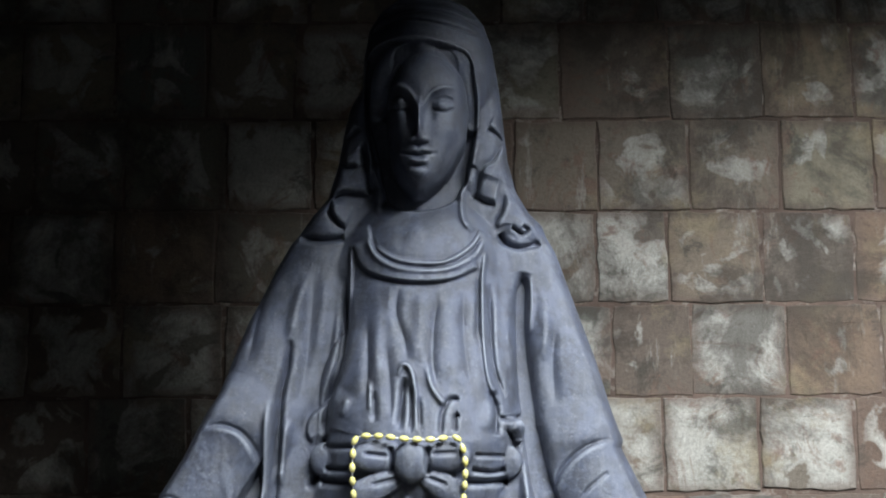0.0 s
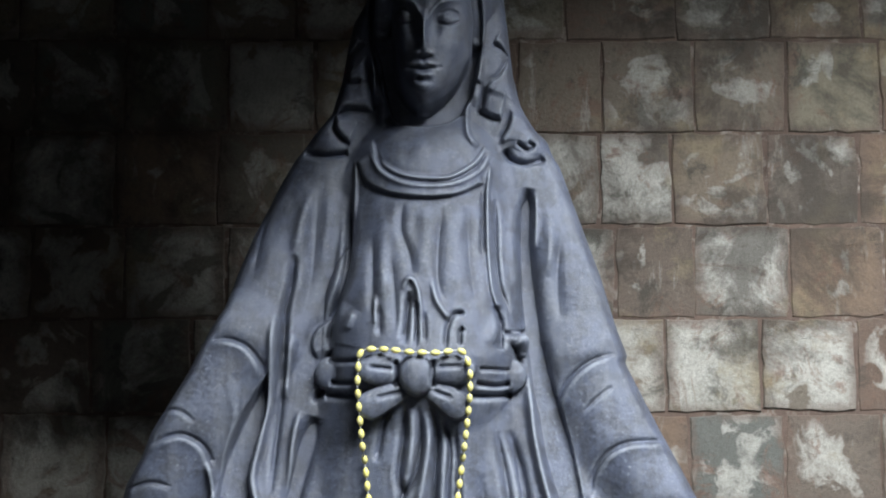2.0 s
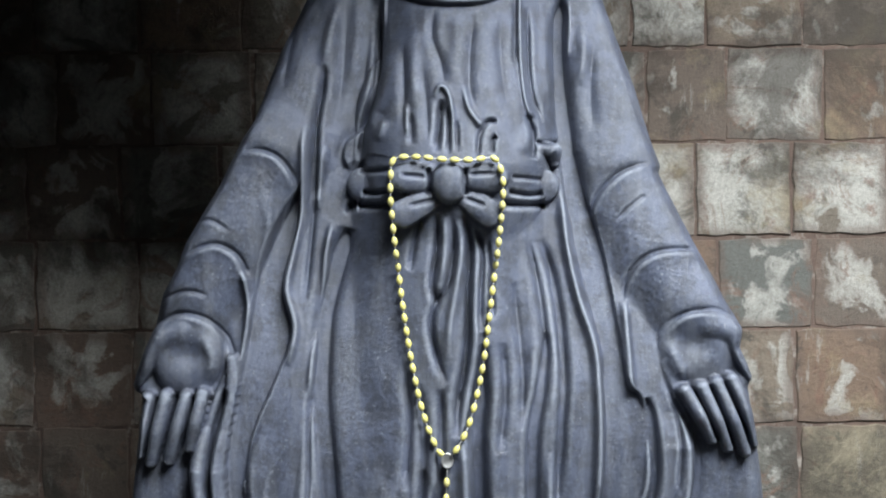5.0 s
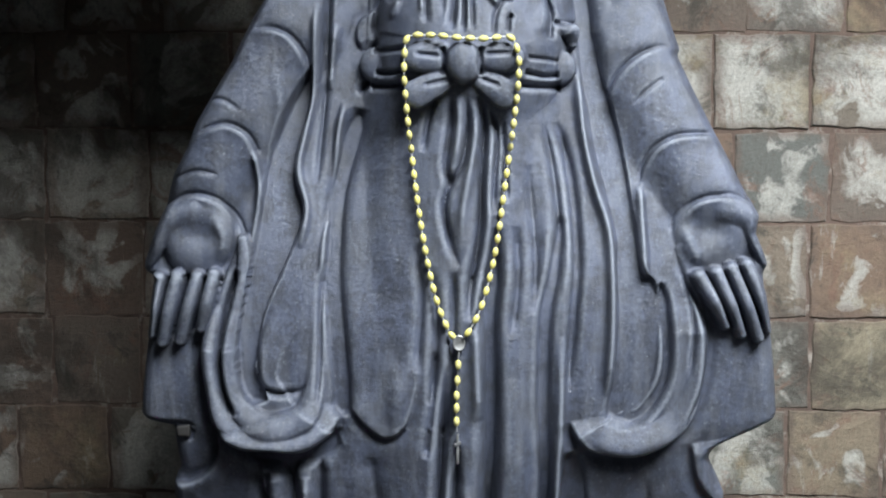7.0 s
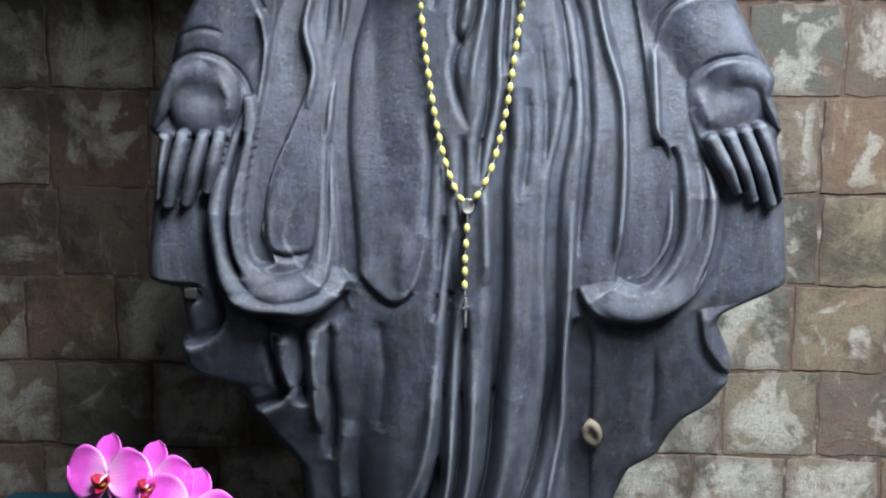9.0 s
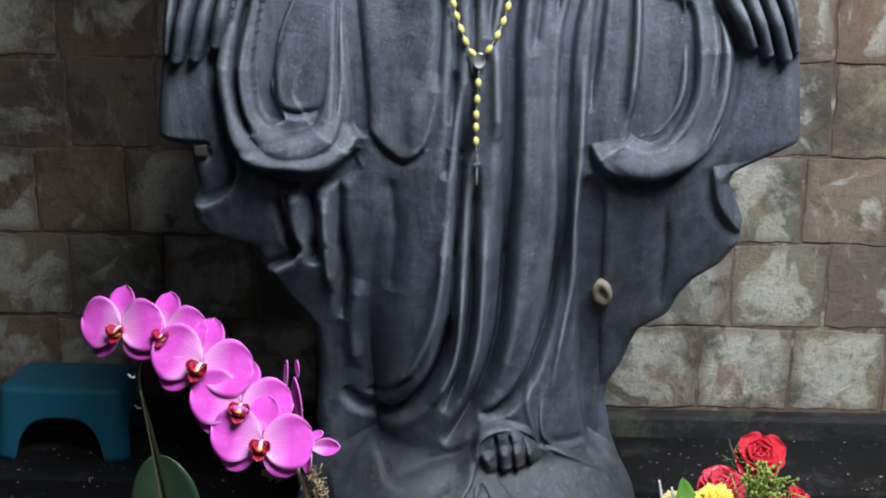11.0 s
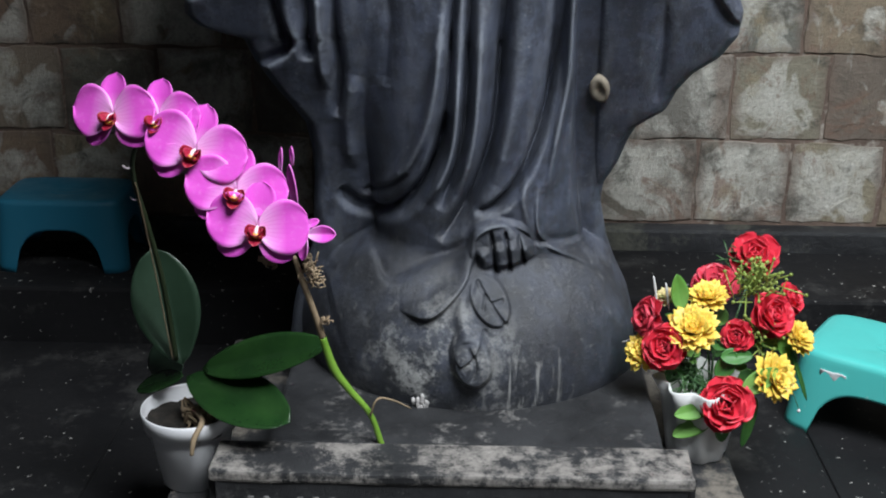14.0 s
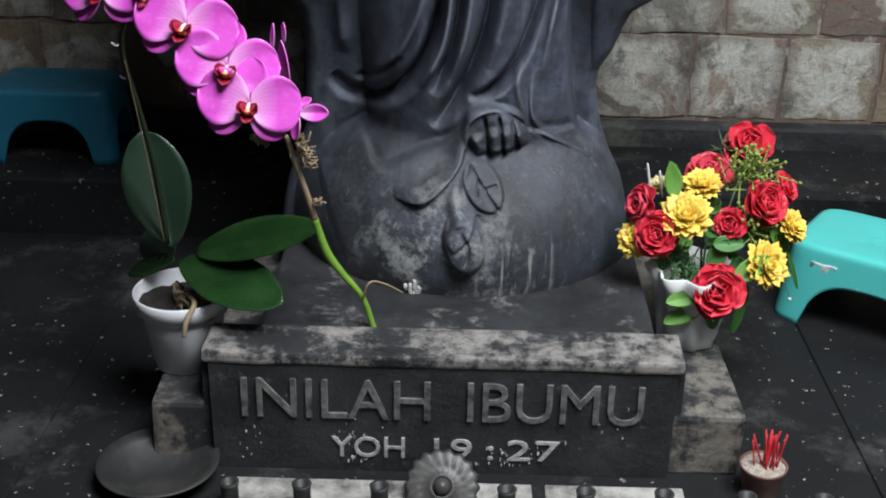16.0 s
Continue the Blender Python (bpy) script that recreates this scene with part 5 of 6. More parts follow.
MAT_MARBLE = mat_pale("grimy_white_marble", (0.42, 0.40, 0.37), (0.07, 0.066, 0.06), 0.6, 0.07, 22)
MAT_IRON = mat_pale("sooty_black_iron", (0.02, 0.02, 0.02), (0.06, 0.055, 0.05), 0.55)
MAT_PEWTER = mat_pale("smoke_stained_metal", (0.06, 0.056, 0.053), (0.03, 0.027, 0.025), 0.45)
MAT_WAX = mat_pale("pale_wax", (0.45, 0.43, 0.42), (0.2, 0.19, 0.18), 0.5)
MAT_CARVED = mat_pale("worn_carved_letter_stone", (0.2, 0.19, 0.185), (0.022, 0.022, 0.024), 0.7, 0.09, 45)
MAT_PAINTED = mat_pale("worn_white_letter_paint", (0.46, 0.45, 0.43), (0.07, 0.07, 0.07), 0.7, 0.03, 70)
MAT_CHIP = mat_pale("bare_tan_stone", (0.3, 0.26, 0.2), (0.14, 0.11, 0.08), 0.9)


def text_mesh(text, thick):
    cu = bpy.data.curves.new("lettering", "FONT")
    cu.body, cu.size, cu.extrude, cu.resolution_u, cu.offset = text, 1.0, thick, 3, 0.0
    tmp = new("lettering", cu)
    me = bpy.data.meshes.new_from_object(tmp.evaluated_get(bpy.context.evaluated_depsgraph_get()))
    bpy.data.objects.remove(tmp)
    xs = [v.co.x for v in me.vertices]
    return me, min(xs), max(xs)


def words(text, size, at_x, y, z, width, thick, mat, parent, label):
    """Lettering in the built-in font, one object a letter, stretched to its width."""
    whole, x0, x1 = text_mesh(text, thick)
    top = max(v.co.y for v in whole.vertices)
    kx, ky = width / (x1 - x0), size / top
    bar = text_mesh("I", thick)
    for i, ch in enumerate(text):
        if ch == " ":
            continue
        shift = text_mesh(text[:i] + "I", thick)[2] - bar[2] if i else 0.0
        me, _, _ = text_mesh(ch, thick)
        for v in me.vertices:
            v.co = Vector((at_x + (v.co.x + shift - x0) * kx, y - v.co.z, z + v.co.y * ky))
        ob = link("letter", me, mat, parent, label + " " + ch)


def build_base():
    ped = part("pedestal", rough_up(box_bm(-0.445, 0.385, 1.437, 2.02, FLOOR, PED, 0.008), 0.004, 9, 6), MAT_PEDESTAL, smooth=False)
    tagged(ped, "low black stone pedestal with worn pale edges", "pedestal")
    slab = part("plinth", rough_up(box_bm(-0.30, 0.262, 1.51, 2.06, PED, PLINTH, 0.006), 0.002, 9, 6), MAT_PLINTH, smooth=False)
    tagged(slab, "square dark stone plinth spattered with wax", "plinth")
    x0, x1, yf = -0.368, 0.294, 1.426
    bm = box_bm(x0, x1, yf, 1.508, FLOOR, PLINTH - 0.002)
    bmesh.ops.bevel(bm, geom=[e for e in bm.edges if abs(e.verts[0].co.z - e.verts[1].co.z) > 0.1], offset=0.012, segments=3, affect="EDGES")
    slab = part("plaque", bm, MAT_PLAQUE, smooth=False)
    tagged(slab, "soot-black stone plaque with carved words before the statue", "plaque")
    part("top_edge", rough_up(box_bm(x0 + 0.003, x1 - 0.003, yf - 0.003, 1.507, PLINTH - 0.012, PLINTH + 0.006, 0.005), 0.002, 23, 8), MAT_LEDGE, slab, "pale wax-stained top edge")
    words("INILAH", 0.061, -0.313, yf - 0.001, -0.072, 0.26, 0.003, MAT_CARVED, slab, "worn carved stone letter")
    words("IBUMU", 0.061, -0.002, yf - 0.001, -0.072, 0.241, 0.003, MAT_CARVED, slab, "worn carved stone letter")
    for text, x, w in (("YOH", -0.191, 0.103), ("19", -0.047, 0.053), (":", 0.028, 0.008), ("27", 0.055, 0.073)):
        words(text, 0.033 if text != ":" else 0.022, x, yf - 0.001, -0.136, w, 0.0016, MAT_PAINTED, slab, "worn whitened letter")
    # dribbles of wax on the slab
    rnd = random.Random(6)
    for x, z, count in ((-0.155, -0.13, 16), (0.06, -0.135, 16), (0.10, -0.12, 12), (-0.30, -0.11, 9), (0.02, -0.145, 6), (-0.17, -0.085, 8), (0.2, -0.07, 6)):
        bm = bmesh.new()
        for _ in range(count):
            px, pz, l = x + rnd.gauss(0, 0.012), z + rnd.gauss(0, 0.014), rnd.uniform(0.001, 0.004)
            pz = max(pz, FLOOR + 0.02)
            r = rnd.uniform(0.0008, 0.0024)
            add(bm, tube([(px, yf - 0.0005, pz + l), (px + rnd.uniform(-0.001, 0.001), yf - 0.001, pz), (px, yf - 0.0005, pz - l * 0.6)], [r * 0.6, r, r * 0.8], 5, 5, 0.4))
        tagged(part("wax_spatter", bm, MAT_WAX, slab, "grey spatter of old wax"), kind="stuff")
    return slab


build_base()


def build_rack():
    """Marble strip on the floor with a row of short iron candle cups and a shell dish."""
    rack = empty("candle_rack", pose(0, 0, FLOOR), "grimy white marble strip with black iron candle cups", "candle rack")
    for x0, x1 in ((-0.335, -0.226), (-0.222, -0.125), (-0.119, 0.09), (0.108, 0.30)):
        part("marble_strip", rough_up(box_bm(x0, x1, 1.29, 1.402, 0.0, 0.006, 0.002), 0.001, 20), MAT_MARBLE, rack, smooth=False)
    for x in (-0.318, -0.221, -0.117, 0.053, 0.158, 0.262, 0.372, 0.474):
        prof = [(0.0115, 0.0), (0.012, 0.034), (0.0135, 0.040), (0.009, 0.040), (0.008, 0.022)]
        c = part("candle_cup", lathe(prof, 16), MAT_IRON, rack, "short black iron cup")
        c.location = (x, 1.335, 0.006)
    part("iron_bar", box_bm(-0.35, 0.62, 1.322, 1.348, 0.0, 0.010, 0.002), MAT_IRON, rack, "black iron bar", smooth=False)
    dish = lathe([(0.012, 0.006), (0.014, 0.014), (0.017, 0.012), (0.03, 0.006), (0.045, 0.012), (0.05, 0.006), (0.046, -0.002), (0.02, -0.006)], 72, lambda a, k: 1 + (0.05 * math.cos(18 * a) if k > 2 else 0))
    d = part("shell_dish", dish, MAT_PEWTER, rack, "fluted smoke-stained metal dish")
    d.matrix_basis = pose(-0.034, 1.365, 0.024, 50, 0, 0)
    knob = lathe([(0.002, 0.026), (0.009, 0.022), (0.012, 0.014), (0.010, 0.008)], 20)
    k = part("knob", knob, MAT_PEWTER, d)
    return rack


build_rack()


# ---------------------------------------------------------------- rosary on the statue
MAT_BEAD = mat_pale("yellow_green_bead", (0.62, 0.56, 0.16), (0.55, 0.52, 0.3), 0.25, 0.0, 60)
MAT_SILVER = material("tarnished_silver", (0.62, 0.62, 0.6), 0.3, 1.0)
Nodes(MAT_SILVER).rough(Nodes(MAT_SILVER).noise(60, 3))


def on_statue(x, z, off):
    return Vector((x, min(statue_y(x + dx, z + dz) for dx in (-0.004, 0, 0.004) for dz in (-0.006, 0, 0.006)) - off, z))


def bead_mesh(r, h, n=10):
    prof = [(0.3 * r, -h), (0.78 * r, -0.66 * h), (r, -0.15 * h), (r, 0.15 * h), (0.78 * r, 0.66 * h), (0.3 * r, h)]
    bm = lathe(prof, n)
    me = bpy.data.meshes.new("bead")
    bm.to_mesh(me)
    bm.free()
    me.polygons.foreach_set("use_smooth", [True] * len(me.polygons))
    me.materials.append(MAT_BEAD)
    return me


def build_rosary():
    top = on_statue(*[(-0.020, 1.234)][0], 0.006)
    ros = empty("rosary", Matrix.Translation(top), "yellow bead rosary draped over the carved bow", "rosary")
    back = Matrix.Translation(-top)
    loop = [(-0.021, 0.829), (-0.033, 0.842), (-0.050, 0.886), (-0.064, 0.947), (-0.077, 1.027), (-0.087, 1.113), (-0.092, 1.173), (-0.092, 1.210), (-0.087, 1.235), (-0.059, 1.238), (-0.021, 1.234), (0.016, 1.233), (0.048, 1.235), (0.059, 1.210), (0.059, 1.173), (0.053, 1.114), (0.042, 1.027), (0.031, 0.948), (0.014, 0.879), (-0.004, 0.842), (-0.015, 0.830)]
    p = spline(loop, 900)
    seg = np.concatenate([[0], np.cumsum(np.hypot(*np.diff(p, axis=0).T))])
    bead = bead_mesh(0.0044, 0.0068)
    count = int(seg[-1] / 0.0176)
    # the cord hangs straight in front of the folds
    lane = [on_statue(x, z, 0.006) for x, z in p[::10]]
    ys = np.array([v.y for v in lane])
    ys = np.array([ys[max(0, i - 3):i + 4].min() * 0.5 + ys[max(0, i - 3):i + 4].mean() * 0.5 for i in range(len(ys))])
    pts = [(p[i * 10][0], ys[i], p[i * 10][1]) for i in range(len(ys))]
    cord = part("chain", tube(pts, 0.0011, 400, 6), MAT_SILVER, ros, "thin tarnished chain")
    cord.matrix_basis = back
    fine = spline(pts, 900)
    for k in range(count):
        i = int(np.interp((k + 0.5) * seg[-1] / count, seg, np.arange(900)))
        d = Vector(fine[min(i + 3, 899)] - fine[max(i - 3, 0)]).normalized()
        ob = new("bead", bead)
        ob.parent = ros
        ob.matrix_basis = back @ Matrix.Translation(fine[i]) @ d.to_track_quat("Z", "Y").to_matrix().to_4x4()
    tail = [(-0.018, 0.816), (-0.019, 0.794), (-0.020, 0.772), (-0.021, 0.751), (-0.021, 0.734), (-0.021, 0.715), (-0.020, 0.701)]
    line = [on_statue(x, z, 0.006) for x, z in tail]
    y = min(v.y for v in line)
    c2 = part("chain", tube([(v.x, v.y, v.z) for v in line], 0.001, 30, 6), MAT_SILVER, ros)
    c2.matrix_basis = back
    for v in line[1:6]:
        ob = new("bead", bead)
        ob.parent = ros
        ob.matrix_basis = back @ Matrix.Translation(v)
    m = on_statue(*[(-0.018, 0.824)][0], 0.006)
    medal = lathe([(0.004, 0.0012), (0.007, 0.0012), (0.0085, 0.002), (0.0085, -0.002)], 20)
    me = part("medal", medal, MAT_SILVER, ros, "small oval silver medal")
    me.matrix_basis = back @ Matrix.Translation(m) @ pose(0, 0, 0, 90) @ Matrix.Diagonal((1, 1.25, 1, 1))
    x, z = [(-0.019, 0.677)][0]
    c = on_statue(x, z, 0.006)
    cross = box_bm(-0.0022, 0.0022, -0.0012, 0.0012, -0.022, 0.02, 0.0006)
    add(cross, box_bm(-0.0095, 0.0095, -0.0012, 0.0012, 0.004, 0.0085, 0.0006))
    cr = part("cross", cross, MAT_SILVER, ros, "small silver cross")
    cr.matrix_basis = back @ Matrix.Translation(c) @ pose(0, 0, 0, 0, 0, 65)


build_rosary()
x, z = [(0.169, 0.478)][0]
chip = part("chip_mark", rough_up(lathe([(0.016, -0.03), (0.017, 0.0), (0.013, 0.002), (0.006, 0.0), (0.004, -0.002)], 22), 0.002, 70), MAT_CHIP)
slope = Vector((min(0.4, max(-0.4, (statue_y(x - 0.012, z) - statue_y(x + 0.012, z)) / 0.024)), 1.0, (statue_y(x, z - 0.02) - statue_y(x, z + 0.02)) / 0.04)).normalized()
chip.matrix_basis = Matrix.Translation(Vector((x, min(statue_y(x, z), statue_y(x + 0.008, z)), z)) - 0.004 * slope) @ (-slope).to_track_quat("Z", "X").to_matrix().to_4x4() @ Matrix.Diagonal((1.3, 0.85, 1, 1))
tagged(chip, "bare tan chip in the statue's dark paint", "chip")
x, z = [(-0.406, 0.690)][0]
nail = part("bracket", rough_up(box_bm(-0.009, 0.009, -0.01, 0.006, -0.008, 0.008, 0.003), 0.002, 80), MAT_IRON)
nail.matrix_basis = Matrix.Translation((x, statue_y(x, z) - 0.004, z))
tagged(nail, "small black metal stub under the mantle's edge", "stub")


# ---------------------------------------------------------------- stools
def stool(m, mat, label, length=0.29, width=0.2, height=0.15):
    """Low moulded plastic stool with arched sides."""
    n = 128
    def ring(lx, wy, r):
        out = []
        for i in range(n):
            a = 2 * math.pi * i / n
            c, s_ = math.cos(a), math.sin(a)
            k = 7.0
            q = (abs(c) ** k + abs(s_) ** k) ** (-1 / k)
            out.append((lx / 2 * c * q, wy / 2 * s_ * q))
        return out
    bm = bmesh.new()
    h = height
    rings = []
    for f in (0.12, 0.3, 0.55, 0.8, 0.93):
        dz = -0.006 if f < 0.2 else (-0.004 if f < 0.4 else 0)
        rings.append([(x, y, h + dz) for x, y in ring(length * f, width * f, 0)])
    rings.append([(x, y, h - 0.003) for x, y in ring(length * 0.985, width * 0.98, 0)])
    rings.append([(x, y, h - 0.010) for x, y in ring(length * 1.0, width * 1.0, 0)])
    base = ring(length * 1.10, width * 1.13, 0)
    top = ring(length, width, 0)
    arch = []
    for x, y in base:
        u, v = abs(x) / (length * 0.55), abs(y) / (width * 0.565)
        along = v if u >= v else u
        arch.append(h * 0.60 * max(0.0, 1 - (along / 0.66) ** 3.2) ** 0.5 if along < 0.66 else 0.0)
    for f in np.linspace(0.1, 1, 10):
        row = []
        for (bx, by), (tx, ty), a in zip(base, top, arch):
            z = (h - 0.010) * (1 - f) + a * f
            g = (h - 0.010 - z) / (h - 0.010)
            row.append((tx + (bx - tx) * g, ty + (by - ty) * g, z))
        rings.append(row)
    vs = [[bm.verts.new(p) for p in r] for r in rings]
    for a, b in zip(vs, vs[1:]):
        for i in range(n):
            bm.faces.new((a[i], b[i], b[(i + 1) % n], a[(i + 1) % n]))
    bm.faces.new(vs[0])
    bmesh.ops.recalc_face_normals(bm, faces=bm.faces[:])
    st = empty("plastic_stool", m, label, "stool", "plastic stools")
    body = part("body", bm, mat, st)
    sol = body.modifiers.new("wall", "SOLIDIFY")
    sol.thickness, sol.offset = 0.003, -1
    grip = lathe([(0.012, 0.0005), (0.016, 0.0022), (0.019, 0.0)], 28)
    g = part("grip", grip, mat, st)
    g.matrix_basis = Matrix.Translation((0, 0, h - 0.006)) @ Matrix.Diagonal((2.2, 1, 1, 1))
    return st


MAT_AQUA = mat_plastic("aqua_plastic", (0.09, 0.56, 0.52), (0.6, 0.7, 0.68))
MAT_BLUE = mat_plastic("teal_blue_plastic", (0.018, 0.15, 0.24), (0.08, 0.2, 0.25))
turn = math.degrees(math.atan2(-0.55, 0.83))
A, L = Vector((0.670, 2.085, 0)), Vector((0.565, 1.92, 0))
mid = (A + L) / 2 + Vector((0.83, -0.55, 0)).normalized() * 0.13
aqua = stool(Matrix.Translation((mid.x, mid.y, FLOOR)) @ pose(0, 0, 0, 0, 0, turn), MAT_AQUA, "low aqua plastic stool with a torn white sticker")
sticker = rough_up(box_bm(-0.024, 0.022, -0.0006, 0.0006, -0.009, 0.010), 0.004, 60, 5)
sk = part("sticker", sticker, mat_pale("torn_white_sticker", (0.7, 0.7, 0.72), (0.35, 0.33, 0.3), 0.6), aqua, "torn white sticker")
sk.matrix_basis = pose(-0.075, -0.101, 0.114, 5, 0, 0)
stool(pose(-0.85, 2.365, STEP), MAT_BLUE, "low teal plastic stool in the shade beside the wall", 0.25, 0.165, 0.15)


# ---------------------------------------------------------------- plants
def mat_leaf(name, dark, light, rough=0.35):
    m = material(name, dark, rough)
    n = Nodes(m)
    c = n.mix(n.ramp(n.noise(16, 4), (0.3, 0.0), (0.75, 1.0)), dark, light)
    n.colour(n.mix(n.ramp(n.noise(120, 3), (0.6, 0.0), (0.8, 0.3)), c, tuple(1.6 * v for v in light)))
    n.bump(n.noise(70, 4, 0.6, (1, 1, 0.3)), 0.12, 0.002)
    return m


def mat_petal(name, rim, heart, vein):
    """Orchid petal: pale heart and rim, fine veins; the mesh's own plane gives the pattern."""
    m = material(name, rim, 0.45)
    n = Nodes(m)
    uv = n.t.nodes.new("ShaderNodeAttribute")
    uv.attribute_name = "petal"
    sep = n.t.nodes.new("ShaderNodeSeparateColor")
    n.t.links.new(uv.outputs["Color"], sep.inputs[0])
    along, edge, across = sep.outputs[0], sep.outputs[1], sep.outputs[2]
    c = n.mix(n.ramp(along, (0.05, 1.0), (0.55, 0.0)), rim, heart)
    stripes = n.ramp(n.maths("SINE", n.maths("MULTIPLY", across, 75.0), 0), (0.2, 0.0), (0.9, 0.3))
    c = n.mix(n.maths("MULTIPLY", stripes, n.ramp(along, (0.1, 1.0), (0.85, 0.2))), c, vein)
    c = n.mix(n.ramp(edge, (0.93, 0.0), (1.0, 0.3)), c, heart)
    c = n.mix(n.ramp(n.noise(200, 3), (0.55, 0.0), (0.8, 0.3)), c, heart)
    n.colour(c)
    n.b.inputs["Subsurface Weight"].default_value = 0.15
    n.b.inputs["Subsurface Radius"].default_value = (0.01, 0.004, 0.008)
    return m


def blade(length, shape, cup=0.0, bend=0.0, fold=0.0, ruffle=0.0, nu=12, nv=9, seed=0):
    """A leaf or petal in +y from the origin, its face towards +z; shape(t) is the half-width."""
    me_v, col, faces = [], [], []
    for i in range(nu + 1):
        t = i / nu
        w = shape(t)
        for j in range(nv):
            s_ = j / (nv - 1) * 2 - 1
            z = bend * length * t * t + cup * abs(w) * s_ * s_ - fold * abs(w) * (1 - abs(s_)) + ruffle * math.sin(7 * t + 5 * s_ + seed) * s_ * s_
            me_v.append((w * s_, length * t, z))
            col.append((t, max(abs(s_), t ** 6), s_ * 0.5 + 0.5))
    for i in range(nu):
        for j in range(nv - 1):
            a = i * nv + j
            faces.append((a, a + 1, a + nv + 1, a + nv))
    return me_v, faces, col


def blades_mesh(name, items, mat, parent=None, label="", thick=0.0006):
    """One mesh out of several blades, each with its own matrix."""
    V, F, C = [], [], []
    for m, (v, f, c) in items:
        o = len(V)
        V += [tuple(m @ Vector(p)) for p in v]
        F += [tuple(o + i for i in q) for q in f]
        C += c
    ob = raw(name, V, F, mat, parent, label)
    at = ob.data.color_attributes.new("petal", "FLOAT_COLOR", "POINT")
    at.data.foreach_set("color", np.array([(*c, 1) for c in C], np.float32).ravel())
    if thick:
        sol = ob.modifiers.new("thickness", "SOLIDIFY")
        sol.thickness, sol.offset = thick, 0
    return ob


def ovate(w, peak=0.5, tip=0.0, power=0.6):
    """Half-width along a leaf, widest at peak."""
    k = math.log(0.5) / math.log(peak)
    return lambda t: w * (max(0.0, math.sin(math.pi * min(1, max(0, t)) ** k)) ** power * (1 - tip * t) + 0.0004)


MAT_ORCHID = mat_petal("magenta_orchid_petal", (0.76, 0.10, 0.63), (0.88, 0.46, 0.82), (0.66, 0.06, 0.52))
MAT_ORCHID_DEEP = mat_petal("deep_magenta_sepal", (0.72, 0.09, 0.60), (0.8, 0.36, 0.72), (0.58, 0.04, 0.46))
MAT_LIP = mat_petal("crimson_orchid_lip", (0.32, 0.008, 0.035), (0.55, 0.06, 0.1), (0.2, 0.0, 0.02))
MAT_COLUMN = material("white_orchid_column", (0.8, 0.68, 0.75), 0.4)
MAT_CALLUS = material("yellow_orchid_callus", (0.75, 0.42, 0.06), 0.4)
MAT_STEM_DARK = mat_leaf("dark_green_stem", (0.018, 0.03, 0.014), (0.05, 0.07, 0.03))
MAT_STEM_GREEN = mat_leaf("bright_green_stem", (0.14, 0.30, 0.03), (0.24, 0.42, 0.06), 0.4)
MAT_STRAW = mat_leaf("dry_straw_stem", (0.22, 0.15, 0.09), (0.4, 0.31, 0.2), 0.8)
MAT_LEAF_DARK = mat_leaf("dark_orchid_leaf", (0.010, 0.036, 0.010), (0.022, 0.066, 0.016), 0.25)
MAT_LEAF_GREY = mat_leaf("dusty_orchid_leaf", (0.016, 0.036, 0.02), (0.035, 0.066, 0.042), 0.3)


def orchid_flower(plant, m, size=0.056):
    """Phalaenopsis flower facing +z of m, its top towards +y."""
    f = new("flower")
    f.parent = plant
    f.matrix_basis = plant.matrix_world.inverted() @ m
    R = lambda a, tilt=0: pose(0, 0, 0, 0, 0, a) @ pose(0, 0, 0, tilt)
    sep = lambda s0: blade(size * 0.98, ovate(size * 0.34, 0.6, 0.0, 0.5), 0.25, -0.12, 0, 0.001, 12, 9, s0)
    for a in (2, 126, -126):
        blades_mesh("sepal", [(Matrix.Translation((0, 0, -0.003)) @ R(a, 4), sep(a))], MAT_ORCHID_DEEP, f)
    wide = lambda s0: blade(size * 1.10, ovate(size * 0.60, 0.55, 0.0, 0.48), 0.10, -0.10, 0, 0.0022, 18, 13, s0)
    for a in (80, -80):
        blades_mesh("petal", [(Matrix.Translation((0, 0, 0.001)) @ R(a, 5), wide(a))], MAT_ORCHID, f)
    side = blade(size * 0.30, ovate(size * 0.14, 0.6), 0.9, 0.8, 0, 0, 8, 7)
    mid = blade(size * 0.40, ovate(size * 0.15, 0.5), 0.5, 0.75, 0, 0, 8, 7)
    blades_mesh("lip", [(R(115, 12), side), (R(-115, 12), side), (R(180, 8), mid), (R(150, 30), side), (R(-150, 30), side)], MAT_LIP, f, "crimson lip")
    col = tube([(0, 0.002, 0.002), (0, -0.001, 0.009), (0, -0.006, 0.013)], [0.0016, 0.0024, 0.002], 8, 8)
    part("column", col, MAT_COLUMN, f, "white column")
    cal = tube([(-0.005, -0.009, 0.007), (0, -0.008, 0.012), (0.005, -0.009, 0.007)], [0.0024, 0.0040, 0.0024], 8, 6)
    part("callus", cal, MAT_CALLUS, f, "yellow callus")
    return f


def facing(at, yaw, pitch=0, roll=0):
    """Pose whose +z looks at the viewer's side (-y), turned by yaw to +x, and whose +y points up."""
    return Matrix.Translation(at) @ pose(0, 0, 0, 0, 0, yaw) @ pose(0, 0, 0, 90 - pitch) @ pose(0, 0, 0, 0, 0, roll)


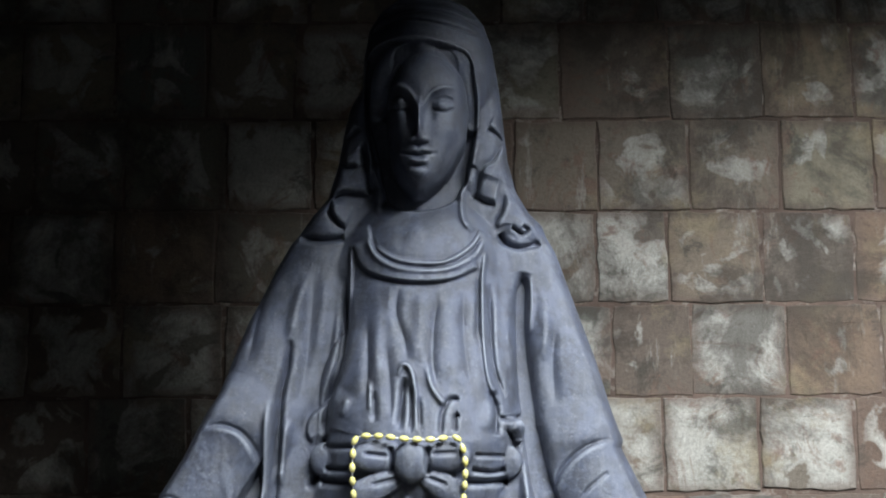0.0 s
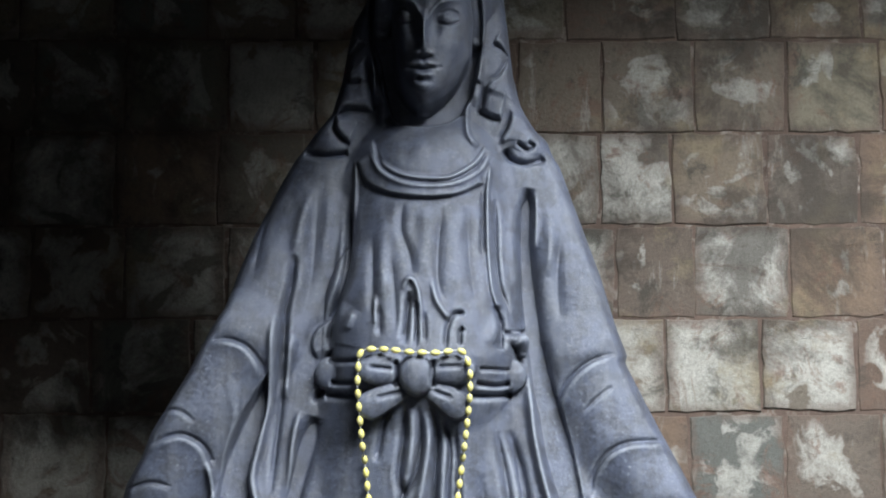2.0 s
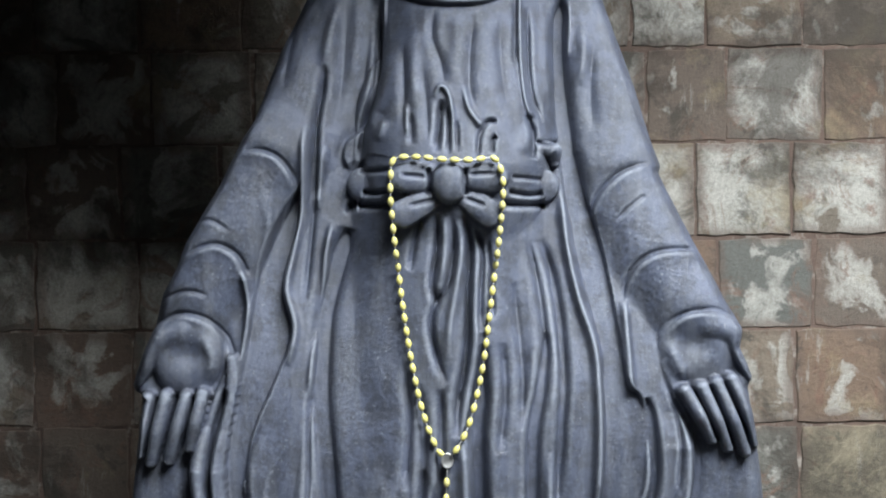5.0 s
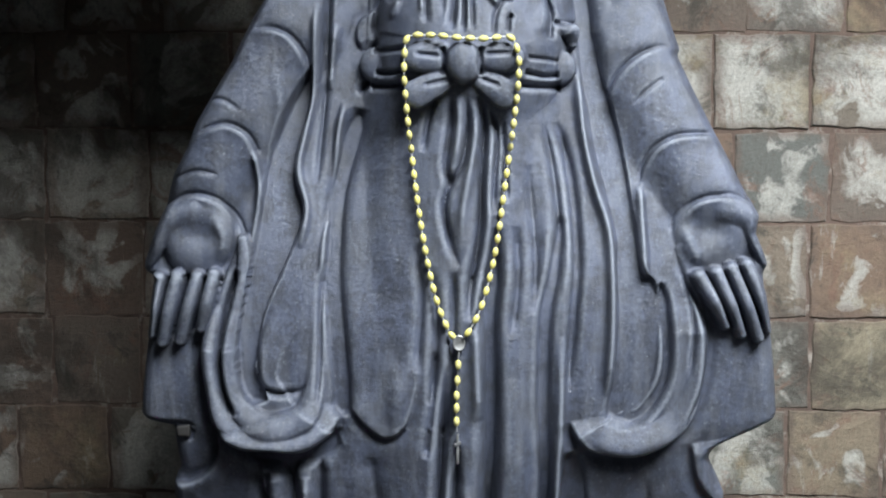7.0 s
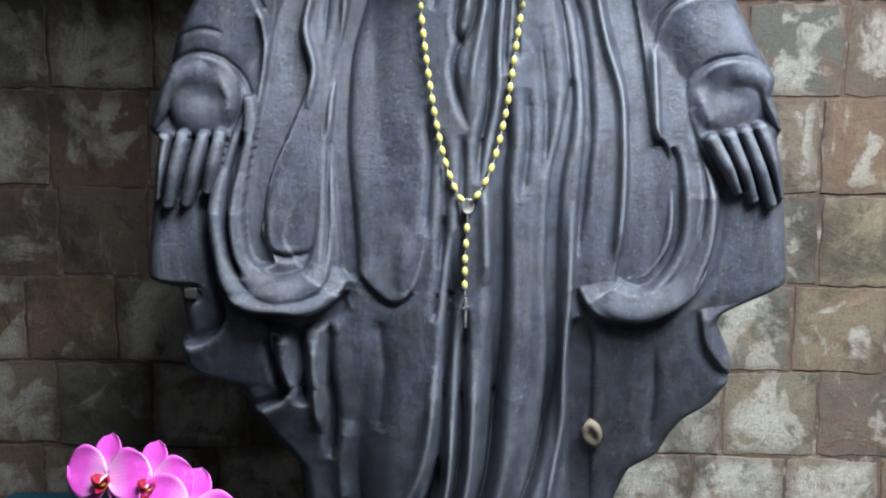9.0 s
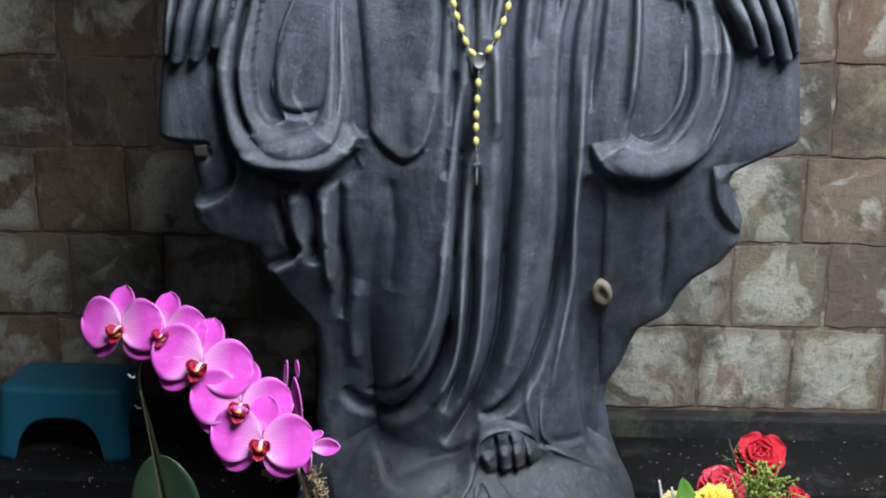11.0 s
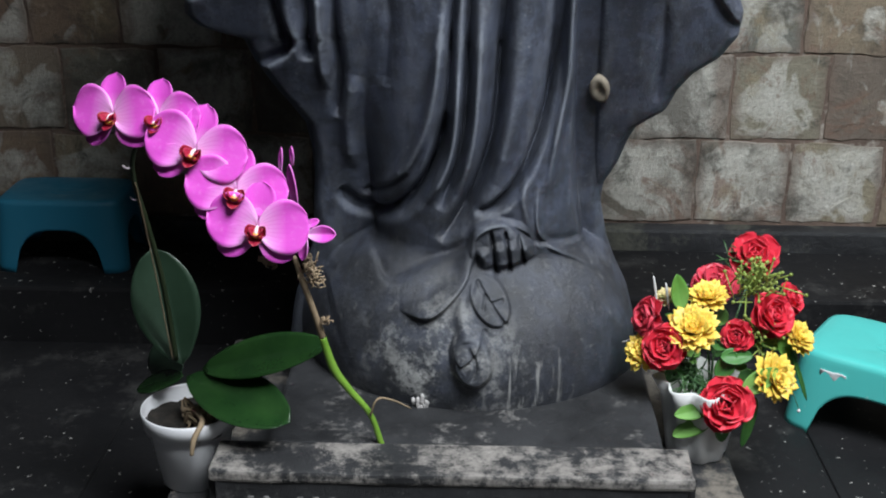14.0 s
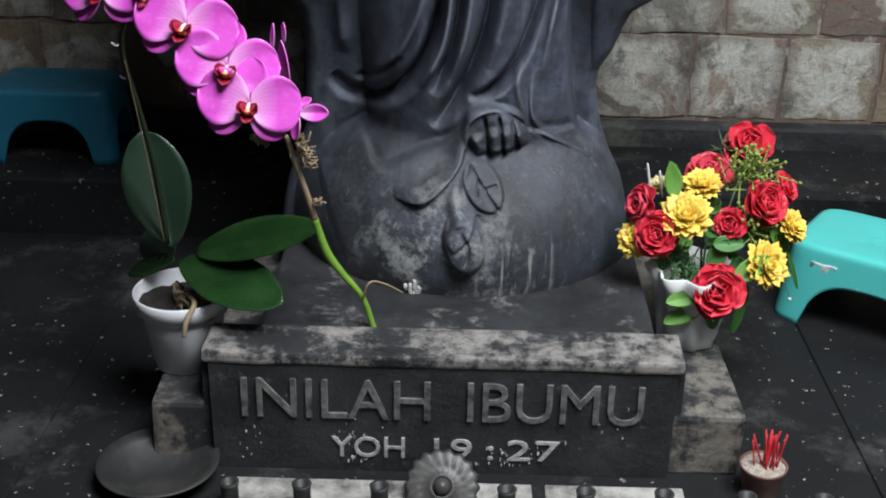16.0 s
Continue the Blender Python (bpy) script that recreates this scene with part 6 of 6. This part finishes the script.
def leaf_between(name, base, tip, width, normal, mat, parent, fold=0.25, bend=-0.06, peak=0.5, label="", ruffle=0.0, m0=None):
    base, tip = Vector(base), Vector(tip)
    y = (tip - base)
    length = y.length
    y.normalize()
    z = (Vector(normal) - y * y.dot(Vector(normal))).normalized()
    x = y.cross(z)
    m = Matrix(((x.x, y.x, z.x, base.x), (x.y, y.y, z.y, base.y), (x.z, y.z, z.z, base.z), (0, 0, 0, 1)))
    ob = blades_mesh(name, [(m, blade(length, ovate(width, peak), 0.05, bend, fold, ruffle, 16, 11))], mat, parent, label, 0.0014)
    if m0 is not None:
        ob.matrix_basis = m0
    return ob


def build_orchid():
    pot_at = Vector((-0.415, 1.55, PED))
    plant = empty("potted_orchid", Matrix.Translation(pot_at), "magenta moth orchid in a white plastic pot", "potted orchid")
    back = Matrix.Translation(-pot_at)
    white = mat_pale("white_plastic_pot", (0.84, 0.84, 0.86), (0.6, 0.59, 0.58), 0.4, -0.14)
    prof = [(0.042, 0.0), (0.046, 0.002), (0.060, 0.090), (0.0605, 0.092), (0.067, 0.093), (0.070, 0.118), (0.068, 0.120), (0.0675, 0.118), (0.0665, 0.095), (0.058, 0.084)]
    part("pot", lathe(prof, 56), white, plant, "white plastic pot with a raised rim")
    soil = mat_pale("dark_bark_soil", (0.012, 0.010, 0.008), (0.045, 0.035, 0.026), 0.95, 0, 70)
    bm = bmesh.new()
    bmesh.ops.create_circle(bm, cap_ends=True, segments=40, radius=0.066, matrix=Matrix.Translation((0, 0, 0.096)))
    bmesh.ops.subdivide_edges(bm, edges=bm.edges[:], cuts=3)
    part("soil", rough_up(bm, 0.006, 90), soil, plant, "dark bark potting mix")
    rnd = random.Random(3)
    bm = bmesh.new()
    for _ in range(40):
        a, r = rnd.uniform(0, 6.28), rnd.uniform(0, 0.03)
        c = Vector((0.008 + r * math.cos(a), -0.012 + 0.7 * r * math.sin(a), 0.098))
        add(bm, tube([c, c + Vector((rnd.uniform(-0.012, 0.012), rnd.uniform(-0.012, 0.012), 0.018)), c + Vector((rnd.uniform(-0.02, 0.02), rnd.uniform(-0.02, 0.02), rnd.uniform(0.0, 0.034)))], 0.0022, 7, 5))
    part("moss", bm, MAT_STRAW, plant, "dry straw-coloured moss and roots")
    part("root", tube([(0.012, -0.02, 0.12), (0.03, -0.055, 0.125), (0.022, -0.076, 0.108), (0.018, -0.080, 0.085)], [0.003, 0.004, 0.004, 0.003], 16, 8), MAT_STRAW, plant, "pale dry aerial root")
    crown = [(-0.425, 1.565, 0.114)][0]
    up = [(-0.465, 1.600, 0.278)][0]
    leaf_between("leaf", crown, up, 0.047, (0.25, -1, 0.1), MAT_LEAF_GREY, plant, 0.3, -0.05, 0.55, "dusty green upright leaf", m0=back)
    leaf_between("leaf", [(-0.396, 1.560, 0.111)][0], [(-0.212, 1.500, 0.189)][0], 0.033, (0.1, -0.75, 1), MAT_LEAF_DARK, plant, 0.25, -0.06, 0.5, m0=back)
    leaf_between("leaf", [(-0.418, 1.555, 0.101)][0], [(-0.262, 1.455, 0.102)][0], 0.043, (0.2, -0.7, 1), MAT_LEAF_DARK, plant, 0.25, -0.12, 0.55, m0=back)
    leaf_between("leaf", [(-0.435, 1.590, 0.088)][0], [(-0.499, 1.660, 0.101)][0], 0.03, (0.0, -1, 0.6), MAT_LEAF_GREY, plant, 0.2, -0.1, 0.5, m0=back)
    leaf_between("leaf", [(-0.426, 1.570, 0.094)][0], [(-0.514, 1.600, 0.062)][0], 0.018, (0.0, -0.6, 1), MAT_LEAF_DARK, plant, 0.2, -0.15, 0.5, m0=back)
    # spike: up from the crown, then arching over with the flowers
    spike = [[(-0.434, 1.565, 0.123)][0], [(-0.439, 1.550, 0.247)][0], [(-0.450, 1.535, 0.343)][0], [(-0.458, 1.520, 0.411)][0], [(-0.446, 1.500, 0.455)][0], [(-0.415, 1.475, 0.491)][0], [(-0.358, 1.455, 0.476)][0], [(-0.306, 1.440, 0.430)][0], [(-0.276, 1.430, 0.387)][0], [(-0.231, 1.430, 0.373)][0]]
    st = part("flower_stem", tube(spike, [0.0042, 0.004, 0.0036, 0.0033, 0.003, 0.0028, 0.0025, 0.0022, 0.002, 0.0018], 70, 8), MAT_STEM_DARK, plant, "dark green arching stem")
    st.matrix_basis = back
    stake = part("stake", tube([[(-0.434, 1.550, 0.130)][0], [(-0.447, 1.535, 0.295)][0], [(-0.456, 1.520, 0.403)][0]], 0.0009, 20, 6), MAT_STRAW, plant, "thin pale support stake")
    stake.matrix_basis = back
    for at in ([(-0.466, 1.525, 0.421)][0], [(-0.461, 1.530, 0.376)][0]):
        tie = part("tie", tube([Vector(at) + Vector((-0.006, 0, 0.003)), Vector(at) + Vector((0.0, -0.004, 0)), Vector(at) + Vector((0.006, 0, 0.001))], 0.0014, 6, 6), MAT_COLUMN, plant, "white plant tie")
        tie.matrix_basis = back
    for at, yaw, pitch, roll, size in (
        ([(-0.460, 1.470, 0.506)][0], -20, 17, 4, 0.055),
        ([(-0.400, 1.455, 0.506)][0], -16, 17, 0, 0.052),
        ([(-0.352, 1.430, 0.474)][0], -5, 17, -14, 0.060),
        ([(-0.302, 1.415, 0.428)][0], 4, 15, -10, 0.058),
        ([(-0.275, 1.400, 0.387)][0], 2, 13, -8, 0.058),
    ):
        orchid_flower(plant, facing(at, yaw, pitch, roll), size)
    # flowers seen edge-on behind the others
    for base, tip, w in (([(-0.232, 1.440, 0.387)][0], [(-0.243, 1.440, 0.455)][0], 0.011), ([(-0.253, 1.450, 0.436)][0], [(-0.252, 1.450, 0.474)][0], 0.005), ([(-0.237, 1.450, 0.451)][0], [(-0.239, 1.450, 0.475)][0], 0.005), ([(-0.222, 1.440, 0.364)][0], [(-0.231, 1.440, 0.329)][0], 0.012), ([(-0.222, 1.440, 0.364)][0], [(-0.184, 1.430, 0.369)][0], 0.011), ([(-0.227, 1.450, 0.370)][0], [(-0.207, 1.450, 0.380)][0], 0.006)):
        leaf_between("petal", base, tip, w, (-0.8, -0.6, 0.2), MAT_ORCHID, plant, 0.5, -0.05, 0.55, m0=back)


def build_cut_stem():
    """A second, broken spike that stands between plaque and globe."""
    pts = [[(-0.138, 1.515, 0.023)][0], [(-0.152, 1.510, 0.071)][0], [(-0.180, 1.500, 0.115)][0], [(-0.199, 1.490, 0.152)][0], [(-0.211, 1.480, 0.203)][0]]
    foot = Vector(pts[0])
    foot.z = PLINTH
    st = empty("orchid_stem", Matrix.Translation(foot), "bright green orchid stem with a dried straw-coloured end", "stem")
    back = Matrix.Translation(-foot)
    a = part("green_stem", tube([foot, *pts], [0.0045, 0.0045, 0.0042, 0.0052, 0.0062, 0.0048], 44, 10), MAT_STEM_GREEN, st, "bright green lower stem")
    a.matrix_basis = back
    dry = [pts[-1], [(-0.221, 1.470, 0.248)][0], [(-0.233, 1.460, 0.296)][0], [(-0.240, 1.450, 0.330)][0]]
    b = part("dry_stem", tube(dry, [0.0048, 0.0042, 0.0042, 0.003], 26, 8), MAT_STRAW, st, "dried straw-coloured upper stem")
    b.matrix_basis = back
    rnd = random.Random(8)
    for c, count, reach in (([(-0.220, 1.460, 0.301)][0], 34, 0.02), ([(-0.267, 1.420, 0.337)][0], 24, 0.014), ([(-0.204, 1.470, 0.233)][0], 14, 0.009), ([(-0.222, 1.450, 0.322)][0], 20, 0.014)):
        bm = bmesh.new()
        c = Vector(c)
        for _ in range(count):
            d = Vector((rnd.gauss(0, 1), rnd.gauss(0, 0.6), rnd.gauss(-0.3, 1))).normalized() * reach * rnd.uniform(0.5, 1)
            e = Vector((rnd.gauss(0, 1), rnd.gauss(0, 1), rnd.gauss(0, 1))) * reach * 0.25
            add(bm, tube([c + e, c + e + 0.6 * d + 0.4 * e, c + d], 0.0011, 5, 4))
        r = part("dry_root_tuft", bm, MAT_STRAW, st, "curled dry rootlets")
        r.matrix_basis = back
    s2 = part("dry_runner", tube([[(-0.151, 1.505, 0.071)][0], [(-0.141, 1.500, 0.100)][0], [(-0.121, 1.520, 0.088)][0], [(-0.097, 1.550, 0.059)][0]], [0.0014, 0.0016, 0.0014, 0.001], 16, 6), MAT_STRAW, st)
    s2.matrix_basis = back
    w = [(-0.089, 1.600, 0.029)][0]
    bm = bmesh.new()
    rnd = random.Random(12)
    for k in range(14):
        x, z0 = rnd.gauss(0, 0.006), rnd.uniform(-0.01, 0.012)
        add(bm, tube([(x, 0.0, z0 + 0.004), (x, -0.003, z0), (x + 0.001, 0.0, z0 - rnd.uniform(0.006, 0.03))], [0.002, 0.0034, 0.0012], 7, 6, 0.5))
    lump = part("wax_lump", bm, MAT_WAX)
    lump.matrix_basis = Matrix.Translation((w[0], statue_y(w[0], w[2]) - 0.002, w[2]))
    tagged(lump, "grey drip of old wax on the globe", "wax")


build_orchid()
build_cut_stem()

# ---------------------------------------------------------------- vase of cloth flowers
MAT_RED = mat_petal("red_cloth_petal", (0.70, 0.035, 0.065), (0.55, 0.016, 0.035), (0.55, 0.016, 0.035))
MAT_PINKRED = mat_petal("faded_red_cloth_petal", (0.66, 0.06, 0.10), (0.55, 0.03, 0.06), (0.5, 0.03, 0.05))
MAT_YELLOW = mat_petal("yellow_cloth_petal", (0.90, 0.66, 0.12), (0.85, 0.5, 0.04), (0.85, 0.55, 0.06))
MAT_CREAM = mat_petal("cream_cloth_petal", (0.7, 0.6, 0.3), (0.6, 0.5, 0.15), (0.6, 0.5, 0.2))
MAT_CLOTH_LEAF = mat_leaf("green_cloth_leaf", (0.03, 0.12, 0.025), (0.08, 0.24, 0.05), 0.5)
MAT_CLOTH_LIGHT = mat_leaf("light_green_cloth_leaf", (0.10, 0.26, 0.04), (0.2, 0.4, 0.1), 0.5)
MAT_FERN = mat_leaf("yellow_green_plastic_fern", (0.16, 0.24, 0.04), (0.34, 0.40, 0.10), 0.5)
MAT_FERN_DARK = mat_leaf("dark_green_plastic_fern", (0.03, 0.09, 0.03), (0.09, 0.18, 0.07), 0.5)


def rose(parent, back, at, towards, size, mat, seed, name="rose"):
    rnd = random.Random(seed)
    q = Vector(towards).to_track_quat("Z", "Y").to_matrix().to_4x4()
    items = []
    for layer, (count, lean, r0, k) in enumerate(((3, 84, 0.05, 0.62), (4, 74, 0.14, 0.78), (5, 60, 0.24, 0.95), (6, 42, 0.32, 1.05), (6, 18, 0.36, 1.0))):
        for i in range(count):
            a = 360 / count * i + layer * 37 + rnd.uniform(-12, 12)
            l = size * k * rnd.uniform(0.9, 1.1)
            b = blade(l, ovate(l * 0.62, 0.64, 0.0, 0.42), 0.5, 0.10 - 0.2 * layer / 4, 0, size * 0.05, 12, 9, rnd.uniform(0, 6))
            items.append((q @ pose(0, 0, 0, 0, 0, a) @ Matrix.Translation((0, size * r0 * 0.55, -0.30 * size + 0.02 * size * (4 - layer))) @ pose(0, 0, 0, lean + rnd.uniform(-6, 6)), b))
    ob = blades_mesh(name, [(Matrix.Translation(at) @ m, b) for m, b in items], mat, parent, "", 0.0007)
    ob.matrix_basis = back
    return ob


def daisy(parent, back, at, towards, size, mat, seed):
    rnd = random.Random(seed)
    q = Vector(towards).to_track_quat("Z", "Y").to_matrix().to_4x4()
    items = []
    for layer, (count, lean, k) in enumerate(((8, 78, 0.5), (12, 60, 0.66), (16, 42, 0.84), (18, 22, 0.98), (16, 4, 1.0))):
        for i in range(count):
            a = 360 / count * i + layer * 23 + rnd.uniform(-7, 7)
            l = size * k * rnd.uniform(0.9, 1.08)
            items.append((q @ pose(0, 0, 0, 0, 0, a) @ pose(0, 0, 0, lean + rnd.uniform(-7, 7)), blade(l, ovate(size * 0.17, 0.74), 0.5, 0.14, 0, 0, 5, 3)))
    ob = blades_mesh("chrysanthemum", [(Matrix.Translation(at) @ m, b) for m, b in items], mat, parent, "", 0.0006)
    ob.matrix_basis = back


def fern(parent, back, at, towards, length, count, mat, seed, berries=False):
    rnd = random.Random(seed)
    bm = bmesh.new()
    at, d0 = Vector(at), Vector(towards).normalized()
    for _ in range(count):
        d = (d0 + 0.75 * Vector((rnd.gauss(0, 1), rnd.gauss(0, 1), rnd.gauss(0, 1)))).normalized() * length * rnd.uniform(0.5, 1)
        o = at + 0.25 * length * Vector((rnd.gauss(0, 1), rnd.gauss(0, 1), rnd.gauss(0, 1)))
        add(bm, tube([o, o + 0.6 * d, o + d], [0.0008, 0.0016, 0.0006], 4, 4))
        if berries:
            add(bm, lathe([(0.0008, -0.003), (0.0028, -0.001), (0.0026, 0.0015), (0.0008, 0.003)], 6))
            for v in bm.verts[-24:]:
                v.co += o + d
    ob = part("fern_sprig", bm, mat, parent)
    ob.matrix_basis = back


def build_vase():
    at = Vector((0.335, 1.655, PED))
    vase = empty("flower_vase", Matrix.Translation(at), "white scalloped vase of red and yellow cloth flowers", "flower vase")
    back = Matrix.Translation(-at)
    white = mat_pale("white_glazed_vase", (0.72, 0.72, 0.71), (0.5, 0.49, 0.47), 0.35, -0.12)
    wob = lambda a, k: 1 + (0.05 + 0.015 * k) * math.cos(8 * a)
    prof = [(0.040, 0.0), (0.043, 0.003), (0.049, 0.05), (0.056, 0.10), (0.068, 0.126), (0.065, 0.127), (0.053, 0.10), (0.046, 0.05), (0.02, 0.03)]
    part("vase_body", lathe(prof, 96, wob), white, vase, "white scalloped vase")
    C = Vector((0.36, 1.68, 0.05))
    def out(p):
        return (Vector(p) - C).normalized() + Vector((0, -0.45, 0.25))
    for k, (p, size, mat, tw) in enumerate((
        ([(0.434, 1.820, 0.196)][0], 0.036, MAT_RED, (-0.1, -0.6, 0.8)),
        ([(0.360, 1.740, 0.181)][0], 0.032, MAT_PINKRED, (-0.1, -0.35, 1)),
        ([(0.251, 1.670, 0.155)][0], 0.027, MAT_PINKRED, (-1, -0.5, 0.4)),
        ([(0.271, 1.635, 0.122)][0], 0.030, MAT_RED, (-0.35, -1, 0.55)),
        ([(0.430, 1.670, 0.161)][0], 0.033, MAT_RED, (0.4, -0.8, 0.6)),
        ([(0.379, 1.650, 0.134)][0], 0.022, MAT_RED, (-0.5, -1, 0.5)),
        ([(0.360, 1.600, 0.049)][0], 0.036, MAT_RED, (0.0, -1, 0.5)),
        ([(0.470, 1.720, 0.167)][0], 0.022, MAT_RED, (0.7, -0.5, 0.5)),
    )):
        rose(vase, back, p, tw, size, mat, 20 + k)
    for k, (p, size, mat) in enumerate((
        ([(0.313, 1.645, 0.143)][0], 0.043, MAT_YELLOW), ([(0.342, 1.700, 0.172)][0], 0.032, MAT_YELLOW),
        ([(0.430, 1.630, 0.078)][0], 0.041, MAT_YELLOW), ([(0.471, 1.670, 0.124)][0], 0.030, MAT_YELLOW),
        ([(0.249, 1.660, 0.101)][0], 0.033, MAT_YELLOW), ([(0.283, 1.720, 0.164)][0], 0.018, MAT_CREAM),
    )):
        daisy(vase, back, p, out(p) + Vector((0, -0.4, 0.3)), size, mat, 40 + k)
    for (a, b), w, mat in (
        ([(0.302, 1.690, 0.158), (0.293, 1.690, 0.214)], 0.014, MAT_CLOTH_LIGHT),
        ([(0.353, 1.630, 0.111), (0.401, 1.630, 0.114)], 0.013, MAT_CLOTH_LEAF),
        ([(0.351, 1.630, 0.076), (0.375, 1.630, 0.118)], 0.014, MAT_CLOTH_LEAF),
        ([(0.386, 1.610, 0.064), (0.433, 1.610, 0.102)], 0.015, MAT_CLOTH_LIGHT),
        ([(0.341, 1.600, 0.044), (0.287, 1.600, 0.029)], 0.013, MAT_CLOTH_LIGHT),
        ([(0.344, 1.605, 0.023), (0.287, 1.605, -0.009)], 0.014, MAT_CLOTH_LIGHT),
        ([(0.360, 1.610, 0.016), (0.365, 1.610, -0.022)], 0.012, MAT_CLOTH_LEAF),
        ([(0.442, 1.660, 0.129), (0.478, 1.660, 0.082)], 0.013, MAT_CLOTH_LIGHT),
        ([(0.411, 1.630, 0.045), (0.401, 1.630, -0.045)], 0.009, MAT_CLOTH_LEAF),
        ([(0.290, 1.650, 0.093), (0.331, 1.650, 0.061)], 0.014, MAT_CLOTH_LEAF),
        ([(0.462, 1.660, 0.111), (0.502, 1.660, 0.023)], 0.004, MAT_CLOTH_LEAF),
        ([(0.400, 1.650, 0.082), (0.393, 1.650, 0.034)], 0.013, MAT_CLOTH_LEAF),
        ([(0.413, 1.660, 0.128), (0.455, 1.660, 0.116)], 0.012, MAT_CLOTH_LIGHT),
        ([(0.297, 1.660, 0.084), (0.287, 1.660, 0.050)], 0.012, MAT_CLOTH_LEAF),
    ):
        a, b = Vector(a), Vector(b)
        leaf_between("leaf", a, b, w, (0.2, -1, 0.8), mat, vase, 0.3, -0.1, 0.45, m0=back, ruffle=0.001)
    fern(vase, back, [(0.405, 1.690, 0.195)][0], (0.1, -0.3, 0.8), 0.05, 70, MAT_FERN, 1, True)
    fern(vase, back, [(0.412, 1.670, 0.124)][0], (0.0, -0.5, 0.6), 0.035, 50, MAT_FERN, 2, True)
    fern(vase, back, [(0.320, 1.640, 0.070)][0], (0.0, -0.5, -0.2), 0.035, 60, MAT_FERN_DARK, 3)
    fern(vase, back, [(0.413, 1.820, 0.179)][0], (-0.3, -0.2, 0.2), 0.04, 40, MAT_FERN_DARK, 4)
    fern(vase, back, [(0.310, 1.660, 0.075)][0], (-0.2, -0.5, 0.2), 0.035, 50, MAT_FERN_DARK, 5)
    rnd = random.Random(31)
    for k in range(22):
        a, h = rnd.uniform(0, 6.28), rnd.uniform(0.10, 0.19)
        p = Vector((0.355 + 0.03 * math.cos(a), 1.69 + 0.03 * math.sin(a), PED + h))
        d = Vector((math.cos(a), math.sin(a) * 0.8, rnd.uniform(-0.1, 0.5))).normalized() * rnd.uniform(0.03, 0.055)
        leaf_between("leaf", p, p + d, rnd.uniform(0.009, 0.014), (0.1, -0.7, 1), MAT_CLOTH_LEAF if k % 3 else MAT_CLOTH_LIGHT, vase, 0.3, -0.15, 0.45, m0=back, ruffle=0.001)
    # stems under the blooms, and dried white twigs
    for tip in ([(0.436, 1.820, 0.186)][0], [(0.361, 1.740, 0.174)][0], [(0.431, 1.670, 0.154)][0], [(0.330, 1.660, 0.126)][0]):
        t = part("stem", tube([(0.355, 1.69, PED + 0.06), (Vector(tip) + C) / 2, tip], 0.0018, 12, 6), MAT_FERN_DARK, vase)
        t.matrix_basis = back
    for p, q in zip([(0.267, 1.700, 0.158), (0.285, 1.700, 0.154), (0.277, 1.700, 0.121)], [(0.258, 1.700, 0.208), (0.277, 1.700, 0.197), (0.218, 1.700, 0.098)]):
        p, q = Vector(p), Vector(q)
        m = p * 0.55 + q * 0.45
        t = part("twig", tube([p, m, q], [0.0008, 0.0018, 0.0022, 0.0012], 10, 6), white, vase, "dried white twig")
        t.matrix_basis = back
    t = part("thread", tube([[(0.455, 1.660, 0.078)][0], [(0.469, 1.655, 0.048)][0], [(0.483, 1.650, 0.015)][0]], 0.0006, 10, 5), MAT_FERN_DARK, vase)
    t.matrix_basis = back
    bud = part("bud", lathe([(0.001, -0.003), (0.003, 0.0), (0.001, 0.003)], 8), white, vase, "tiny white bud")
    bud.matrix_basis = back @ Matrix.Translation([(0.483, 1.650, 0.013)][0])


build_vase()


# ---------------------------------------------------------------- incense and bowl
def build_incense():
    at = Vector((0.405, 1.395, FLOOR))
    cup = empty("incense_cup", Matrix.Translation(at), "sand-filled cup with red incense sticks on the floor", "incense cup")
    glass = mat_pale("brown_glazed_cup", (0.12, 0.06, 0.045), (0.3, 0.2, 0.16), 0.3)
    part("cup_body", lathe([(0.020, 0.0), (0.024, 0.01), (0.031, 0.05), (0.033, 0.055), (0.030, 0.054), (0.026, 0.03)], 32), glass, cup, "brown glazed cup")
    sand = mat_pale("pale_ash_sand", (0.42, 0.37, 0.32), (0.14, 0.09, 0.07), 0.95, 0.05, 160)
    bm = bmesh.new()
    bmesh.ops.create_circle(bm, cap_ends=True, segments=32, radius=0.030, matrix=Matrix.Translation((0, 0, 0.052)))
    bmesh.ops.subdivide_edges(bm, edges=bm.edges[:], cuts=3)
    part("sand", rough_up(bm, 0.003, 160), sand, cup, "pale ash and sand")
    red = mat_pale("red_incense_stick", (0.55, 0.02, 0.03), (0.4, 0.02, 0.03), 0.6)
    rnd = random.Random(2)
    for _ in range(16):
        x, y = rnd.gauss(0.002, 0.006), rnd.gauss(0, 0.006)
        lean = Vector((rnd.gauss(0.006, 0.007), rnd.gauss(0, 0.006), rnd.uniform(0.04, 0.065)))
        p = Vector((x, y, 0.045))
        part("incense_stick", tube([p, p + lean / 2, p + lean], 0.0013, 4, 6), red, cup)


build_incense()
bowl = part("bowl", lathe([(0.04, 0.0), (0.045, 0.003), (0.072, 0.028), (0.085, 0.034), (0.083, 0.036), (0.068, 0.028), (0.04, 0.008)], 48), MAT_IRON)
bowl.location = (*[(-0.428, 1.393, -0.130)][0][:2], FLOOR)
tagged(bowl, "dark shallow bowl on the floor in the shade", "bowl")
build_bricks(wall_north)
